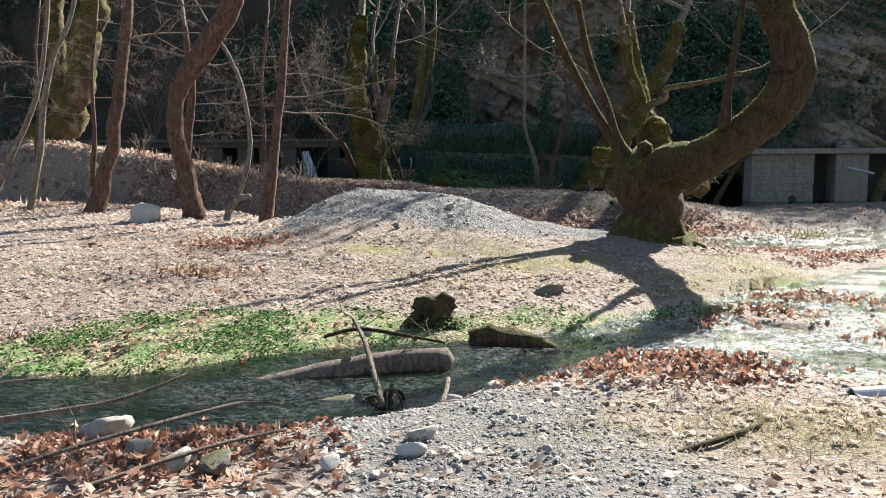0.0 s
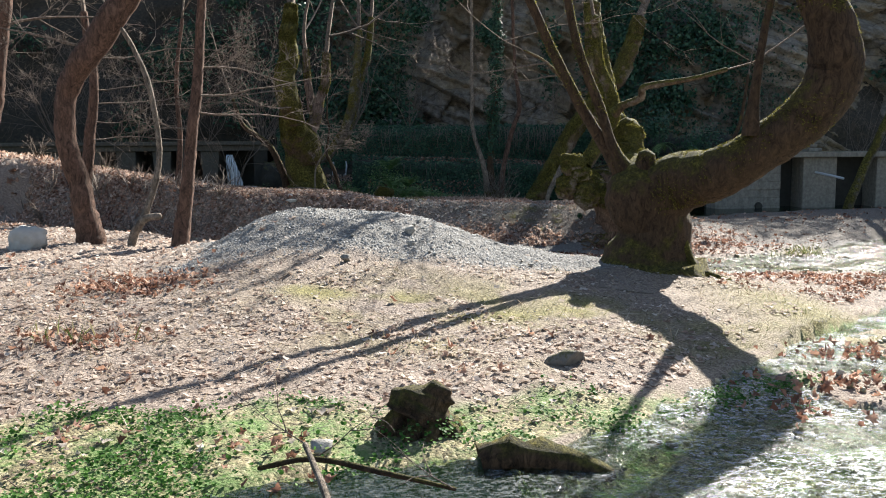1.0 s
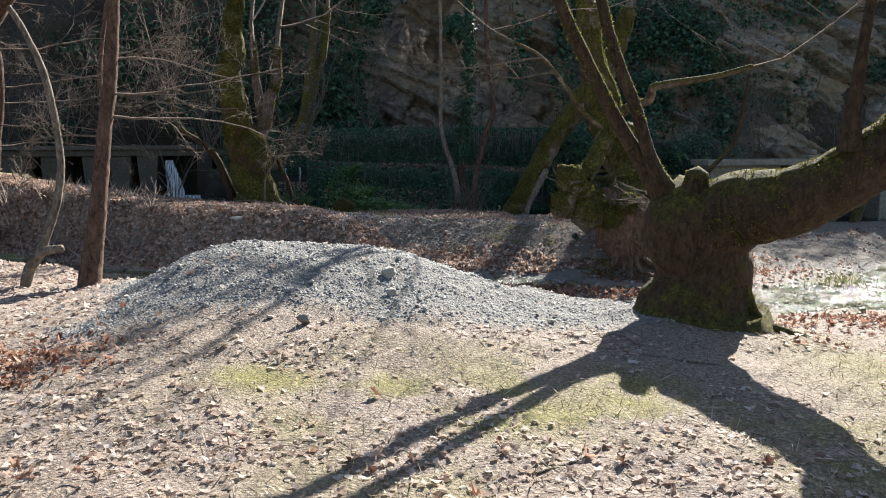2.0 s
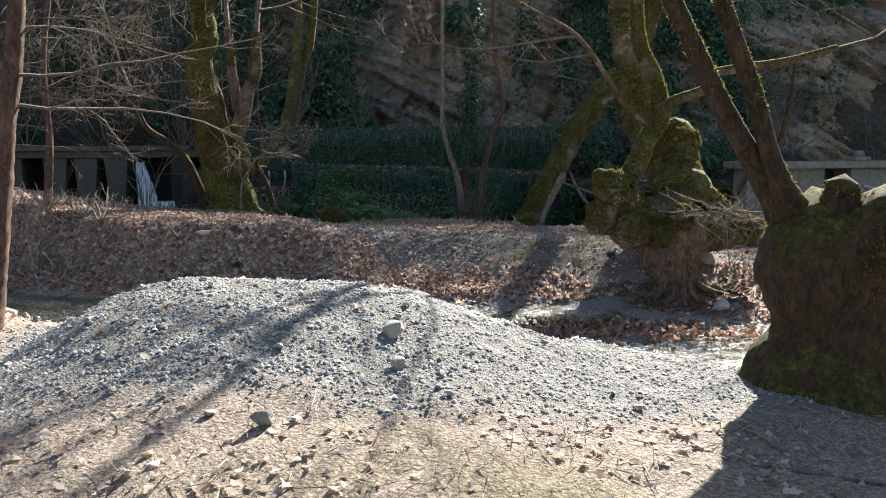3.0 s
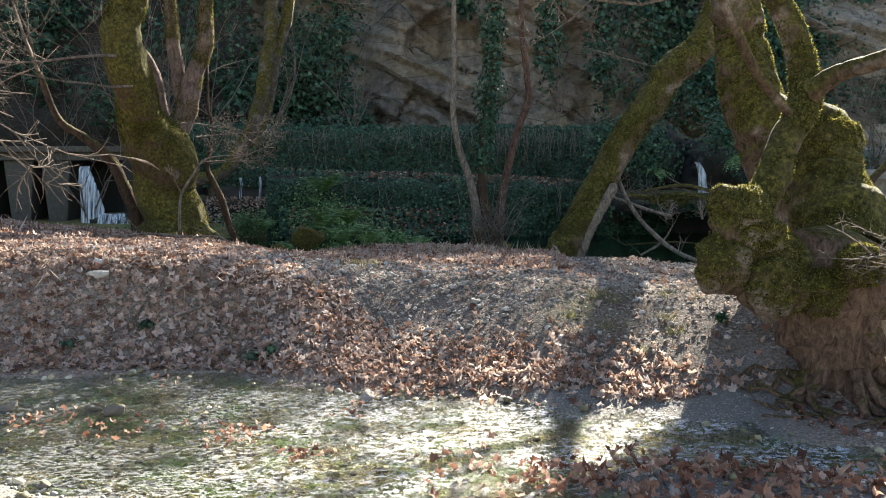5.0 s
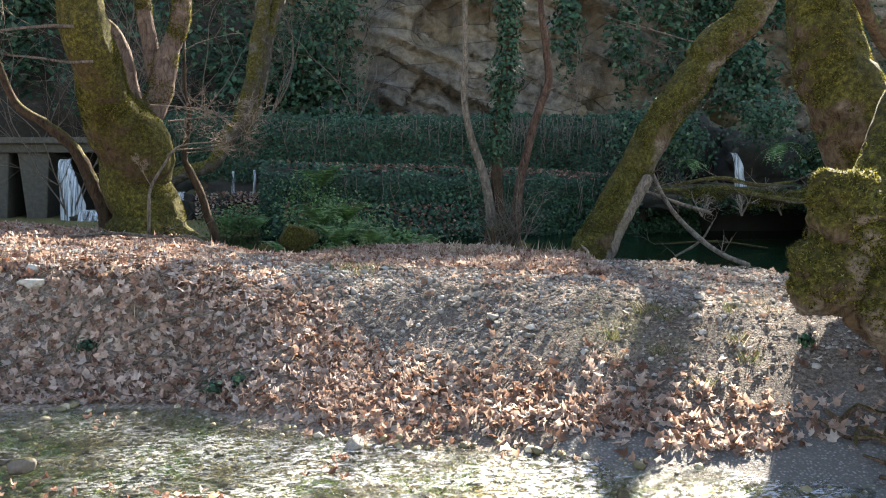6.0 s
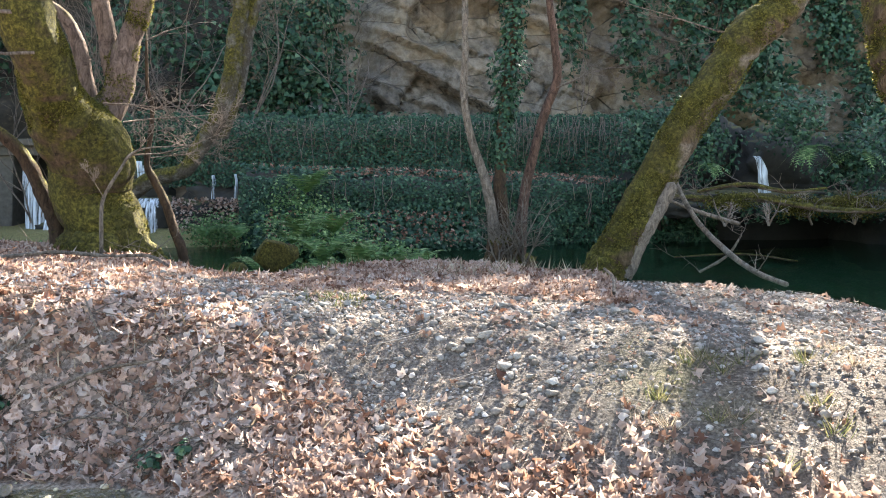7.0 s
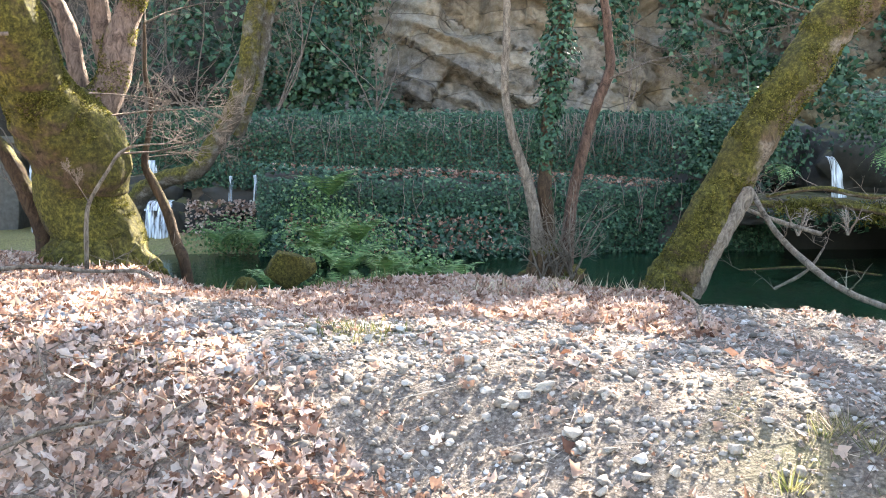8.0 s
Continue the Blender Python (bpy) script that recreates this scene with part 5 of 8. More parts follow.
for k, (x, y, z, r) in enumerate(((3.50, 18.40, 1.62, 0.24), (3.42, 18.42, 1.22, 0.25), (3.75, 18.30, 1.05, 0.27), (3.62, 18.35, 1.42, 0.22), (4.38, 18.15, 1.22, 0.18), (4.10, 18.25, 1.00, 0.20),
                                  (5.02, 19.5, 2.2, 0.20), (4.95, 18.92, 1.32, 0.30), (5.2, 18.9, 1.25, 0.26), (5.05, 18.75, 1.2, 0.24), (5.35, 18.6, 1.08, 0.24), (5.65, 18.65, 0.96, 0.22))):
    burl = part("burl", lump_mesh(k, (x, y, z), r), BARK_MOSSY, burled, "mossy burl")
    part("moss", lump_tufts(k, (x, y, z), r, 2600), MOSS_TUFT, burl, "golden-green moss cushions")
twig_gen = np.random.default_rng(1907)
for k in range(9):
    out = []
    shoot(twig_gen, (twig_gen.uniform(4.3, 4.9), 18.05, twig_gen.uniform(1.15, 1.4)), (twig_gen.uniform(-0.9, 0.9), -0.35, twig_gen.uniform(-0.5, 0.25)), twig_gen.uniform(0.45, 0.85), 0.011, 2, out, lift=0.0, wander=0.2, kids=4)
    part("branch", tubes("branch", out, 4), BARK_PALE, burled, "spray of pale dead twigs")
for k, (x, y, z, r) in enumerate(((4.62, 18.38, 0.55, 0.17), (4.78, 18.44, 0.32, 0.12))):
    part("burl", lump_mesh(20 + k, (x, y, z), r), BARK_WAIST, burled, "bare bark swelling")
tree("tree", "thick leaning trunk wrapped in golden-green moss", C_LEAN, [C_PALE], BARK_MOSSY, BARK_PALE, crown=4.5, reach=3.0, seed=21, moss=24000, lump=0.15, sides=44, crown_from=[0],
     sprays=[((6.5, 25.9, 3.6), (-1, -0.1, -0.35), 2.6, 0.02)])
old_tree = tree("tree", "huge moss-covered tree with several stems", D_TRUNK, [D_SECOND, D_THIRD, D_FOURTH], BARK_DAMP, BARK_STEM, crown=5.5, reach=3.6, seed=23, moss=62000, lump=0.085, sides=60, crown_from=[0, 1, 2],
     sprays=[((-2.4, 24.6, 3.4), (-1, -0.3, 0.0), 2.6, 0.025), ((-2.3, 24.6, 3.0), (-1, -0.5, -0.1), 2.4, 0.02), ((-1.4, 24.7, 1.95), (0.9, -0.1, 0.05), 1.2, 0.012), ((-1.5, 24.8, 2.3), (0.9, -0.2, 0.1), 1.3, 0.012), ((-1.7, 24.8, 2.5), (0.9, -0.2, -0.05), 1.2, 0.010)])
root_gen = np.random.default_rng(231)
for k in range(8):
    a = -2.9 + 0.42 * k
    pts = []
    for j in range(5):
        d = 0.34 + 0.11 * j
        pts.append((-2.00 + d * math.cos(a), 25.85 + 0.9 * d * math.sin(a), 0.98 - 0.12 * j + root_gen.uniform(-0.02, 0.02), 0.13 - 0.022 * j))
    part("root", tubes("root", [smooth_line(pts, 0.04)], 12, 0.25, 240 + k), BARK_DAMP, old_tree, "mossy root")
tree("tree", "pale thin stem rising from a shared root", E_PALE + [(2.66, 27.8, 8.0, 0.036), (2.5, 27.8, 11.0, 0.028)], bark=BARK_PALE, crown=2.8, reach=1.8, seed=25, lump=0.06, sides=10, first=3)
ivy_stem = tree("tree", "thin stem wrapped in dark climbing ivy", E_IVY + [(3.55, 27.9, 8.0, 0.05), (3.6, 27.9, 11.5, 0.04)], bark=BARK_OLD, crown=2.5, reach=1.6, seed=27, lump=0.08, sides=10, first=3)
tree("tree", "slim crooked brown stem", E_BROWN + [(3.9, 28.0, 8.0, 0.045), (4.1, 28.0, 11.5, 0.035)], bark=BARK_RED, crown=2.6, reach=1.8, seed=29, lump=0.06, sides=10, first=3,
     sprays=[((4.1, 27.95, 2.9), (0.9, -0.1, 0.35), 1.8, 0.016)])
tree("tree", "lichen-spotted double trunk beside the pool", [(-2.9, 30.4, 0.2, 0.17), (-2.86, 30.3, 0.8, 0.16), (-2.6, 30.2, 1.25, 0.15), (-2.2, 30.1, 1.5, 0.14)] + F_WHITE, [F_SECOND], BARK_WHITE, crown=3.5, reach=2.6, seed=31, lump=0.10, sides=14,
     sprays=[((-1.2, 29.8, 2.4), (-0.8, -0.4, 0.4), 2.0, 0.02)])
tree("tree", "bare young tree leaning over the weir", [(-2.63, 26.2, 0.45, 0.13), (-2.64, 26.2, 0.74, 0.116), (-2.67, 26.2, 1.11, 0.102), (-2.78, 26.2, 1.44, 0.096), (-2.92, 26.2, 1.77, 0.089), (-3.1, 26.2, 2.06, 0.082), (-3.39, 26.2, 2.32, 0.068), (-3.75, 26.2, 2.6, 0.055), (-4.0, 26.2, 3.3, 0.045)], bark=BARK_OLD, crown=2.2, reach=1.8,
     seed=33, lump=0.12, sides=12, first=3)
tree("tree", "dark dead sapling curving up beside the mossy tree", [(-1.1, 26.0, 0.45, 0.062), (-1.13, 26.0, 0.78, 0.06), (-1.19, 26.0, 0.98, 0.057), (-1.3, 26.0, 1.31, 0.054), (-1.42, 26.0, 1.61, 0.05), (-1.5, 26.0, 1.84, 0.04), (-1.44, 26.0, 2.22, 0.03), (-1.42, 26.0, 2.54, 0.027), (-1.47, 26.0, 2.79, 0.023), (-1.45, 26.0, 3.3, 0.015)], bark=BARK_OLD, crown=0.8, reach=0.8,
     seed=35, lump=0.10, sides=10, first=2, level=2, sprays=[((-1.48, 26.0, 1.9), (0.9, -0.2, 0.1), 1.0, 0.008)])
tree("tree", "thin crooked grey sapling growing at the mossy tree's foot", [(-1.76, 24.68, 0.85, 0.021), (-1.76, 24.68, 1.01, 0.02), (-1.74, 24.68, 1.35, 0.02), (-1.7, 24.68, 1.52, 0.02), (-1.51, 24.66, 1.81, 0.016), (-1.41, 24.65, 1.95, 0.014), (-1.25, 24.65, 2.02, 0.011), (-0.98, 24.65, 2.04, 0.008)], bark=BARK_PALE, crown=0.3, reach=0.4,
     seed=37, lump=0.10, sides=8, first=2, level=2, sprays=[((-1.45, 24.65, 1.9), (0.7, -0.1, 0.6), 0.8, 0.007), ((-1.7, 24.66, 1.5), (-0.4, -0.2, 0.8), 0.4, 0.006)])

# young trees on the left bank with flat sprays of fine pale twigs
for k, (x, y, z) in enumerate(((-9.3, 22.8, 1.2), (-4.9, 23.2, 1.0), (-11.6, 24.6, 1.8))):
    spray_gen = np.random.default_rng(700 + k)
    tree("tree", "slim bare young tree with fine pale sprays", [(x, y, z, 0.075), (x + 0.1, y, z + 1.2, 0.06), (x + 0.05, y + 0.1, z + 2.6, 0.05), (x + 0.25, y + 0.1, z + 4.0, 0.04)], bark=BARK_RED, crown=2.6, reach=2.0, seed=71 + k, lump=0.06, sides=10, first=3, level=2,
         sprays=[((x + 0.1, y, z + 1.5 + 0.5 * j), ((1 if j % 2 else -1) * spray_gen.uniform(0.8, 1.0), spray_gen.uniform(-0.4, 0.2), spray_gen.uniform(-0.05, 0.15)), spray_gen.uniform(1.8, 2.6), 0.014) for j in range(4)])

# ---- shapes for strewn pieces ----
def leaf_shape(gen, lobes=5, curled=0.6):
    """A dry crumpled plane leaf about 1 across, with shallow lobes; a fan of triangles round its middle."""
    tips = np.linspace(-2.3, 2.3, lobes) + gen.normal(0, 0.13, lobes)
    pts = [(gen.normal(0, 0.05), -0.36, 0)]
    for k, a in enumerate(tips):
        long = 0.56 - 0.14 * abs(a) / 2.3 + gen.normal(0, 0.07)
        pts.append((math.sin(a) * long, math.cos(a) * long, 0))
        if k < lobes - 1:
            m = (a + tips[k + 1]) / 2 + gen.normal(0, 0.1)
            dent = gen.uniform(0.22, 0.35)
            pts.append((math.sin(m) * dent, math.cos(m) * dent, 0))
    v = np.array([(0, 0, 0)] + pts)
    v[:, 0] *= gen.uniform(0.7, 1.0)
    curl = gen.uniform(0.15, curled)
    fold = gen.uniform(0, 6.28)
    u = v[:, 0] * math.cos(fold) + v[:, 1] * math.sin(fold)
    v[:, 2] = curl * u * u * 2.2 + gen.normal(0, 0.13 * curled, len(v)) + 0.04
    n = len(v)
    f = np.array([(0, k, k + 1 if k + 1 < n else 1) for k in range(n - 1, 0, -1)])
    return v, f


def pebble_shape(gen):
    """A rounded stone of 20 triangles."""
    g = (1 + 5 ** 0.5) / 2
    v = np.array([(-1, g, 0), (1, g, 0), (-1, -g, 0), (1, -g, 0), (0, -1, g), (0, 1, g), (0, -1, -g), (0, 1, -g), (g, 0, -1), (g, 0, 1), (-g, 0, -1), (-g, 0, 1)], float) / 1.9 * 0.5
    v = v * (1 + gen.normal(0, 0.10, (12, 1))) * (1.0, gen.uniform(0.65, 0.95), gen.uniform(0.45, 0.75))
    f = np.array([(0, 11, 5), (0, 5, 1), (0, 1, 7), (0, 7, 10), (0, 10, 11), (1, 5, 9), (5, 11, 4), (11, 10, 2), (10, 7, 6), (7, 1, 8),
                  (3, 9, 4), (3, 4, 2), (3, 2, 6), (3, 6, 8), (3, 8, 9), (4, 9, 5), (2, 4, 11), (6, 2, 10), (8, 6, 7), (9, 8, 1)])
    return v, f


def grit_shape(gen):
    """A small flattish stone, its underside in the ground, of 6 triangles."""
    a = np.arange(6) / 6 * 6.283 + gen.normal(0, 0.16, 6)
    r = 0.55 * (1 + gen.normal(0, 0.13, 6))
    ring = np.stack((r * np.cos(a), r * np.sin(a) * gen.uniform(0.65, 1.0), gen.normal(-0.10, 0.04, 6)), 1)
    v = np.vstack(((gen.normal(0, 0.10), gen.normal(0, 0.10), gen.uniform(0.22, 0.36)), ring))
    return v, np.array([(0, k, k % 6 + 1) for k in range(1, 7)])


def splinter_shape(gen):
    """A pointed splinter of 8 triangles."""
    v = np.array([(0.58, 0, 0), (0, 0.58, 0), (-0.58, 0, 0), (0, -0.58, 0), (0, 0, 0.4), (0, 0, -0.4)])
    v = v * (1 + gen.normal(0, 0.15, (6, 1))) + gen.normal(0, 0.05, (6, 3))
    return v, np.array([(0, 1, 4), (1, 2, 4), (2, 3, 4), (3, 0, 4), (1, 0, 5), (2, 1, 5), (3, 2, 5), (0, 3, 5)])


def round_leaf(gen):
    """A small cupped leaf of 5 triangles."""
    a = np.arange(5) / 5 * 6.283
    v = np.vstack(((0, 0, -0.08), np.stack((0.5 * np.cos(a), 0.42 * np.sin(a), gen.normal(0, 0.06, 5)), 1)))
    return v, np.array([(0, k, k % 5 + 1) for k in range(1, 6)])


def ivy_leaf(gen):
    v = np.array([(0, 0, 0.06), (0, -0.4, 0), (0.42, -0.32, -0.03), (0.3, 0.0, 0), (0.1, 0.55, -0.08), (-0.28, 0.02, 0), (-0.42, -0.3, -0.03)])
    v[:, 2] += gen.normal(0, 0.03, 7)
    return v, np.array([(0, k, k + 1 if k < 6 else 1) for k in range(1, 7)])


def blade(gen):
    w = 0.032
    bend = gen.uniform(0.05, 0.45)
    v = np.array([(-w, 0, 0), (w, 0, 0), (-w * 0.8, bend * 0.3, 0.45), (w * 0.8, bend * 0.3, 0.45), (0, bend, 0.95)])
    return v, np.array([(0, 1, 3), (0, 3, 2), (2, 3, 4)])


LEAVES = [leaf_shape(rng, 5 if k % 3 else 6, 0.85) for k in range(16)]
SHREDS = [leaf_shape(rng, 2, 0.9) for k in range(8)]
FLAT_LEAVES = [leaf_shape(rng, 4, 0.4) for k in range(12)]
PEBBLES = [pebble_shape(rng) for k in range(10)]
GRIT = [grit_shape(rng) for k in range(10)]
SPLINTERS = [splinter_shape(rng) for k in range(4)]
ROUND = [round_leaf(rng) for k in range(5)]
IVYS = [ivy_leaf(rng) for k in range(5)]
BLADES = [blade(rng) for k in range(8)]


def sample(count, x0, x1, y0, y1, density):
    """Places on the ground, kept by a density from 0 to 1."""
    x, y = rng.uniform(x0, x1, count), rng.uniform(y0, y1, count)
    ok = rng.uniform(0, 1, count) < density(x, y)
    return x[ok], y[ok]


def litter(name, count, area, density, sizes, material, label, lift=0.02, tilt=0.5, shapes=LEAVES):
    x, y = sample(count, *area, density)
    n = slope_frames(x, y) + rng.normal(0, tilt, (len(x), 3)) * (1, 1, 0.3)
    far_water = np.where((y > line(NEAR_B, x)) & (y < line(FAR_B, x)), water_b(x), -9.0)
    near_water = np.where((y > line(NEAR_A, x)) & (y < line(FAR_A, x)), water_a(x), -9.0)
    z = np.maximum(land(x, y), np.maximum(far_water, near_water)) + rng.uniform(0.2, 1.6, len(x)) * lift
    me = strewn(name, shapes, np.stack((x, y, z), 1), n, rng.uniform(*sizes, len(x)))
    return whole(name, me, material, label, "leaf litter", kind="stuff")


def gravel(name, count, area, density, sizes, material, label, power=3.2, sink=0.05):
    x, y = sample(count, *area, density)
    s = sizes[0] + (sizes[1] - sizes[0]) * rng.uniform(0, 1, len(x)) ** power
    n = slope_frames(x, y) + rng.normal(0, 0.16, (len(x), 3))
    z = land(x, y) + 0.004 + s * sink * rng.uniform(-1.5, 3.5, len(x))
    me = strewn(name, PEBBLES if sizes[1] > 0.07 else GRIT, np.stack((x, y, z), 1), n, s)
    return whole(name, me, material, label, "gravel", kind="stuff")


def some_red(x, y):
    return leaf_cover(x, y) * ss((fbm(x * 1.3, y * 1.3, 0, 121) - 0.02) * 4) * 0.8


litter("leaf_litter", 46000, (-8, 9, 2.4, 12.5), leaf_cover, (0.035, 0.085), LEAF_DRY, "pale dry plane leaves strewn over the flat", 0.008, 0.22, FLAT_LEAVES)
litter("leaf_litter", 26000, (-10, 9, 12.5, 21), lambda x, y: leaf_cover(x, y) * (1 - 0.75 * ss((x - 3.6) / 0.8)), (0.05, 0.10), LEAF_DRY, "pale dry plane leaves among the trees", 0.012, 0.3, FLAT_LEAVES)
bank_litter = litter("leaf_litter", 66000, (-9, 7, 19, 26.5), leaf_cover, (0.05, 0.105), LEAF_BANK, "dry tan and russet leaves covering the bank", 0.022, 0.38)
litter("rust_leaf_litter", 6500, (3.6, 9, 11.5, 20), lambda x, y: 0.85 * leaf_cover(x, y), (0.05, 0.10), LEAF_RED, "dull brown leaves behind the big tree", 0.02, 0.4)
litter("leaf_litter", 3000, (-9, 9, -5, 2.4), lambda x, y: 0.8 + 0 * x, (0.05, 0.10), LEAF_DRY, "pale dry leaves on the near bank")
litter("leaf_litter", 3500, (-15, -8, 6.5, 19), leaf_cover, (0.06, 0.12), LEAF_DRY, "pale dry leaves on the flat beneath saplings")
litter("leaf_litter", 5000, (-20, -9, 14, 31), lambda x, y: 0.9 * leaf_cover(x, y), (0.14, 0.26), LEAF_BANK, "dry leaves on the rising bank by the weir")
litter("leaf_litter", 15000, (5, 14, 12, 25), lambda x, y: 0.95 * leaf_cover(x, y), (0.05, 0.11), LEAF_RED, "dry leaves by the far shallows")
litter("leaf_litter", 5200, (0.2, 4.2, 18.6, 20.9), lambda x, y: np.exp(-np.square((y - line(FAR_B, x) - 0.5) / 0.4)), (0.05, 0.115), LEAF_BANK, "pale leaves along the foot of the bank", 0.02, 0.7)
litter("rust_leaf_litter", 2200, (-8, 9, 2.4, 18), some_red, (0.06, 0.12), LEAF_RED, "patches of rust-brown curled leaves", 0.03, 0.6)
litter("rust_leaf_litter", 12000, (-9, 6, 19, 26), some_red, (0.05, 0.12), LEAF_RED, "patches of rust-brown curled leaves on the bank", 0.03, 0.6)


def pile(x0, y0, rx, ry):
    return lambda x, y: np.exp(-np.square((x - x0) / rx) - np.square((y - y0) / ry))


litter("leaf_pile", 3600, (0.3, 2.8, 4.2, 6.2), pile(1.5, 5.2, 0.65, 0.36), (0.035, 0.085), LEAF_RED, "heap of curled rust-brown leaves by the water", 0.05, 1.1)
litter("leaf_pile", 5000, (0.8, 5.8, 15.3, 17.9), lambda x, y: np.exp(-np.square((x - 2.9) / 1.4) - np.square((y - (16.85 - 0.28 * (x - 2.9))) / 0.38)), (0.05, 0.11), LEAF_RED,
       "raft of wet brown leaves stranded in the stream", 0.06, 0.9)
for cx, cy, rx, ry, n in ((-0.45, 18.3, 0.22, 0.16, 420), (0.12, 17.8, 0.20, 0.09, 240), (0.48, 18.8, 0.10, 0.09, 160), (-1.25, 18.6, 0.45, 0.12, 420), (-1.9, 18.95, 0.25, 0.12, 300), (-1.2, 19.9, 0.10, 0.06, 90), (0.95, 19.35, 0.35, 0.12, 380)):
    litter("leaf_pile", n, (cx - 3 * rx, cx + 3 * rx, cy - 3 * ry, cy + 3 * ry), pile(cx, cy, rx, ry), (0.04, 0.075), LEAF_RED, "clump of brown leaves caught in the stream", 0.07, 0.9)
litter("leaf_pile", 3400, (-3.0, -0.4, 2.9, 4.9), pile(-1.5, 3.75, 0.7, 0.5), (0.04, 0.09), LEAF_RED, "rust-brown leaves between the near stones", 0.03, 0.7)
litter("leaf_pile", 1500, (-5.0, -0.6, 5.6, 7.4), lambda x, y: 0.8 * ss((cress_cover(x, y) - 0.2) * 2) * ss(-0.1 - 2.6 * fbm(x * 1.9, y * 3.0, 0, 131)), (0.04, 0.08), LEAF_RED, "wet brown leaves caught in the cress", 0.05, 0.6)
litter("leaf_pile", 900, (-3.8, -1.6, 8.4, 10.2), pile(-2.7, 9.3, 0.5, 0.28), (0.05, 0.09), LEAF_RED, "rust-brown leaves caught in dry weeds on the flat", 0.05, 0.9)
litter("leaf_pile", 2400, (-4.4, -1.6, 10.2, 13.0), pile(-2.9, 11.6, 0.6, 0.6), (0.05, 0.1), LEAF_RED, "drift of rust-red leaves beside the gravel mound", 0.03, 0.7)
litter("leaf_pile", 3400, (2.0, 6.0, 6.4, 10.6), lambda x, y: pile(3.4, 8.3, 0.6, 0.25)(x, y) + pile(4.2, 7.3, 0.4, 0.2)(x, y) + pile(2.5, 7.7, 0.3, 0.2)(x, y) + pile(4.4, 9.4, 0.8, 0.3)(x, y), (0.05, 0.10), LEAF_RED,
       "wet brown leaves caught in the shallows", 0.05, 0.8)


def sticks(name, count, area, density, label):
    x, y = sample(count, *area, density)
    n = slope_frames(x, y) + rng.normal(0, 0.12, (len(x), 3))
    s = 0.05 + 0.3 * rng.uniform(0, 1, len(x)) ** 2.5
    thick = rng.uniform(0.003, 0.007, len(x)) / s
    me = strewn(name, SPLINTERS, np.stack((x, y, land(x, y) + 0.018), 1), n, s, np.stack((np.ones(len(x)), thick, thick), 1))
    return whole(name, me, TWIG_BITS, label, "twigs", kind="stuff")


sticks("twig_litter", 5200, (-5, 6, 19.4, 25), lambda x, y: 0.15 + 0.7 * (y > line(FAR_B, x)) + 0 * x, "broken twigs and bark lying over the bank")
sticks("twig_litter", 4200, (-5, 6, 2.8, 13), lambda x, y: 0.85 * (leaf_cover(x, y) > 0.02), "broken twigs lying over the flat")
litter("leaf_fragments", 22000, (-5, 6, 19.2, 25), lambda x, y: (y > line(FAR_B, x)) * (0.45 + 0.3 * leaf_cover(x, y)), (0.015, 0.05), LEAF_BANK, "crumbled bits of dry leaves on the bank", 0.014, 0.5, SHREDS)
gravel("gravel_mound", 70000, (-3.6, 3.8, 11.4, 16.6), lambda x, y: gravel_cover(x, y), (0.009, 0.042), PEBBLE, "grey river gravel heaped into a low mound", 3.8)
bank_gravel = gravel("gravel_bank", 66000, (-4.5, 6.5, 19.2, 24.8), lambda x, y: np.clip(gravel_cover(x, y) * (0.25 + 0.75 * ss(0.45 + 1.8 * fbm(x * 1.1, y * 1.8, 0, 57))) + 0.05, 0, 1), (0.010, 0.052), PEBBLE_BANK, "earthy grey gravel spread over the bank track")
gravel("gravel_near", 24000, (-2, 3, 2.4, 5.4), lambda x, y: np.clip(gravel_cover(x, y) + 0.06, 0, 1), (0.007, 0.035), PEBBLE, "pale gravel at the near water's edge")
gravel("gravel_flat", 11000, (-7, 7, 8.5, 12.5), lambda x, y: 0.5 + 0 * x, (0.006, 0.024), PEBBLE, "scattered small stones on the flat", 3.2, -0.1)
gravel("gravel_strip", 9000, (-3.4, 0.5, 21.2, 22.9), lambda x, y: np.exp(-np.square((y - 22.0 + 0.35 * (x + 0.8)) / 0.36)) * (1 - ss((x - 0.0) / 0.4)), (0.012, 0.06), PEBBLE, "bluish-grey gravel washed along the track", 3.0, 0.3)
gravel("gravel_beach", 9000, (4.2, 12.5, 12, 22), lambda x, y: np.clip(gravel_cover(x, y) + 0.35, 0, 1), (0.02, 0.068), PEBBLE_BANK, "pale gravel beach beyond the big tree")


def in_b(x, y):
    return ((y > line(NEAR_B, x) - 0.1) & (y < line(FAR_B, x) + 0.05)) * 1.0


def in_a(x, y):
    return ((y > line(NEAR_A, x)) & (y < line(FAR_A, x))) * np.clip(0.25 + 0.6 * ss((x + 0.6) / 1.2), 0, 1)


gravel("stream_bed", 10000, (-6, 8.5, 13.5, 22), in_b, (0.02, 0.11), PEBBLE_BED, "rounded stones on the bed of the far stream")
gravel("stream_bed", 3600, (-4, 6.5, 4.6, 10), in_a, (0.03, 0.12), PEBBLE_BED, "rounded stones on the bed of the near stream")
gravel("shore_stones", 5200, (-5, 5, 14.8, 20), lambda x, y: np.exp(-np.square((y - line(NEAR_B, x)) / 0.45)), (0.02, 0.09), PEBBLE, "washed white stones along the shore")

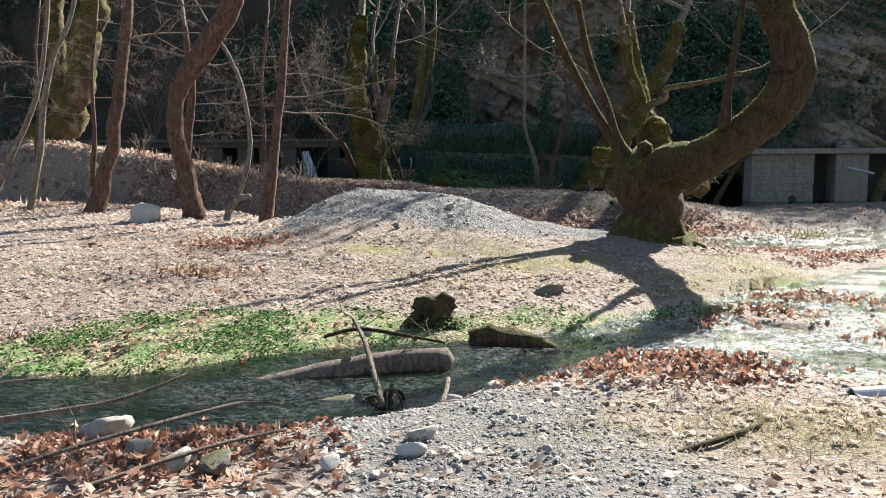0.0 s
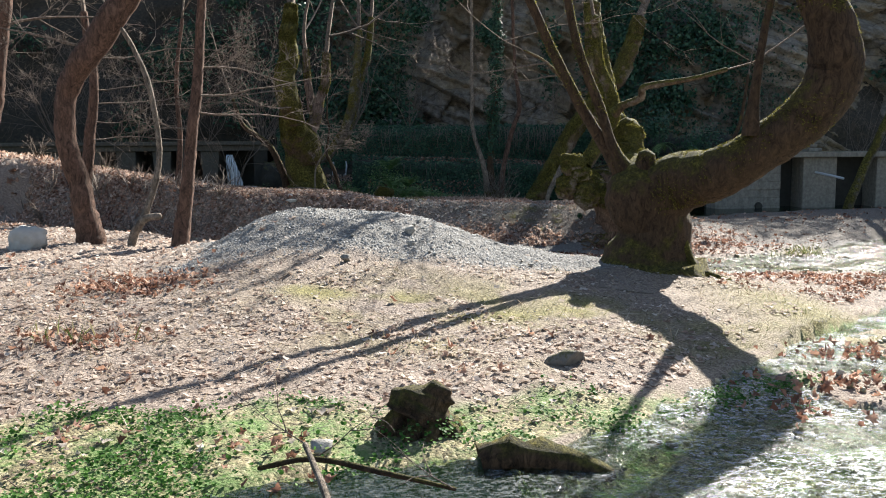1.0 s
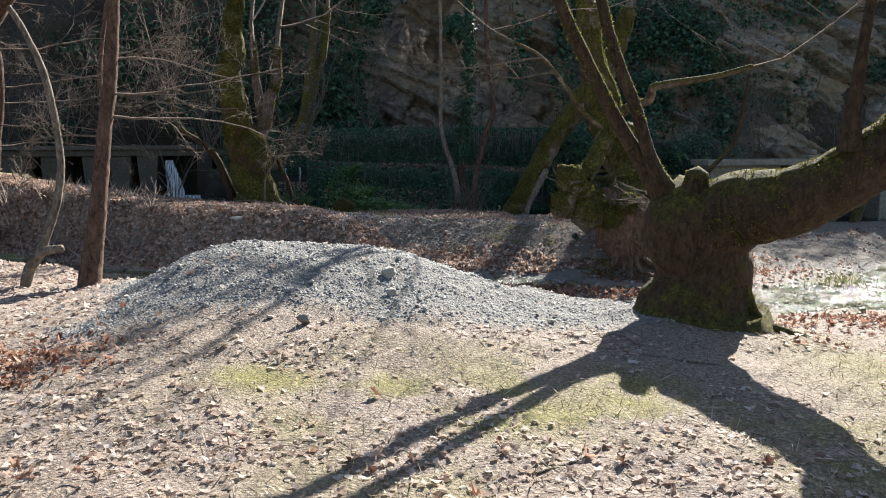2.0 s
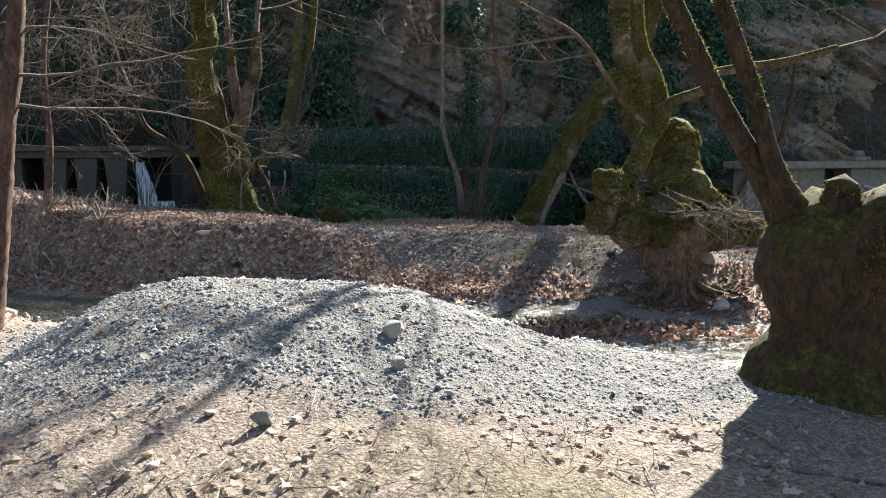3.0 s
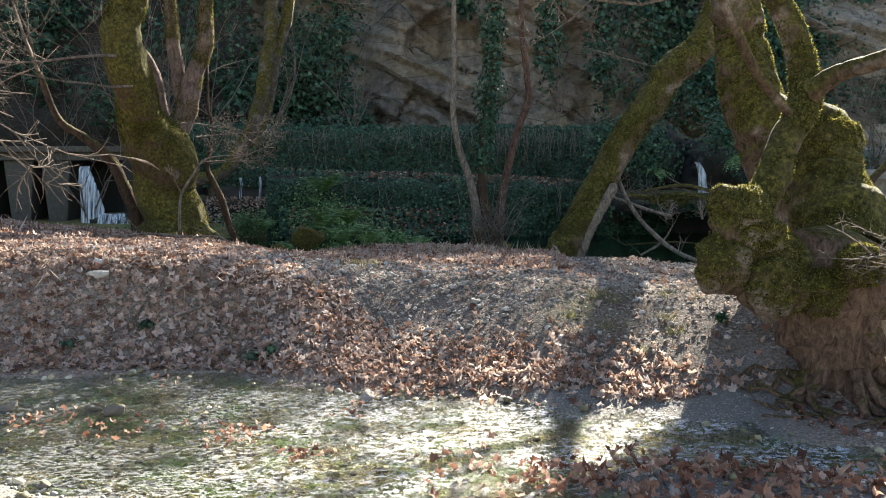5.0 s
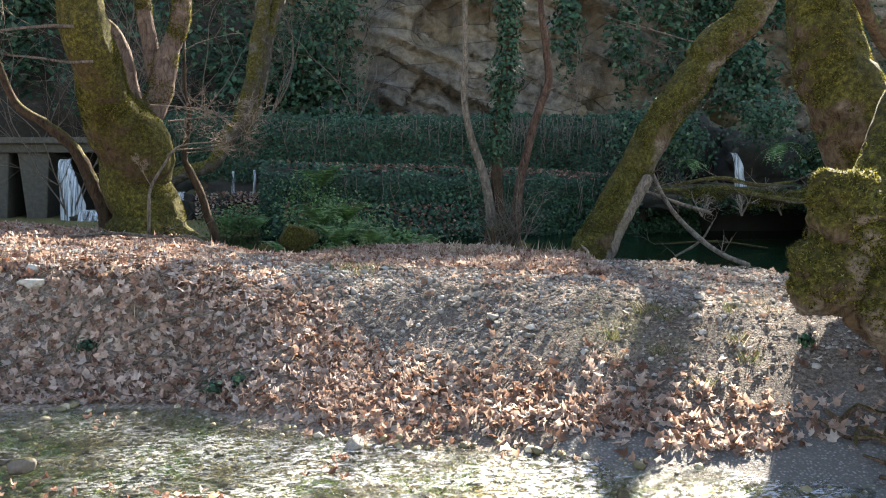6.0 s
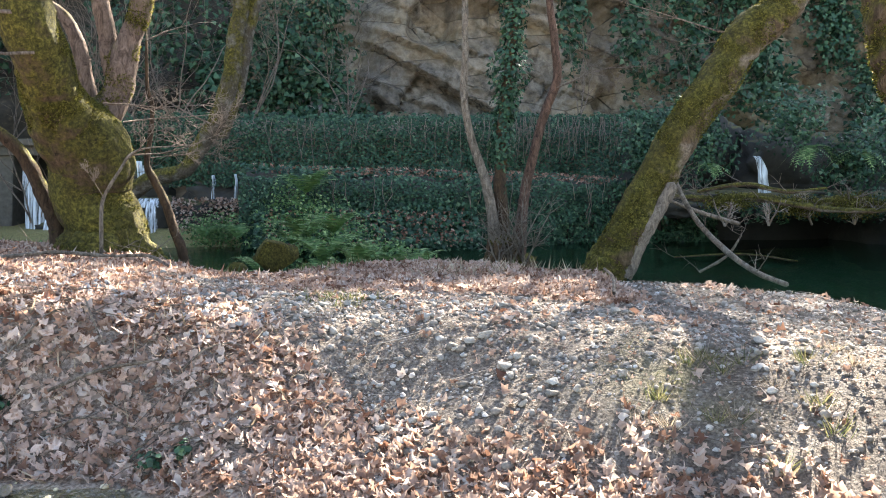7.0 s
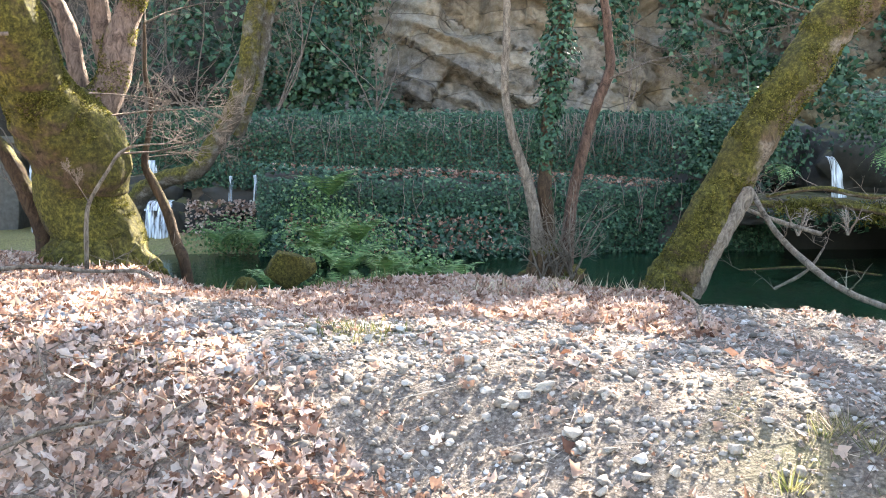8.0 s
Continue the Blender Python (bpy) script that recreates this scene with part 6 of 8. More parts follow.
# ---- plants on the ground ----
x, y = sample(9000, -4.5, 0.2, 4.7, 6.0, lambda x, y: in_a(x, y) * 3 * ss(0.35 + 2.4 * fbm(x * 1.1, y * 2.4, 0, 139)) * (land(x, y) < water_a(x) - 0.05))
z = np.minimum(land(x, y) + rng.uniform(0.0, 0.07, len(x)), water_a(x) - 0.03)
whole("water_weed", strewn("water_weed", BLADES, np.stack((x, y, z), 1), rng.normal(0, 0.12, (len(x), 3)) + (-1.0, 0.1, 0.06), rng.uniform(0.08, 0.2, len(x)), np.tile((2.2, 1.0, 1.0), (len(x), 1))), CRESS, "green weed streaming under the water", "water plant", kind="stuff")
x, y = sample(95000, -6, 3.6, 5.2, 9.2, lambda x, y: ss((cress_cover(x, y) - 0.25) * 2) * (0.08 + 0.92 * ss(0.45 + 2.4 * fbm(x * 1.9, y * 3.0, 0, 131))))
z = np.maximum(land(x, y), water_a(x)) + rng.uniform(0.0, 1.0, len(x)) ** 1.5 * 0.09 * (0.4 + ss(0.5 + 2 * fbm(x * 3, y * 3, 0, 133)))
whole("water_cress", strewn("water_cress", ROUND, np.stack((x, y, z), 1), rng.normal(0, 0.35, (len(x), 3)) + (0, -0.2, 1), rng.uniform(0.014, 0.034, len(x))), CRESS,
      "bright green water cress matted along the stream", "water plants", kind="stuff")


def grass_patch(name, count, area, density, height, material, label, lean=0.35):
    x, y = sample(count, *area, density)
    me = strewn(name, BLADES, np.stack((x, y, land(x, y) - 0.01), 1), rng.normal(0, lean, (len(x), 3)) * (1, 1, 0) + (0, 0, 1), rng.uniform(*height, len(x)))
    return whole(name, me, material, label, "grass", kind="stuff")


grass_patch("dry_grass", 30000, (0.4, 4.5, 2.6, 5.2), pile(2.0, 3.9, 1.1, 0.5), (0.03, 0.09), STRAW, "flattened straw-coloured grass on the near bank", 0.9)
grass_patch("flat_straw", 26000, (-6, 6, 8, 13), lambda x, y: (0.35 + 0.4 * fbm(x * 1.3, y * 1.3, 0, 145)) * (y > line(FAR_A, x) + 0.7) * (1 - gravel_cover(x, y)), (0.04, 0.14), STRAW, "broken straw and stalks strewn over the flat", 2.4)
grass_patch("thin_grass", 9000, (-0.5, 5.5, 8.8, 13), lambda x, y: green_cover(x, y), (0.03, 0.09), GRASS, "thin yellow-green grass on the flat", 0.7)
grass_patch("grass_tufts", 1500, (0.3, 1.2, 21.9, 22.9), pile(0.75, 22.4, 0.24, 0.25), (0.05, 0.13), GRASS, "green grass tuft on the gravel track", 0.5)
grass_patch("grass_tufts", 1800, (2.2, 4.2, 19.3, 21.2), lambda x, y: 0.6 * green_cover(x, y), (0.03, 0.09), GRASS, "sparse grass on the gravel slope", 0.6)
grass_patch("bank_grass", 16000, (-4.5, 3.0, 23.2, 26.8), lambda x, y: np.exp(-np.square((y - line(EDGE, x) - 0.15) / 0.22)) * ss(0.45 + 2 * fbm(x * 2, y, 0, 141)), (0.08, 0.24), GRASS_POOL,
            "long grass hanging over the pool's edge", 0.45)
grass_patch("bank_grass", 2600, (1.0, 5.2, 24.3, 25.6), lambda x, y: pile(2.2, 24.8, 0.5, 0.25)(x, y) + pile(4.1, 24.7, 0.5, 0.3)(x, y) + pile(3.2, 24.7, 0.35, 0.25)(x, y), (0.10, 0.26), STRAW, "dead arching grass round the thin stems", 0.9)
grass_patch("dead_stalks", 2600, (-6, 1.2, 20.3, 22.6), lambda x, y: leaf_cover(x, y) * 0.5 * (y < line(FAR_B, x) + 1.6), (0.06, 0.22), STRAW, "dead stalks poking through the leaves of the bank", 1.2)
grass_patch("dead_stalks", 700, (-6, -1.0, 8.6, 10.6), lambda x, y: pile(-2.0, 9.6, 0.9, 0.5)(x, y) + pile(-4.3, 9.0, 0.8, 0.5)(x, y), (0.06, 0.18), STRAW, "dry weeds on the leafy flat", 1.6)
grass_patch("dead_stalks", 3600, (-15, -4, 19.5, 26), lambda x, y: (y > line(FAR_B, x)) * ss(0.5 + 1.5 * fbm(x, y, 0, 149)), (0.15, 0.5), TWIG_BITS, "brown dead stalks on the leafy bank", 0.8)
grass_patch("weed_tuft", 700, (-3.8, -2.0, 8.6, 10.0), pile(-2.75, 9.35, 0.3, 0.2), (0.08, 0.24), GRASS, "dry green and straw weeds on the flat", 0.5)
grass_patch("green_tuft", 500, (6.8, 8.1, 16.5, 17.5), pile(7.4, 17.0, 0.35, 0.25), (0.1, 0.3), GRASS, "grass tuft on an islet in the stream", 0.5)

# ---- ivy and shrubs ----
def ivy_wall(name, x0, x1, front, top, count, label, lower=0.0, seed=0):
    x = rng.uniform(x0, x1, count)
    z = rng.uniform(lower, top + 0.10, count)
    z = z + (z - lower) / (top - lower) * (ledge(x, top) + 0.26 * fbm(x * 0.9, 0 * x, 0, seed + 5))
    y = front + 0.06 * z - rng.uniform(0.0, 0.28, count) + 0.25 * fbm(x * 0.6, z * 2 / top, 0, seed) + 0.34 * fbm(x * 1.5, z * 1.5, 0, 151)
    n = rng.normal(0, 0.45, (count, 3)) + (0, -1.0, 0.55)
    me = strewn(name, IVYS, np.stack((x, y, z), 1), n, rng.uniform(0.04, 0.078, count))
    return whole(name, me, IVY, label, "ivy", kind="stuff")


def ivy_top(name, x0, x1, y0, y1, z, count, label):
    x, y = rng.uniform(x0, x1, count), rng.uniform(y0, y1, count)
    ok = rng.uniform(0, 1, count) < 0.25 + ss(0.4 + 2 * fbm(x * 0.9, y * 0.9, 0, 153))
    x, y = x[ok], y[ok]
    p = np.stack((x, y, z + ledge(x, z) + 0.02 + rng.uniform(0, 0.16, len(x))), 1)
    me = strewn(name, IVYS, p, rng.normal(0, 0.5, (len(x), 3)) + (0, -0.4, 1), rng.uniform(0.06, 0.13, len(x)))
    return whole(name, me, IVY, label, "ivy", kind="stuff")


ivy_wall("ivy_lower_wall", -0.9, 8.3, 31.2, 1.42, 24000, "curtain of dark ivy over the lower terrace", 0.1, 91)
ivy_wall("ivy_upper_wall", -3.6, 9.6, 33.6, 2.55, 30000, "curtain of dark ivy over the upper terrace", 1.2, 93)
ivy_top("ivy_lower_top", -0.9, 8.3, 31.4, 33.4, 1.45, 3800, "ivy creeping over the lower terrace")
ivy_top("ivy_upper_top", -3.6, 9.6, 33.8, 37.0, 2.6, 4200, "ivy creeping over the upper terrace")
x, y = -0.8 + 8.8 * rng.uniform(0, 1, 1500) ** 0.7, rng.uniform(31.3, 33.4, 1500)
whole("ledge_leaves", strewn("ledge_leaves", LEAVES, np.stack((x, y, 1.5 + ledge(x, 1.4) + rng.uniform(0, 0.14, 1500)), 1), rng.normal(0, 0.4, (1500, 3)) + (0, -0.3, 1), rng.uniform(0.05, 0.10, 1500)), LEAF_RED,
      "fallen leaves lying along the ivy ledge", "leaf litter", kind="stuff")


def foliage(name, centre, size, count, shapes, material, label, leaf=(0.06, 0.14), category="shrub", kind="stuff", loose=False):
    """A ragged clump of leaves with gaps."""
    p = rng.normal(0, 0.42, (count, 3))
    p = p[np.linalg.norm(p, axis=1) < 1.15]
    q = p * size + centre
    keep = fbm(q[:, 0] * 1.6, q[:, 1] * 1.6, q[:, 2] * 1.6, 161) > (-0.5 if loose else -0.16)
    p, q = p[keep], q[keep]
    me = strewn(name, shapes, q, p / size + rng.normal(0, 0.8, (len(p), 3)) + (0, -0.5, 0.7), rng.uniform(*leaf, len(p)))
    return whole(name, me, material, label, category, kind=kind)


for c, s, n in (((0.45, 26.9, 0.55), (0.5, 0.4, 0.42), 2000), ((1.3, 27.0, 0.45), (0.8, 0.4, 0.36), 2000), ((0.5, 29.6, 0.6), (1.4, 0.7, 0.6), 1500), ((-3.9, 30.8, 0.4), (0.5, 0.4, 0.4), 400), ((-0.3, 31.6, 0.7), (0.7, 0.5, 0.6), 900), ((-1.3, 31.3, 0.5), (0.9, 0.5, 0.4), 1500), ((-1.5, 31.9, 0.4), (0.45, 0.4, 0.3), 600), ((0.2, 30.2, 1.0), (0.7, 0.5, 0.6), 1200)):
    foliage("shrub", c, s, n, IVYS, FERN, "leafy green shrub at the pool's edge", (0.03, 0.075))
for c, s, n in (((8.9, 29.3, 2.5), (1.1, 0.7, 0.6), 1300), ((7.3, 29.6, 2.2), (0.7, 0.5, 0.9), 1100), ((6.7, 30.4, 1.5), (0.8, 0.5, 0.9), 1500), ((8.0, 28.9, 0.95), (1.2, 0.3, 0.25), 700), ((9.8, 28.8, 1.0), (1.3, 0.3, 0.3), 800), ((6.9, 30.6, 2.2), (0.9, 0.5, 0.7), 1500), ((10.4, 29.0, 2.0), (1.6, 0.8, 0.8), 1500), ((9.6, 28.9, 1.6), (0.8, 0.4, 0.4), 500)):
    foliage("ivy_bush", c, s, 2 * n, IVYS, IVY, "dark ivy bush round the cleft waterfall", (0.045, 0.095))
# evergreen growth on the hillsides and the cliff
for k in range(46):
    left = k % 2 == 0
    cx = rng.uniform(-24, -2.5) if left else rng.uniform(9.0, 24)
    cz = rng.uniform(2.2, 9.5)
    cy = (36.6 + 0.42 * cz + 0.1 * (cx + 2)) if left else min(37.6, 34.2 + 0.42 * cz + 0.1 * (17 - cx))
    foliage("hillside_shrub", (cx, cy, cz), (rng.uniform(0.9, 2.0), 0.7, rng.uniform(0.7, 1.5)), 420, IVYS, IVY, "dark evergreen shrub on the hillside", (0.10, 0.24))
for c, s in (((-0.6, 37.8, 5.2), (1.6, 0.6, 2.6)), ((0.3, 37.2, 4.0), (1.3, 0.6, 1.5)), ((-3.4, 36.9, 4.6), (1.5, 0.6, 1.5)), ((-5.0, 36.8, 3.6), (1.5, 0.6, 1.2)), ((-2.3, 36.8, 3.5), (1.2, 0.5, 0.9)), ((-2.6, 37.2, 6.4), (1.6, 0.7, 2.2)), ((1.4, 37.6, 9.2), (1.6, 0.8, 1.6)), ((6.9, 36.6, 5.4), (0.5, 0.4, 1.8)), ((0.6, 38.6, 6.4), (1.2, 0.8, 2.0)), ((-1.8, 37.6, 4.2), (1.4, 0.6, 1.6)), ((9.8, 36.4, 6.2), (0.9, 0.6, 2.0)), ((8.6, 36.8, 5.0), (0.7, 0.5, 2.2)), ((4.6, 37.8, 6.6), (0.5, 0.4, 0.6)), ((1.6, 37.9, 7.2), (0.8, 0.5, 0.8)), ((11.2, 35.6, 4.0), (1.0, 0.6, 1.2))):
    foliage("cliff_ivy", c, s, 900, IVYS, IVY, "dark ivy hanging down the cliff face", (0.09, 0.2), "ivy")
for c, s in (((-0.3, 37.2, 4.7), (0.7, 0.6, 0.8)), ((0.5, 37.3, 3.9), (0.8, 0.6, 1.0)), ((0.2, 37.4, 2.7), (0.9, 0.6, 0.8)), ((0.9, 37.2, 5.2), (0.7, 0.6, 1.0)), ((1.2, 37.3, 3.0), (0.8, 0.6, 0.8)), ((-0.6, 37.4, 3.4), (0.9, 0.6, 1.0))):
    foliage("cliff_ivy", c, s, 800, IVYS, IVY, "dark ivy hanging down the cliff face", (0.08, 0.17), "ivy")
ivy_gen = np.random.default_rng(99)
for k in range(20):
    bx, bz = ivy_gen.uniform(7.6, 17.5), ivy_gen.uniform(2.6, 9.0)
    foliage("cliff_ivy", (bx, 36.9 - 0.2 * max(0.0, bx - 7.5) + 0.12 * bz, bz), (ivy_gen.uniform(1.0, 1.7), 0.6, ivy_gen.uniform(1.0, 1.8)), 700, IVYS, IVY, "dense dark ivy mantling the end of the cliff", (0.08, 0.17), "ivy")
for k in range(11):
    foliage("cliff_ivy", (ivy_gen.uniform(-0.5, 11), 37.9 + 0.3 * ivy_gen.uniform(), ivy_gen.uniform(7.2, 12.5)), (ivy_gen.uniform(0.9, 1.7), 0.7, ivy_gen.uniform(0.7, 1.4)), 620, IVYS, IVY, "dark ivy hanging high on the cliff face", (0.12, 0.26), "ivy")
# unseen belt of loose leaves above the cliff, added to break the sunlight
dapple_gen = np.random.default_rng(2024)
for k in range(26):
    cx = -4.0 + 1.3 * k
    count = int(np.interp(cx, (-4, 6, 9, 12, 16, 22, 29), (100, 400, 800, 1150, 1750, 1600, 800)))
    q = np.stack((cx + dapple_gen.uniform(-0.9, 0.9, count), dapple_gen.uniform(38.9, 41.6, count), 12.0 + 4.1 * dapple_gen.uniform(0, 1, count) ** 1.1), 1)
    me = strewn("cliff_top_tree", IVYS, q, dapple_gen.normal(0, 0.8, (count, 3)) + (0, -0.5, 0.7), dapple_gen.uniform(0.12, 0.21, count))
    whole("cliff_top_tree", me, IVY, "unseen leaf belt added above the cliff to dapple the sunlight", "tree", kind="stuff")
# ivy on the stem
n = 6000
h = np.where(rng.uniform(0, 1, n) < 0.72, rng.uniform(1.3, 6.0, n), rng.uniform(6.0, 12.0, n))
a = rng.uniform(0, 6.283, n)
w = rng.uniform(0.05, 0.24, n) * (0.6 + 0.5 * ss((h - 1.5) / 1.0)) * (1 + 0.5 * vnoise(h * 2.5, 0, 0, 171))
axis_x = np.interp(h, [p[2] for p in E_IVY], [p[0] for p in E_IVY])
p = np.stack((axis_x + np.cos(a) * w, 27.9 + np.sin(a) * w, h), 1)
part("ivy", strewn("ivy", IVYS, p, np.stack((np.cos(a), np.sin(a), 0.4 + 0 * a), 1) + rng.normal(0, 0.4, (n, 3)), rng.uniform(0.04, 0.09, n)), IVY, [c for c in ivy_stem.children if c.name.startswith("trunk")][0], "dark glossy ivy leaves")

# bare scrub in front of the hillside
def scrub(name, base, height, label, seed, stems=5, material=None):
    gen = np.random.default_rng(seed)
    out = []
    for k in range(stems):
        a = gen.uniform(0, 6.283)
        shoot(gen, base, (0.5 * math.cos(a), 0.4 * math.sin(a), 1.0), height * gen.uniform(0.7, 1.1), 0.022, 2, out, lift=0.03, wander=0.15, kids=5)
    return whole(name, tubes(name, out, 3), material or BARK_TWIG, label, "bare shrub", "leafless scrub")


for k in range(18):
    bx = rng.uniform(-20, -3.5) if k % 3 else rng.uniform(8.5, 20)
    by = rng.uniform(34.5, 36.8) if bx < 0 else rng.uniform(30, 34)
    scrub("bare_scrub", (bx, by, max(0.2, float(land(bx, by))) if bx > 0 else 2.0 if by < 36.2 else 1.5), rng.uniform(3.0, 6.0), "tangle of thin leafless stems", 300 + k)
for k, (bx, by) in enumerate(((-5.6, 22.0), (-6.8, 23.0), (-8.2, 23.6), (-10.5, 24.5), (-7.5, 26.5), (-9.5, 27.0))):
    scrub("bare_scrub", (bx, by, float(land(bx, by)) - 0.05), rng.uniform(0.5, 0.9), "low tangle of thin leafless stems on the bank", 340 + k, 4)

# ---- stones ----
def rock_mesh(name, gen, flat=0.6, rough=0.22, level=3):
    bm = bmesh.new()
    bmesh.ops.create_icosphere(bm, subdivisions=level, radius=0.5)
    v = np.array([w.co[:] for w in bm.verts])
    s = gen.uniform(0, 50)
    r = 1 + rough * (vnoise(v[:, 0] * 2.4 + s, v[:, 1] * 2.4, v[:, 2] * 2.4, 181) + 0.4 * vnoise(v[:, 0] * 6 + s, v[:, 1] * 6, v[:, 2] * 6, 183))
    v = v * r[:, None]
    # broken faces
    for k in range(13):
        d = gen.normal(0, 1, 3)
        d /= np.linalg.norm(d)
        over = np.maximum(v @ d - gen.uniform(0.24, 0.38), 0)
        v = v - 0.9 * over[:, None] * d
    v = v * (1, gen.uniform(0.65, 0.95), flat)
    for w, co in zip(bm.verts, v):
        w.co = co
        w.normal_update()
    me = bpy.data.meshes.new(name)
    bm.to_mesh(me)
    bm.free()
    me.polygons.foreach_set("use_smooth", np.ones(len(me.polygons), bool))
    return me


ROCKS = [rock_mesh("stone", rng, rng.uniform(0.45, 0.75), 0.55, 3) for k in range(8)]
BIG_ROCKS = [rock_mesh("rock", rng, rng.uniform(0.55, 0.8), 0.5, 3) for k in range(5)]


def stone(x, y, size, material, label, name="stone", group="loose stones", turn=0.0, meshes=ROCKS, z=None, sink=0.22, tall=1.0):
    me = meshes[int(abs(x * 31 + y * 17) * 10) % len(meshes)].copy()
    me.materials.append(material)
    ob = new(name, me)
    ob.matrix_basis = Matrix.Translation((x, y, (float(land(x, y)) if z is None else z) + size * sink)) @ Euler((0.15 * math.sin(x * 9), 0.15 * math.cos(y * 7), turn)).to_matrix().to_4x4() @ Matrix.Diagonal((size, size, size * tall, 1))
    return tagged(ob, label, "stone", group)


boulder = lump_mesh(41, (-5.4, 15.3, float(land(-5.4, 15.3)) + 0.08), 0.26)
boulder.name = "boulder"
whole("boulder", boulder, STONE_WHITE, "large rounded pale boulder among leaves", "stone", "loose stones")
stone(-0.68, 7.15, 0.19, STONE_WHITE, "white rounded stone in the cress", turn=0.4)
stone(-1.03, 6.55, 0.22, STONE_WHITE, "flat white stone at the stream's edge", turn=1.0, sink=0.12)
stone(1.13, 8.75, 0.34, STONE_MOSSY, "half-buried grey rock in the leaves", "rock", meshes=BIG_ROCKS, turn=0.7, sink=0.0)
stone(0.06, 5.13, 0.13, STONE_WHITE, "white stone at the water's edge", turn=0.2)
stone(0.78, 5.2, 0.17, STONE, "pale stone by the leaf heap", turn=1.3)
stone(0.33, 5.35, 0.18, STONE, "rounded stone half under water")
stone(0.48, 5.5, 0.12, STONE_WHITE, "pale pebble half under water")
stone(1.52, 6.05, 0.20, STONE_MOSSY, "dark wet rock standing in the stream", "rock", meshes=BIG_ROCKS, z=0.14)
stone(-1.74, 3.98, 0.27, STONE, "weathered pale rock among branches on the near bank", "rock", meshes=BIG_ROCKS, turn=0.9, tall=1.05, sink=0.2)
stone(-1.43, 3.62, 0.17, STONE, "pale stone on the near bank", turn=0.5, tall=1.1, sink=0.2)
stone(-1.25, 3.5, 0.20, STONE_WHITE, "pale blocky stone on the near bank", turn=1.2, tall=1.1, sink=0.2)
stone(-1.05, 3.46, 0.22, STONE_MOSSY, "mossy rock on the near bank", "rock", meshes=BIG_ROCKS, turn=2.2, tall=0.95, sink=0.2)
stone(-0.52, 3.42, 0.14, STONE_WHITE, "white rounded stone in the gravel", turn=0.9)
stone(-0.18, 3.62, 0.16, STONE_WHITE, "long white stone in the gravel", turn=0.1, sink=0.1)
stone(-0.12, 3.85, 0.20, STONE, "flat grey stone in the gravel", turn=0.2, sink=0.1)
stone(-0.75, 5.35, 0.30, STONE_MOSSY, "dark stone under the running water", "rock", meshes=BIG_ROCKS, z=0.1)
stone(0.1, 5.5, 0.34, STONE_MOSSY, "dark stone breaking the water", "rock", meshes=BIG_ROCKS, z=0.06)
stone(4.74, 17.72, 0.33, STONE_WHITE, "white angular rock under the burled tree", "rock", meshes=BIG_ROCKS, turn=0.6, z=0.0, sink=0.3)
stone(5.15, 18.95, 0.40, STONE, "grey rock under the burled tree", "rock", meshes=BIG_ROCKS, turn=1.6)
stone(0.60, 19.25, 0.19, STONE, "grey wet stone in the stream", meshes=BIG_ROCKS, z=-0.03)
stone(-1.47, 19.1, 0.20, STONE_MOSSY, "grey stone in the stream", z=-0.03)
stone(-2.35, 19.35, 0.22, STONE_MOSSY, "dark wet stone in the stream", z=-0.03)
stone(-2.03, 21.35, 0.22, STONE_WHITE, "white stone on the leafy bank")
stone(-2.1, 21.5, 0.16, STONE_WHITE, "white stone on the leafy bank")
stone(1.80, 20.66, 0.15, STONE, "flat grey stone in the bank gravel", turn=0.5)
stone(0.12, 12.65, 0.14, STONE_WHITE, "white stone on the gravel mound")
stone(0.13, 13.1, 0.2, STONE, "grey stone on the gravel mound")
stone(-0.65, 11.95, 0.16, STONE, "round brown-grey stone on the gravel mound")
stone(-4.2, 18.9, 0.34, STONE_WHITE, "white boulder at the shore")
stone(-4.5, 18.8, 0.26, STONE, "grey stone at the shore")
for k in range(120):
    for attempt in range(20):
        x, y = rng.uniform(-0.5, 4.2), rng.uniform(20.2, 22.6)
        if gravel_cover(np.array([x]), np.array([y]))[0] > 0.6:
            break
    stone(x, y, rng.uniform(0.045, 0.11), STONE_WHITE if k % 5 == 0 else STONE, "rounded stone on the gravel bank", turn=rng.uniform(0, 6.28))
for k in range(34):
    x, y = rng.uniform(-2.4, 2.2), rng.uniform(11.8, 14.5)
    stone(x, y, rng.uniform(0.04, 0.085), STONE_WHITE if k % 4 == 0 else STONE, "rounded stone on the gravel mound", turn=rng.uniform(0, 6.28))
for k in range(24):
    x, y = rng.uniform(-1.0, 1.3), rng.uniform(3.2, 4.8)
    stone(x, y, rng.uniform(0.03, 0.06), STONE_WHITE if k % 3 == 0 else STONE, "rounded stone on the near gravel", turn=rng.uniform(0, 6.28))
for k in range(24):
    x, y = rng.uniform(2.4, 6.5), rng.uniform(5.6, 9.5)
    stone(x, y, rng.uniform(0.1, 0.26), STONE_MOSSY if k % 2 else STONE, "wet stone in the shallows", turn=rng.uniform(0, 6.28))
for k in range(26):
    x = rng.uniform(-3.4, 4.0)
    y = rng.uniform(float(line(NEAR_B, x)), float(line(FAR_B, x)))
    stone(x, y, rng.uniform(0.09, 0.18), STONE_MOSSY if k % 3 else STONE, "wet stone in the stream", turn=rng.uniform(0, 6.28), meshes=BIG_ROCKS)
stone(0.0, 25.6, 0.58, MOSS, "moss cushion on a lump at the pool's edge", "mossy_lump", meshes=BIG_ROCKS, z=0.70, sink=0.0, tall=1.35)
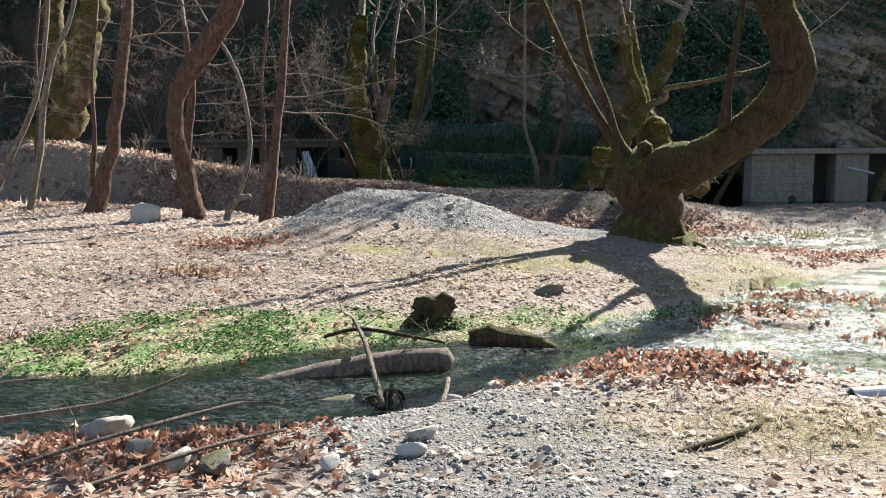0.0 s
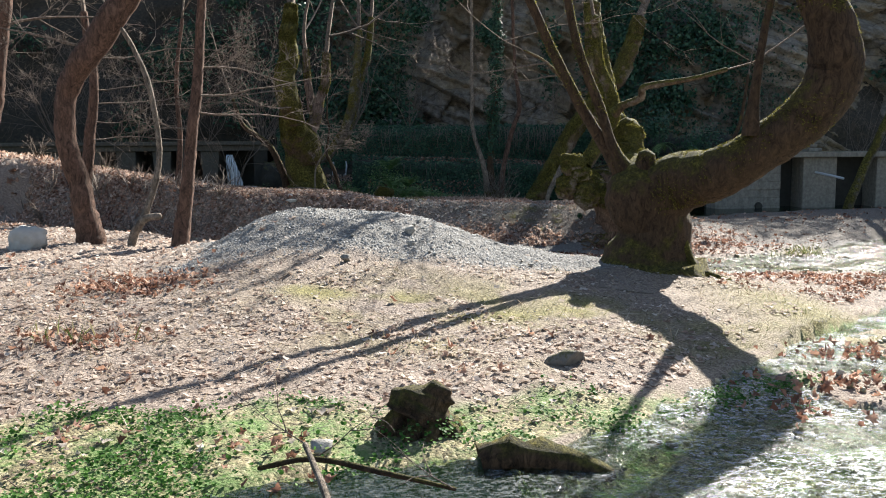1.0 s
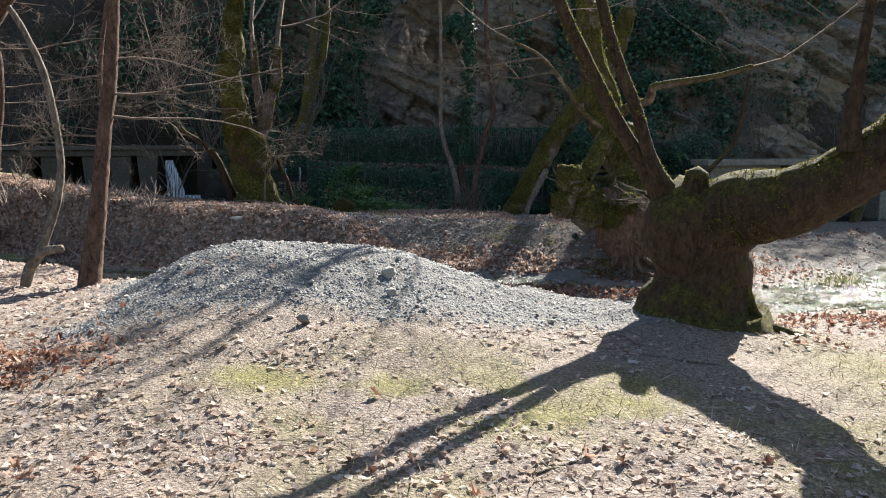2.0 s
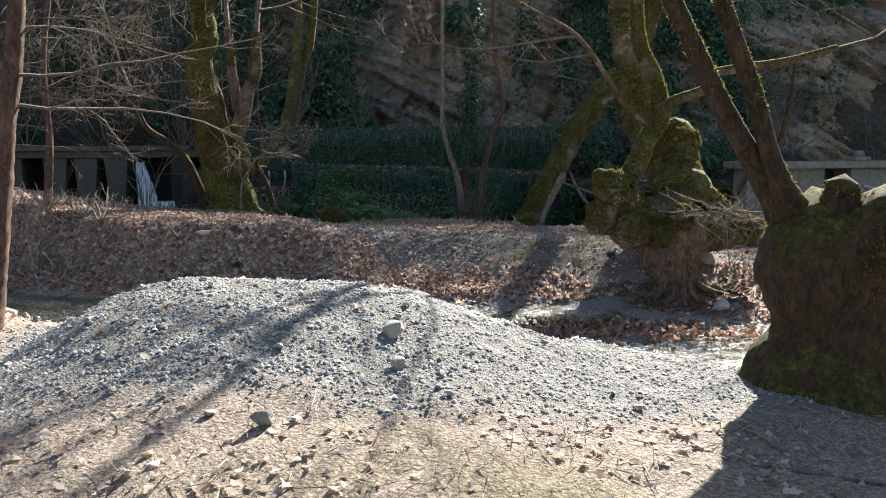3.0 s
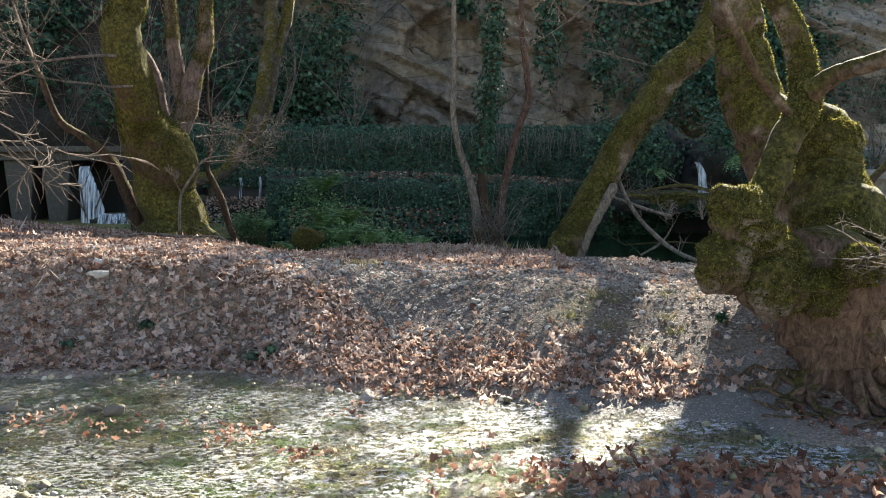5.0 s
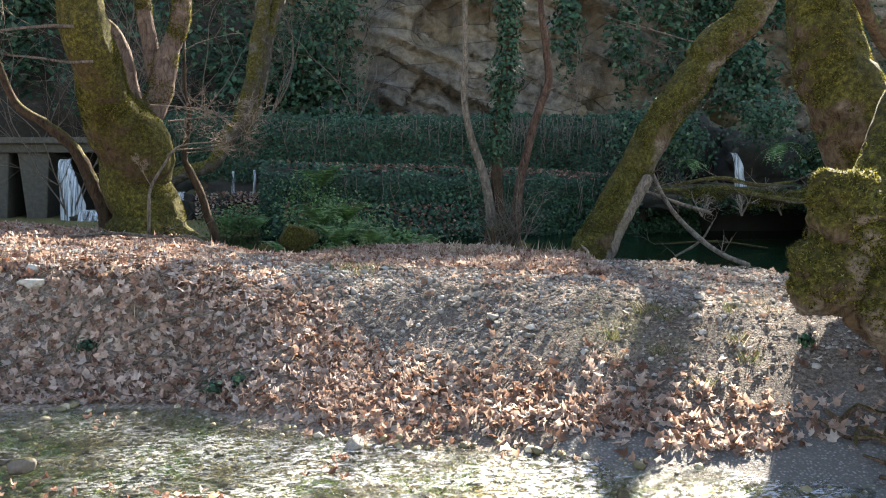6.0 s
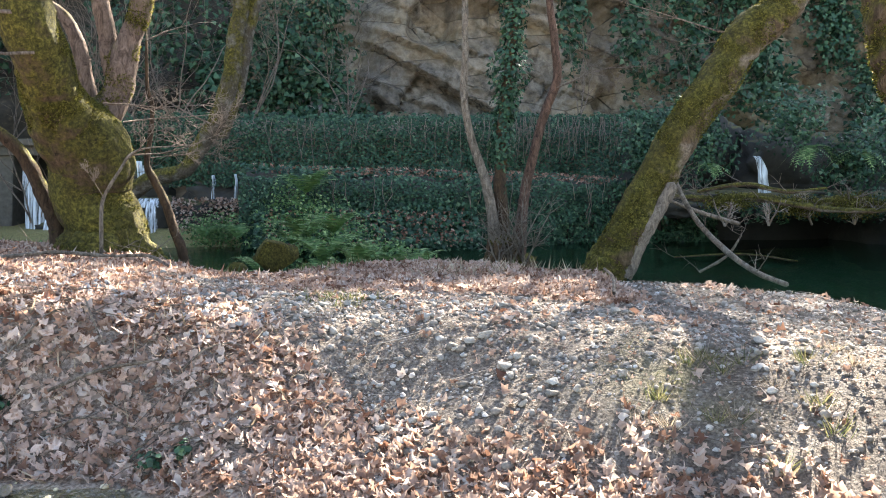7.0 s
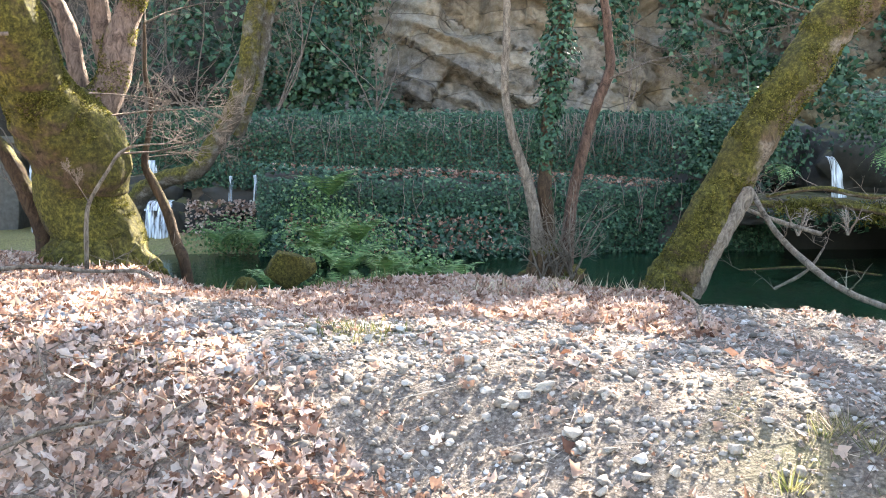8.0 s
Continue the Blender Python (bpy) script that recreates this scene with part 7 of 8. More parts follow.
stone(-0.42, 25.5, 0.36, MOSS, "low moss cushion at the pool's edge", "mossy_lump", meshes=BIG_ROCKS, z=0.56, sink=0.0)
stone(3.6, 24.9, 0.3, MOSS, "moss cushion on a lump at the pool's edge", "mossy_lump", meshes=BIG_ROCKS, sink=0.2)
stone(5.2, 24.0, 0.30, MOSS, "moss cushion on a lump at the pool's edge", "mossy_lump", meshes=BIG_ROCKS, sink=0.2)


# ---- wood lying about ----
def log(name, points, material, label, sides=12, lump=0.12, twigs=0, seed=0, category="log"):
    base = thing(name, points[0][:3], label, category, "fallen wood")
    part("stem", tubes("stem", [limb(points, 0.08, seed)], sides, lump, seed), material, base)
    gen = np.random.default_rng(seed + 400)
    for k in range(twigs):
        p = points[int(gen.integers(0, len(points)))]
        out = []
        a = gen.uniform(0, 6.28)
        shoot(gen, p[:3], (math.cos(a), math.sin(a), 0.5), 0.5, max(0.004, p[3] * 0.28), 1, out, lift=0.0, kids=3)
        part("twig", tubes("twig", out, 5), BARK_TWIG, base)
    return base


log("log", [(-2.3, 5.6, 0.0, 0.075), (-1.5, 5.82, 0.11, 0.088), (-0.95, 5.98, 0.20, 0.094), (-0.4, 6.1, 0.27, 0.097), (0.03, 6.14, 0.29, 0.09)], LOG, "smooth bare log lying in the stream", lump=0.06, sides=18)
log("mossy_log", [(0.22, 6.98, 0.24, 0.085), (0.4, 6.98, 0.27, 0.105), (0.65, 6.93, 0.25, 0.085), (0.95, 6.82, 0.18, 0.04)], ROTTEN, "dark mossy rotten log at the stream's edge", lump=0.3, sides=16, seed=2)
log("branch", [(-0.73, 6.62, 0.50, 0.016), (-0.60, 6.1, 0.44, 0.018), (-0.50, 5.6, 0.36, 0.02), (-0.40, 5.1, 0.25, 0.021)], BARK_PALE, "pale stripped branch leaning across the log", 8, 0.1, 2, 3)
log("branch", [(-1.0, 6.75, 0.33, 0.014), (-0.7, 6.62, 0.42, 0.016), (-0.35, 6.4, 0.42, 0.015), (0.0, 6.2, 0.40, 0.011)], BARK_OLD, "crooked brown branch resting on the log", 8, 0.1, 2, 4)
log("branch", [(-0.04, 4.75, 0.32, 0.02), (0.0, 5.0, 0.36, 0.018), (0.02, 5.25, 0.38, 0.015)], BARK_PALE, "short pale stick on the gravel", 7, 0.1, 0, 5)
log("branch", [(-2.3, 3.15, 0.42, 0.011), (-1.9, 3.45, 0.5, 0.012), (-1.5, 3.8, 0.54, 0.011), (-1.1, 4.25, 0.53, 0.009), (-0.9, 4.35, 0.48, 0.006)], BARK_PALE, "long pale fallen branch on the near bank", 8, 0.1, 2, 6)
log("branch", [(-3.0, 4.1, 0.42, 0.018), (-2.4, 4.2, 0.46, 0.018), (-1.9, 4.35, 0.5, 0.014), (-1.65, 4.5, 0.55, 0.009), (-1.5, 4.6, 0.6, 0.006)], BARK_PALE, "pale dead branch reaching over the water", 8, 0.1, 2, 7)
log("branch", [(-3.2, 4.6, 0.42, 0.012), (-2.7, 4.75, 0.5, 0.012), (-2.4, 4.8, 0.52, 0.008)], BARK_PALE, "thin pale twig over the water", 6, 0.1, 1, 8)
log("branch", [(-1.5, 3.2, 0.5, 0.010), (-1.1, 3.6, 0.52, 0.009), (-0.8, 3.9, 0.5, 0.007)], BARK_PALE, "thin twig on the near bank", 6, 0.1, 1, 9)
log("branch", [(1.0, 3.5, 0.5, 0.014), (1.35, 3.7, 0.52, 0.014), (1.6, 3.95, 0.5, 0.01)], BARK_OLD, "thin stick lying in the dry grass", 6, 0.1, 0, 10)
clump = thing("root_clump", (-0.42, 5.3, 0.1), "tangle of dark roots caught in the water", "root", "fallen wood")
clump_gen = np.random.default_rng(67)
for k in range(11):
    a, up = clump_gen.uniform(0, 6.283), clump_gen.uniform(0.18, 0.32)
    pts = [(-0.42 + 0.03 * math.cos(a), 5.3 + 0.03 * math.sin(a), 0.12, 0.014), (-0.42 + 0.07 * math.cos(a), 5.3 + 0.05 * math.sin(a), up, 0.011), (-0.42 + 0.13 * math.cos(a + 0.5), 5.3 + 0.1 * math.sin(a + 0.5), up - 0.02, 0.008), (-0.42 + 0.2 * math.cos(a + 0.7), 5.3 + 0.14 * math.sin(a + 0.7), 0.12, 0.004)]
    part("root", tubes("root", [smooth_line(pts, 0.02)], 8, 0.25, 60 + k), ROTTEN, clump)
stump = thing("rotten_stump", (-0.1, 7.5, 0.2), "rotten dark brown stump with knobbly roots in the cress", "stump", "fallen wood")
part("stem", tubes("stem", [smooth_line([(-0.1, 7.5, 0.14, 0.21), (-0.1, 7.5, 0.26, 0.185), (-0.07, 7.5, 0.36, 0.165), (-0.03, 7.5, 0.45, 0.135), (0.0, 7.5, 0.53, 0.085), (0.0, 7.5, 0.57, 0.02)], 0.02)], 44, 0.42, 12), ROTTEN, stump)
stump_gen = np.random.default_rng(31)
for k in range(9):
    a = k * 0.72 + stump_gen.uniform(-0.2, 0.2)
    c, q = math.cos(a), math.sin(a)
    up = stump_gen.uniform(0.33, 0.44)
    pts = [(-0.08 + 0.08 * c, 7.5 + 0.08 * q, up, 0.05), (-0.09 + 0.16 * c, 7.5 + 0.16 * q, up * 0.85, 0.062), (-0.1 + 0.23 * c, 7.5 + 0.21 * q, 0.27, 0.055), (-0.1 + 0.30 * c, 7.5 + 0.27 * q, 0.18, 0.04)]
    part("root", tubes("root", [smooth_line(pts, 0.025)], 16, 0.4, 40 + k), ROTTEN, stump)
log("branch", [(0.65, 9.4, float(land(0.65, 9.4)) + 0.01, 0.007), (1.0, 9.6, float(land(1.0, 9.6)) + 0.015, 0.008), (1.25, 9.85, float(land(1.25, 9.85)) + 0.01, 0.005)], BARK_PALE, "dead stick on the flat", 7, 0.15, 0, 13)
log("branch", [(2.1, 11.6, float(land(2.1, 11.6)) + 0.01, 0.008), (2.5, 11.5, float(land(2.5, 11.5)) + 0.015, 0.009), (2.75, 11.45, float(land(2.75, 11.45)) + 0.01, 0.006)], BARK_PALE, "dead stick under the big tree", 7, 0.15, 0, 14)
FALLEN1 = [(5.36, 26.3, 1.57, 0.029), (5.42, 26.0, 1.24, 0.034), (5.55, 25.8, 0.96, 0.036), (5.72, 25.4, 0.68, 0.04), (5.94, 25.1, 0.47, 0.036), (6.26, 24.9, 0.33, 0.033)]
FALLEN2 = [(5.21, 26.4, 1.33, 0.022), (5.82, 26.4, 1.11, 0.029), (6.37, 26.4, 0.95, 0.029)]
log("fallen_branch", FALLEN1, BARK_PALE, "grey forked branch fallen into the pool", 8, 0.12, 6, 15)
log("fallen_branch", FALLEN2, BARK_PALE, "grey broken branch propped over the pool", 8, 0.12, 5, 16)
log("mossy_log", [(6.3, 28.6, 1.22, 0.04), (7.0, 28.5, 1.15, 0.06), (7.6, 28.4, 1.2, 0.075), (8.4, 28.35, 1.08, 0.06), (9.2, 28.2, 1.14, 0.09), (9.8, 28.1, 1.05, 0.07), (10.5, 28.0, 1.15, 0.06)], BARK_MOSSY, "mossy log lying across the dark ledge", 16, 0.35, 14, 17)
log("fallen_branch", [(6.6, 28.3, 1.3, 0.03), (7.3, 28.1, 1.42, 0.04), (8.0, 28.0, 1.3, 0.035), (8.6, 27.9, 1.36, 0.02)], BARK_MOSSY, "broken mossy branch lying on the mossy log", 8, 0.2, 5, 41)
log("fallen_branch", [(7.6, 28.2, 1.2, 0.04), (8.4, 27.9, 1.05, 0.05), (9.3, 27.7, 1.0, 0.04), (9.9, 27.5, 1.12, 0.025)], BARK_MOSSY, "mossy broken branch hanging over the ledge", 10, 0.3, 7, 42)
log("fallen_branch", [(6.2, 28.2, 0.25, 0.015), (7.2, 27.9, 0.32, 0.018), (8.1, 27.8, 0.2, 0.014)], BARK_OLD, "dark dead branch drifting at the ledge's foot", 8, 0.2, 1, 43)
log("fallen_branch", [(5.9, 26.6, 0.25, 0.02), (6.2, 26.4, 0.5, 0.02), (6.35, 26.3, 0.8, 0.012)], BARK_PALE, "thin dead branch standing out of the pool", 7, 0.2, 4, 44)
log("fallen_branch", [(-3.2, 24.2, 0.88, 0.014), (-2.6, 24.3, 0.93, 0.018), (-2.1, 24.27, 0.97, 0.019), (-1.6, 24.3, 0.92, 0.017), (-1.2, 24.25, 0.92, 0.014), (-0.95, 24.0, 0.84, 0.010), (-0.75, 23.7, 0.82, 0.006)], BARK_PALE, "pale fallen branch along the bank's edge", 8, 0.3, 5, 18)
log("branch", [(-1.2, 20.9, 0.45, 0.012), (-0.9, 21.0, 0.55, 0.012), (-0.5, 21.05, 0.6, 0.008)], BARK_PALE, "thin stick on the leafy bank", 6, 0.1, 1, 19)
log("branch", [(3.0, 21.9, 0.82, 0.015), (3.2, 22.5, 0.86, 0.016), (3.25, 22.9, 0.88, 0.012)], BARK_PALE, "thin stick on the gravel track", 6, 0.1, 0, 20)
# roots of the burled tree
gen = np.random.default_rng(77)
for k in range(22):
    a = gen.uniform(-3.3, 0.4)
    r, p = 0.26, []
    for j in range(7):
        x, y = 4.55 + r * math.cos(a), 18.5 + 0.8 * r * math.sin(a)
        z = max(0.34 - 0.10 * j, float(land(x, y)) + 0.01) + gen.uniform(-0.02, 0.04)
        p.append((x, y, z, (0.062 - 0.008 * j) * gen.uniform(0.55, 1.0)))
        r, a = r + gen.uniform(0.07, 0.15), a + gen.uniform(-0.35, 0.35)
    log("root", p, BARK_WAIST, "bare twisted root of the burled tree", 8, 0.25, 0, 80 + k, "root")
# near-black rocks behind the waterfalls, built from rough boulders
def rock_heap(name, label, rocks, material, seed):
    """rocks: (x, y, z, width, depth, height)."""
    base = thing(name, rocks[0][:3], label, "rock outcrop")
    gen = np.random.default_rng(seed)
    for k, (x, y, z, w, d, h) in enumerate(rocks):
        bm = bmesh.new()
        bmesh.ops.create_icosphere(bm, subdivisions=4, radius=1.0)
        v = np.array([q.co[:] for q in bm.verts])
        f = np.array([[q.index for q in face.verts] for face in bm.faces])
        bm.free()
        v = np.sign(v) * np.abs(v) ** 0.6
        s = gen.uniform(0, 90)
        v = v * (1 + 0.22 * vnoise(v[:, 0] * 2 + s, v[:, 1] * 2, v[:, 2] * 2, 201) + 0.16 * vnoise(v[:, 0] * 5 + s, v[:, 1] * 5, v[:, 2] * 5, 203) + 0.10 * vnoise(v[:, 0] * 11 + s, v[:, 1] * 11, v[:, 2] * 11, 205))[:, None]
        part("rock", mesh_of("rock", v * (w / 2, d / 2, h / 2) + np.array((x, y, z)), f, smooth=False), material, base)
    return base


rock_heap("rock_shelf", "near-black rock shelf under twin trickles", [(-1.4, 33.75, 0.95, 1.7, 0.9, 1.0), (-0.9, 33.3, 0.6, 0.9, 0.8, 0.8), (-2.0, 33.2, 0.45, 1.0, 0.9, 0.9), (-3.3, 33.7, 0.75, 1.6, 1.0, 1.4),
          (-2.75, 33.1, 0.5, 0.9, 0.5, 0.95), (-2.35, 32.6, 0.1, 0.6, 0.5, 0.5), (-3.3, 32.5, 0.1, 0.7, 0.5, 0.5), (-4.6, 33.4, 0.25, 1.0, 0.6, 0.7), (-3.9, 33.2, 0.2, 0.8, 0.6, 0.6)], ROCK_DARK, 5)
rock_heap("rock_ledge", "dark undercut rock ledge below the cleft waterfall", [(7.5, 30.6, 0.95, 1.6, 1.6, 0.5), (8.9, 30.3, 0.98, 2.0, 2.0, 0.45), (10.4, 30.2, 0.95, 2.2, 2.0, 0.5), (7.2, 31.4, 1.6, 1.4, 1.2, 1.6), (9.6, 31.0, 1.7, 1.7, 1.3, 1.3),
          (11.0, 30.8, 1.6, 1.8, 1.3, 1.4), (8.3, 31.9, 1.9, 1.6, 0.8, 1.4), (6.6, 31.6, 0.4, 1.2, 1.2, 1.6), (9.8, 31.6, 0.2, 3.6, 1.0, 1.7), (11.6, 30.6, 0.2, 1.6, 1.4, 1.5)], ROCK_DARK, 6)
x, y = rng.uniform(-2.4, -0.5, 900), rng.uniform(32.0, 33.2, 900)
z = 0.12 + 0.75 * ss((y - 32.0) / 1.0) + rng.uniform(0, 0.12, 900)
whole("slope_leaves", strewn("slope_leaves", LEAVES, np.stack((x, y, z), 1), rng.normal(0, 0.5, (900, 3)) + (0, -0.6, 0.8), rng.uniform(0.05, 0.10, 900)), LEAF_BANK, "fallen leaves on the slope below the trickles", "leaf litter", kind="stuff")
x, y = rng.uniform(-0.6, 3.4, 2600), rng.uniform(29.9, 31.3, 2600)
z = 0.2 + 0.55 * ss((y - 29.9) / 1.0) + rng.uniform(0, 0.25, 2600)
whole("ivy_skirt", strewn("ivy_skirt", IVYS, np.stack((x, y, z), 1), rng.normal(0, 0.5, (2600, 3)) + (0, -0.7, 0.7), rng.uniform(0.05, 0.11, 2600)), IVY, "ivy tumbling down to the pool", "ivy", kind="stuff")
x, y = rng.uniform(-0.4, 3.2, 600), rng.uniform(30.0, 30.7, 600)
z = 0.25 + 0.6 * ss((y - 29.9) / 1.0) + rng.uniform(0, 0.12, 600)
whole("skirt_leaves", strewn("skirt_leaves", LEAVES, np.stack((x, y, z), 1), rng.normal(0, 0.5, (600, 3)) + (0, -0.6, 0.8), rng.uniform(0.05, 0.10, 600)), LEAF_RED, "brown leaves caught in the ivy", "leaf litter", kind="stuff")


# ---- ferns ----
def fern(place, size, count, label, seed, tilt=0.0):
    gen = np.random.default_rng(seed)
    top = thing("fern", place, label, "fern", "ferns by the pool")
    for k in range(count):
        a = gen.uniform(0, 6.283)
        rise, reach = size * gen.uniform(0.5, 0.9), size * gen.uniform(0.6, 1.0)
        s = np.linspace(0, 1, 15)
        c = np.stack((reach * s * math.cos(a), reach * s * math.sin(a), rise * (1.7 * s - 1.15 * s * s) + tilt * s), 1) + np.array(place)
        side = np.array((-math.sin(a), math.cos(a), 0.0))
        v, f = [], []
        for j in range(1, 15):
            w = 0.30 * size * math.sin(3.1 * (s[j] * 0.93 + 0.05)) * (1.05 - 0.6 * s[j])
            d = c[j] - c[j - 1]
            for sgn in (-1, 1):
                b = len(v)
                tip = c[j] + sgn * side * w + d * 0.7 + np.array((0, 0, -0.10 * w))
                v += [c[j] - d * 0.38, c[j] + d * 0.38, tip]
                f.append((b, b + 1, b + 2))
        b = len(v)
        for j in range(14):
            v += [c[j] - side * 0.004, c[j] + side * 0.004, c[j + 1]]
            f.append((b + 3 * j, b + 3 * j + 1, b + 3 * j + 2))
        part("frond", mesh_of("frond", np.array(v), np.array(f)), FERN, top)
    return top


for k, (x, y, z, size, count) in enumerate(((-0.45, 25.9, 0.35, 0.34, 12), (0.6, 26.5, 0.5, 0.7, 14), (1.05, 26.6, 0.45, 0.6, 12), (0.35, 27.2, 0.75, 0.65, 12), (0.75, 27.3, 0.8, 0.6, 12), (1.5, 26.8, 0.35, 0.5, 10),
                                            (-0.75, 25.6, 0.3, 0.35, 10), (1.9, 26.6, 0.4, 0.45, 9), (0.5, 26.0, 0.4, 0.4, 11), (0.85, 26.0, 0.4, 0.4, 11), (0.2, 27.0, 0.7, 0.5, 11), (0.3, 30.4, 1.2, 0.8, 12), (-0.25, 26.3, 0.4, 0.4, 10), (-1.5, 30.9, 0.4, 0.5, 10), (-0.9, 30.6, 0.4, 0.5, 10), (8.9, 28.9, 2.0, 0.9, 12), (9.7, 28.7, 1.9, 0.9, 12), (10.5, 28.5, 1.7, 0.9, 12), (7.2, 29.2, 1.7, 0.6, 9))):
    fern((x, y, z), size if z < 1.5 else 0.7 * size, count, "arching green fern at the pool's edge" if z < 1.5 else "drooping green fern over the dark ledge", 500 + k, 0.0 if z < 1.5 else -0.6 * size)
fern((5.35, 25.75, 2.45), 0.42, 7, "small fern rooted in the mossy leaning trunk", 530)

# grey pipe and black net by the near stream
pipe = thing("drain_pipe", (2.5, 4.75, 0.4), "grey plastic pipe end sticking out of the bank", "pipe")
bm = bmesh.new()
ring = []
for k in range(24):
    a = k / 24 * 6.283
    ring.append([bm.verts.new((2.42 + s, 4.72 + 0.10 * s + r * math.cos(a), 0.40 + 0.02 * s + r * math.sin(a))) for r, s in ((0.045, 0.35), (0.045, 0.0), (0.055, 0.0), (0.055, 1.6))])
for k in range(24):
    for j in range(3):
        bm.faces.new((ring[k][j], ring[(k + 1) % 24][j], ring[(k + 1) % 24][j + 1], ring[k][j + 1]))
me = bpy.data.meshes.new("tube")
bm.to_mesh(me)
bm.free()
part("tube", me, PIPE_GREY, pipe)
net_lines = []
for k in range(34):
    x0 = -1.75 + k * 0.027
    net_lines.append(np.array([(x0 + 0.04 * j, 4.40 + 0.03 * j, float(land(x0, 4.40 + 0.03 * j)) + 0.03, 0.004) for j in range(6)]))
    net_lines.append(np.array([(x0 - 0.04 * j, 4.40 + 0.03 * j, float(land(x0, 4.40 + 0.03 * j)) + 0.032, 0.004) for j in range(6)]))
whole("plastic_net", tubes("plastic_net", net_lines, 4), MESH_BLACK, "strip of black plastic net at the water's edge", "net")

# single leaves on top of the bank's litter, nearest the path's end
LEAF_MESHES = []
for v, f in LEAVES:
    me = mesh_of("leaf", v, f)
    me.materials.append(LEAF_SINGLE)
    LEAF_MESHES.append(me)
lx, ly = sample(900, -2.2, 1.2, 20.2, 22.0, leaf_cover)
lx, ly = lx[:280], ly[:280]
ln = slope_frames(lx, ly) + rng.normal(0, 0.28, (len(lx), 3)) * (1, 1, 0.3)
lr = turns(ln, rng.uniform(0, 6.283, len(lx)))
for k in range(len(lx)):
    ob = new("leaf", LEAF_MESHES[k % len(LEAF_MESHES)])
    size = rng.uniform(0.07, 0.12)
    m = Matrix(lr[k].tolist()).to_4x4()
    ob.parent = bank_litter
    ob.matrix_basis = Matrix.Translation((lx[k], ly[k], float(land(lx[k], ly[k])) + 0.035)) @ m @ Matrix.Diagonal((size, size, size, 1))


# thin hanging vines over the ivy terraces
gen = np.random.default_rng(612)
for k, (x0, x1, front, top, count) in enumerate(((-0.6, 8.0, 30.85, 1.4, 30), (-3.2, 9.2, 33.2, 2.55, 40), (3.9, 7.6, 33.15, 2.6, 60))):
    vines = []
    for j in range(count):
        x, drop = gen.uniform(x0, x1), gen.uniform(0.4, 1.0)
        z = np.linspace(top + 0.05, top + 0.05 - drop, 6)
        vines.append(np.stack((x + np.cumsum(gen.normal(0, 0.03, 6)), front - 0.05 - 0.06 * np.sin(np.linspace(0, 3, 6)) + gen.normal(0, 0.015, 6), z, np.full(6, 0.006)), 1))
    whole("hanging_vines", tubes("hanging_vines", vines, 4), BARK_TWIG, "thin bare vines hanging over the ivy", "vines", kind="stuff")
rock_heap("root_mound", "brown earthy root mound under three thin stems", [(3.4, 28.0, 0.05, 0.8, 0.6, 0.7), (3.3, 27.85, 0.35, 0.45, 0.4, 0.7)], ROTTEN, 9)
for k in range(3):
    scrub("bare_scrub", (3.2 + 0.2 * k, 27.65, 0.25), 0.9 + 0.2 * k, "tangle of dead stalks clinging to the three stems", 430 + k, 5, BARK_PALE)
rock_heap("root_rock", "mossy rock at the foot of the double trunk", [(-3.05, 30.6, 0.15, 0.6, 0.6, 0.7)], ROCK_DARK, 8)


# single pebbles on top of the bank's gravel
PEBBLE_STONE = stone_material("single_pebble", [(0.2, (0.13, 0.115, 0.095)), (0.5, (0.32, 0.295, 0.26)), (0.9, (0.56, 0.53, 0.48))], 24.0)
PEBBLE_MESHES = []
for v, f in PEBBLES:
    me = mesh_of("pebble", v, f)
    me.materials.append(PEBBLE_STONE)
    PEBBLE_MESHES.append(me)
px, py = sample(1600, -0.6, 3.6, 20.1, 22.6, gravel_cover)
for k, (x, y) in enumerate(zip(px[:260], py[:260])):
    ob = new("pebble", PEBBLE_MESHES[k % len(PEBBLE_MESHES)])
    size = 0.025 + 0.045 * rng.uniform() ** 2
    ob.parent = bank_gravel
    ob.matrix_basis = Matrix.Translation((x, y, float(land(x, y)) + 0.2 * size)) @ Euler((rng.uniform(-0.3, 0.3), rng.uniform(-0.3, 0.3), rng.uniform(0, 6.28))).to_matrix().to_4x4() @ Matrix.Diagonal((size, size, size, 1))


# more bare stems before the shaded hillside
for k, (bx, by, bz, h) in enumerate(((-5.2, 33.4, 0.3, 5.5), (-3.4, 33.9, 1.2, 5.0), (-2.5, 34.4, 2.4, 4.5), (-0.9, 34.8, 2.6, 4.0), (-4.3, 36.4, 2.0, 5.5), (1.2, 35.2, 2.6, 3.0), (6.5, 34.6, 2.6, 2.6))):
    scrub("bare_scrub", (bx, by, bz), h, "tall tangle of bare grey stems below the cliff", 360 + k, 4)

brush_gen = np.random.default_rng(815)
for k in range(9):
    bx, by = brush_gen.uniform(-10.5, -3.6), 0.0
    by = float(line(FAR_B, bx)) + brush_gen.uniform(0.2, 1.2)
    scrub("bare_scrub", (bx, by, float(land(bx, by)) - 0.04), brush_gen.uniform(0.45, 0.8), "low brown brush on the leafy bank", 380 + k, 4, TWIG_BITS)
for k in range(8):
    stone(brush_gen.uniform(9.3, 13.5), brush_gen.uniform(25.3, 25.8), brush_gen.uniform(0.2, 0.42), STONE_MOSSY if k % 2 else STONE, "rubble stone at the foot of the sluice", "rock", meshes=BIG_ROCKS, turn=brush_gen.uniform(0, 6))

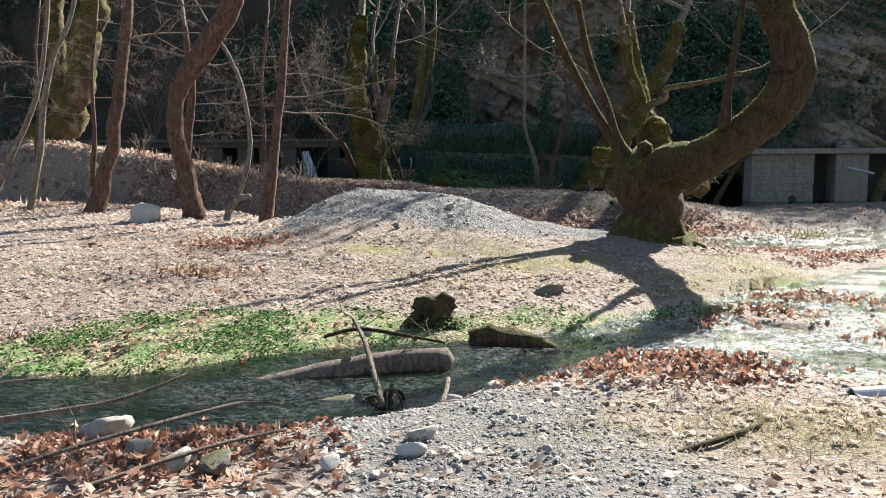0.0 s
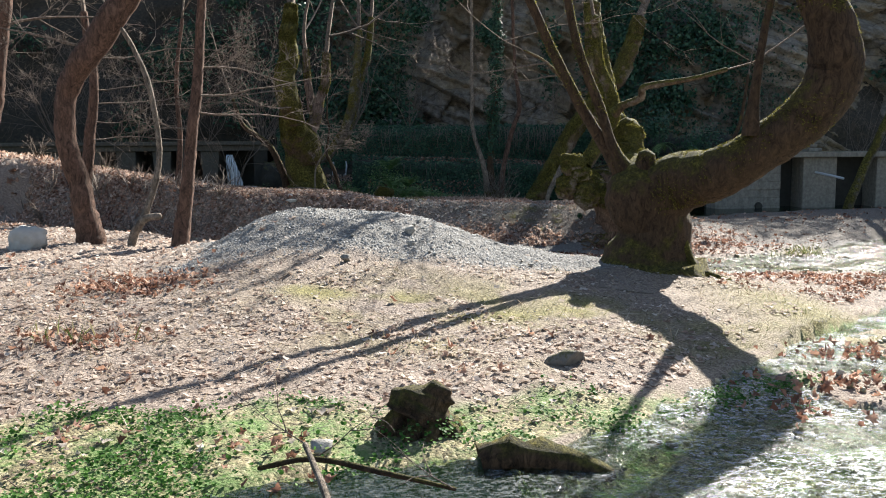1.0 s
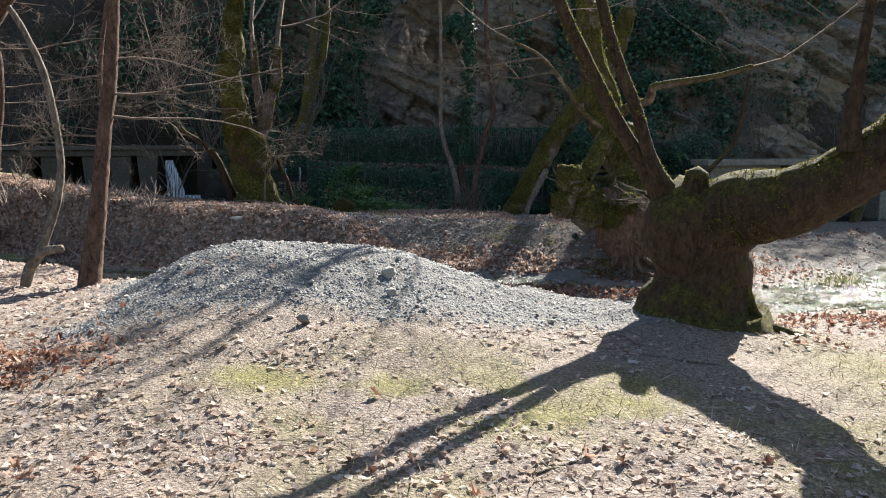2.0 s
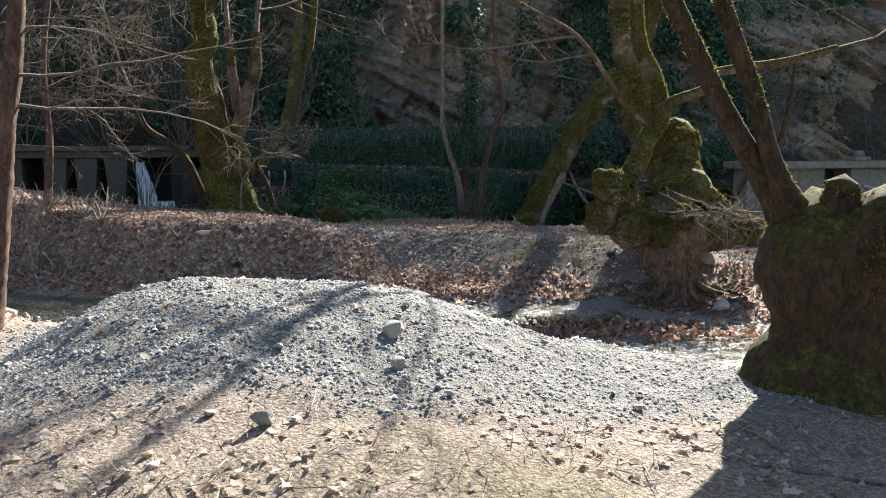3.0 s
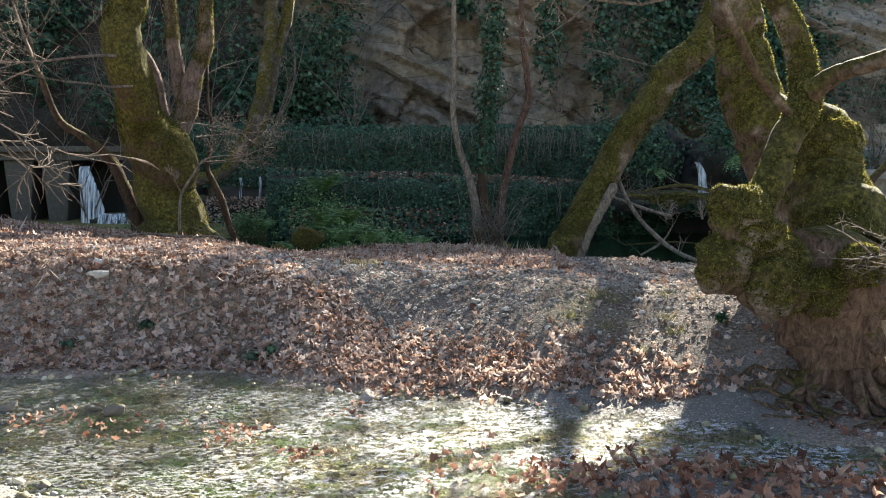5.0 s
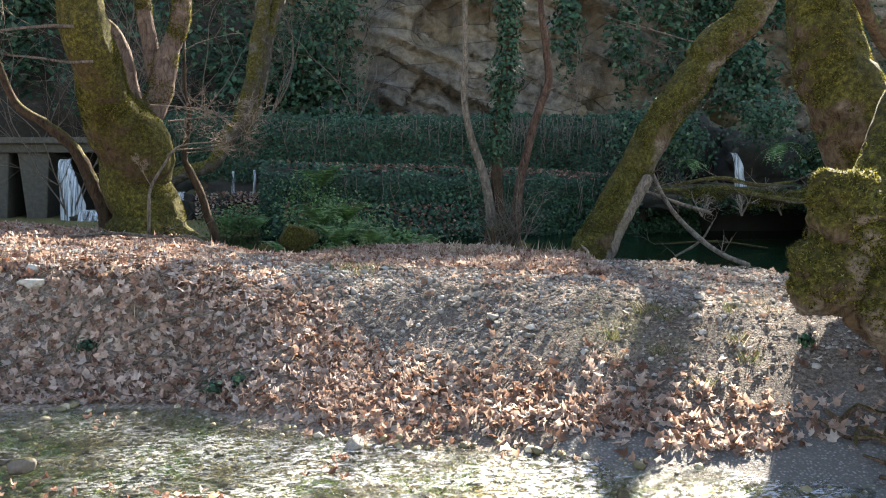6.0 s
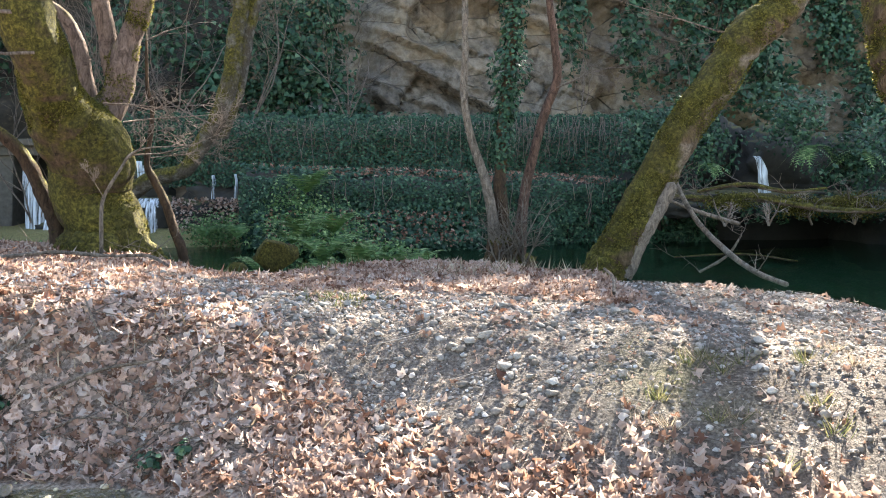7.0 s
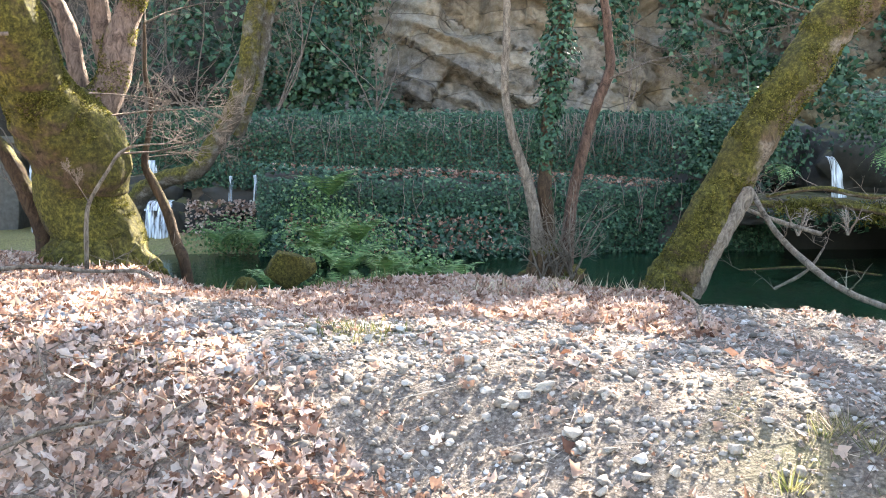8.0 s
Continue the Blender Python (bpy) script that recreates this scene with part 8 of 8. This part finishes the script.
for k, (bx, by, h) in enumerate(((2.9, 26.0, 0.9), (3.3, 25.6, 0.7), (4.0, 25.0, 0.5))):
    scrub("bare_scrub", (bx, by, float(land(bx, by)) - 0.05), h, "tangle of thin dead stalks round the shared root", 420 + k, 5, STRAW)

# coarser stones among the bank's gravel
gravel("gravel_coarse", 4200, (-2.0, 6.0, 19.2, 23.8), lambda x, y: np.clip(gravel_cover(x, y) * (0.3 + 0.7 * ss(0.5 + 1.8 * fbm(x * 0.9, y * 1.3, 0, 157))), 0, 1), (0.025, 0.095), PEBBLE_BANK, "pale coarse stones among the bank's gravel", 3.0)

# dead vines and twigs woven over the leafy foot of the bank
vine_gen = np.random.default_rng(2207)


def lying_line(x, y, way, length, r, rise):
    """A crooked twig that follows the ground."""
    n = max(5, int(length / 0.09))
    out = []
    for j in range(n):
        u = j / (n - 1)
        out.append((x, y, float(land(x, y)) + 0.02 + rise * math.sin(3.14 * u), r * (1 - 0.7 * u)))
        x, y = x + math.cos(way) * length / n, y + math.sin(way) * length / n
        way += vine_gen.normal(0, 0.16)
    return np.array(out)


tangle = []
for k in range(150):
    x = vine_gen.uniform(-4.6, 0.4)
    y = float(line(FAR_B, x)) + vine_gen.uniform(0.1, 1.5)
    tangle.append(lying_line(x, y, vine_gen.uniform(-0.7, 0.7) + (3.14 if k % 2 else 0), vine_gen.uniform(0.25, 0.9), vine_gen.uniform(0.003, 0.006), vine_gen.uniform(0.01, 0.09)))
whole("dead_vines", tubes("dead_vines", tangle, 4), BARK_PALE, "pale dead vines woven over the leafy bank", "vines", kind="stuff")
for k, (x, y, way, length, r) in enumerate(((-1.9, 20.9, 0.3, 1.0, 0.012), (-1.2, 20.75, 0.15, 0.8, 0.011), (-2.3, 21.0, -0.5, 0.7, 0.010), (-0.9, 21.2, 2.4, 0.6, 0.009), (-0.4, 20.9, 0.5, 0.6, 0.010), (-1.5, 20.8, -0.9, 0.5, 0.010))):
    base = thing("branch", (x, y, float(land(x, y))), "crooked dead stick lying in the bank's leaves", "branch", "fallen wood")
    part("stem", tubes("stem", [lying_line(x, y, way, length, r, 0.06)], 6, 0.15, 95 + k), BARK_PALE, base)
for k, (x, y, rx) in enumerate(((-1.55, 20.95, 0.09), (-2.25, 20.8, 0.12), (-0.45, 20.35, 0.12), (-0.25, 20.3, 0.07), (3.9, 19.45, 0.05))):
    foliage("weed", (x, y, float(land(x, y)) + 0.05), (rx, rx, 0.07), 90, ROUND, IVY, "small green weed sprouting through dead leaves", (0.025, 0.05), "weed", loose=True)
for k in range(16):
    x, y = vine_gen.uniform(2.6, 4.3), vine_gen.uniform(19.2, 20.5)
    n = int(vine_gen.integers(30, 80))
    a, d = vine_gen.uniform(0, 6.283, n), np.abs(vine_gen.normal(0, 0.05, n))
    q = np.stack((x + d * np.cos(a), y + d * np.sin(a), np.full(n, float(land(x, y)))), 1)
    lean = np.stack((0.7 * np.cos(a), 0.7 * np.sin(a), np.ones(n)), 1) + vine_gen.normal(0, 0.25, (n, 3))
    whole("grass_tuft", strewn("grass_tuft", BLADES, q, lean, vine_gen.uniform(0.06, 0.15, n), np.tile((0.5, 1.0, 1.0), (n, 1))), GRASS if k % 3 else STRAW, "thin tuft of yellowing grass on the bank", "grass", kind="stuff")
for k, (x, y, z, rx, rz) in enumerate(((7.2, 28.4, 1.12, 0.5, 0.16), (8.3, 28.2, 1.05, 0.6, 0.2), (9.3, 28.1, 1.05, 0.6, 0.22), (10.2, 28.0, 1.08, 0.5, 0.18))):
    foliage("hanging_moss", (x, y, z), (rx, 0.22, rz), 1500, TUFTS, MOSS_TUFT, "ragged moss hanging from the log across the ledge", (0.03, 0.08), "moss", loose=True)
for k in range(5):
    scrub("bare_scrub", (7.0 + 0.75 * k, 28.1, 0.75), 0.55, "snarl of broken twigs caught on the mossy log", 440 + k, 4, TWIG_BITS)
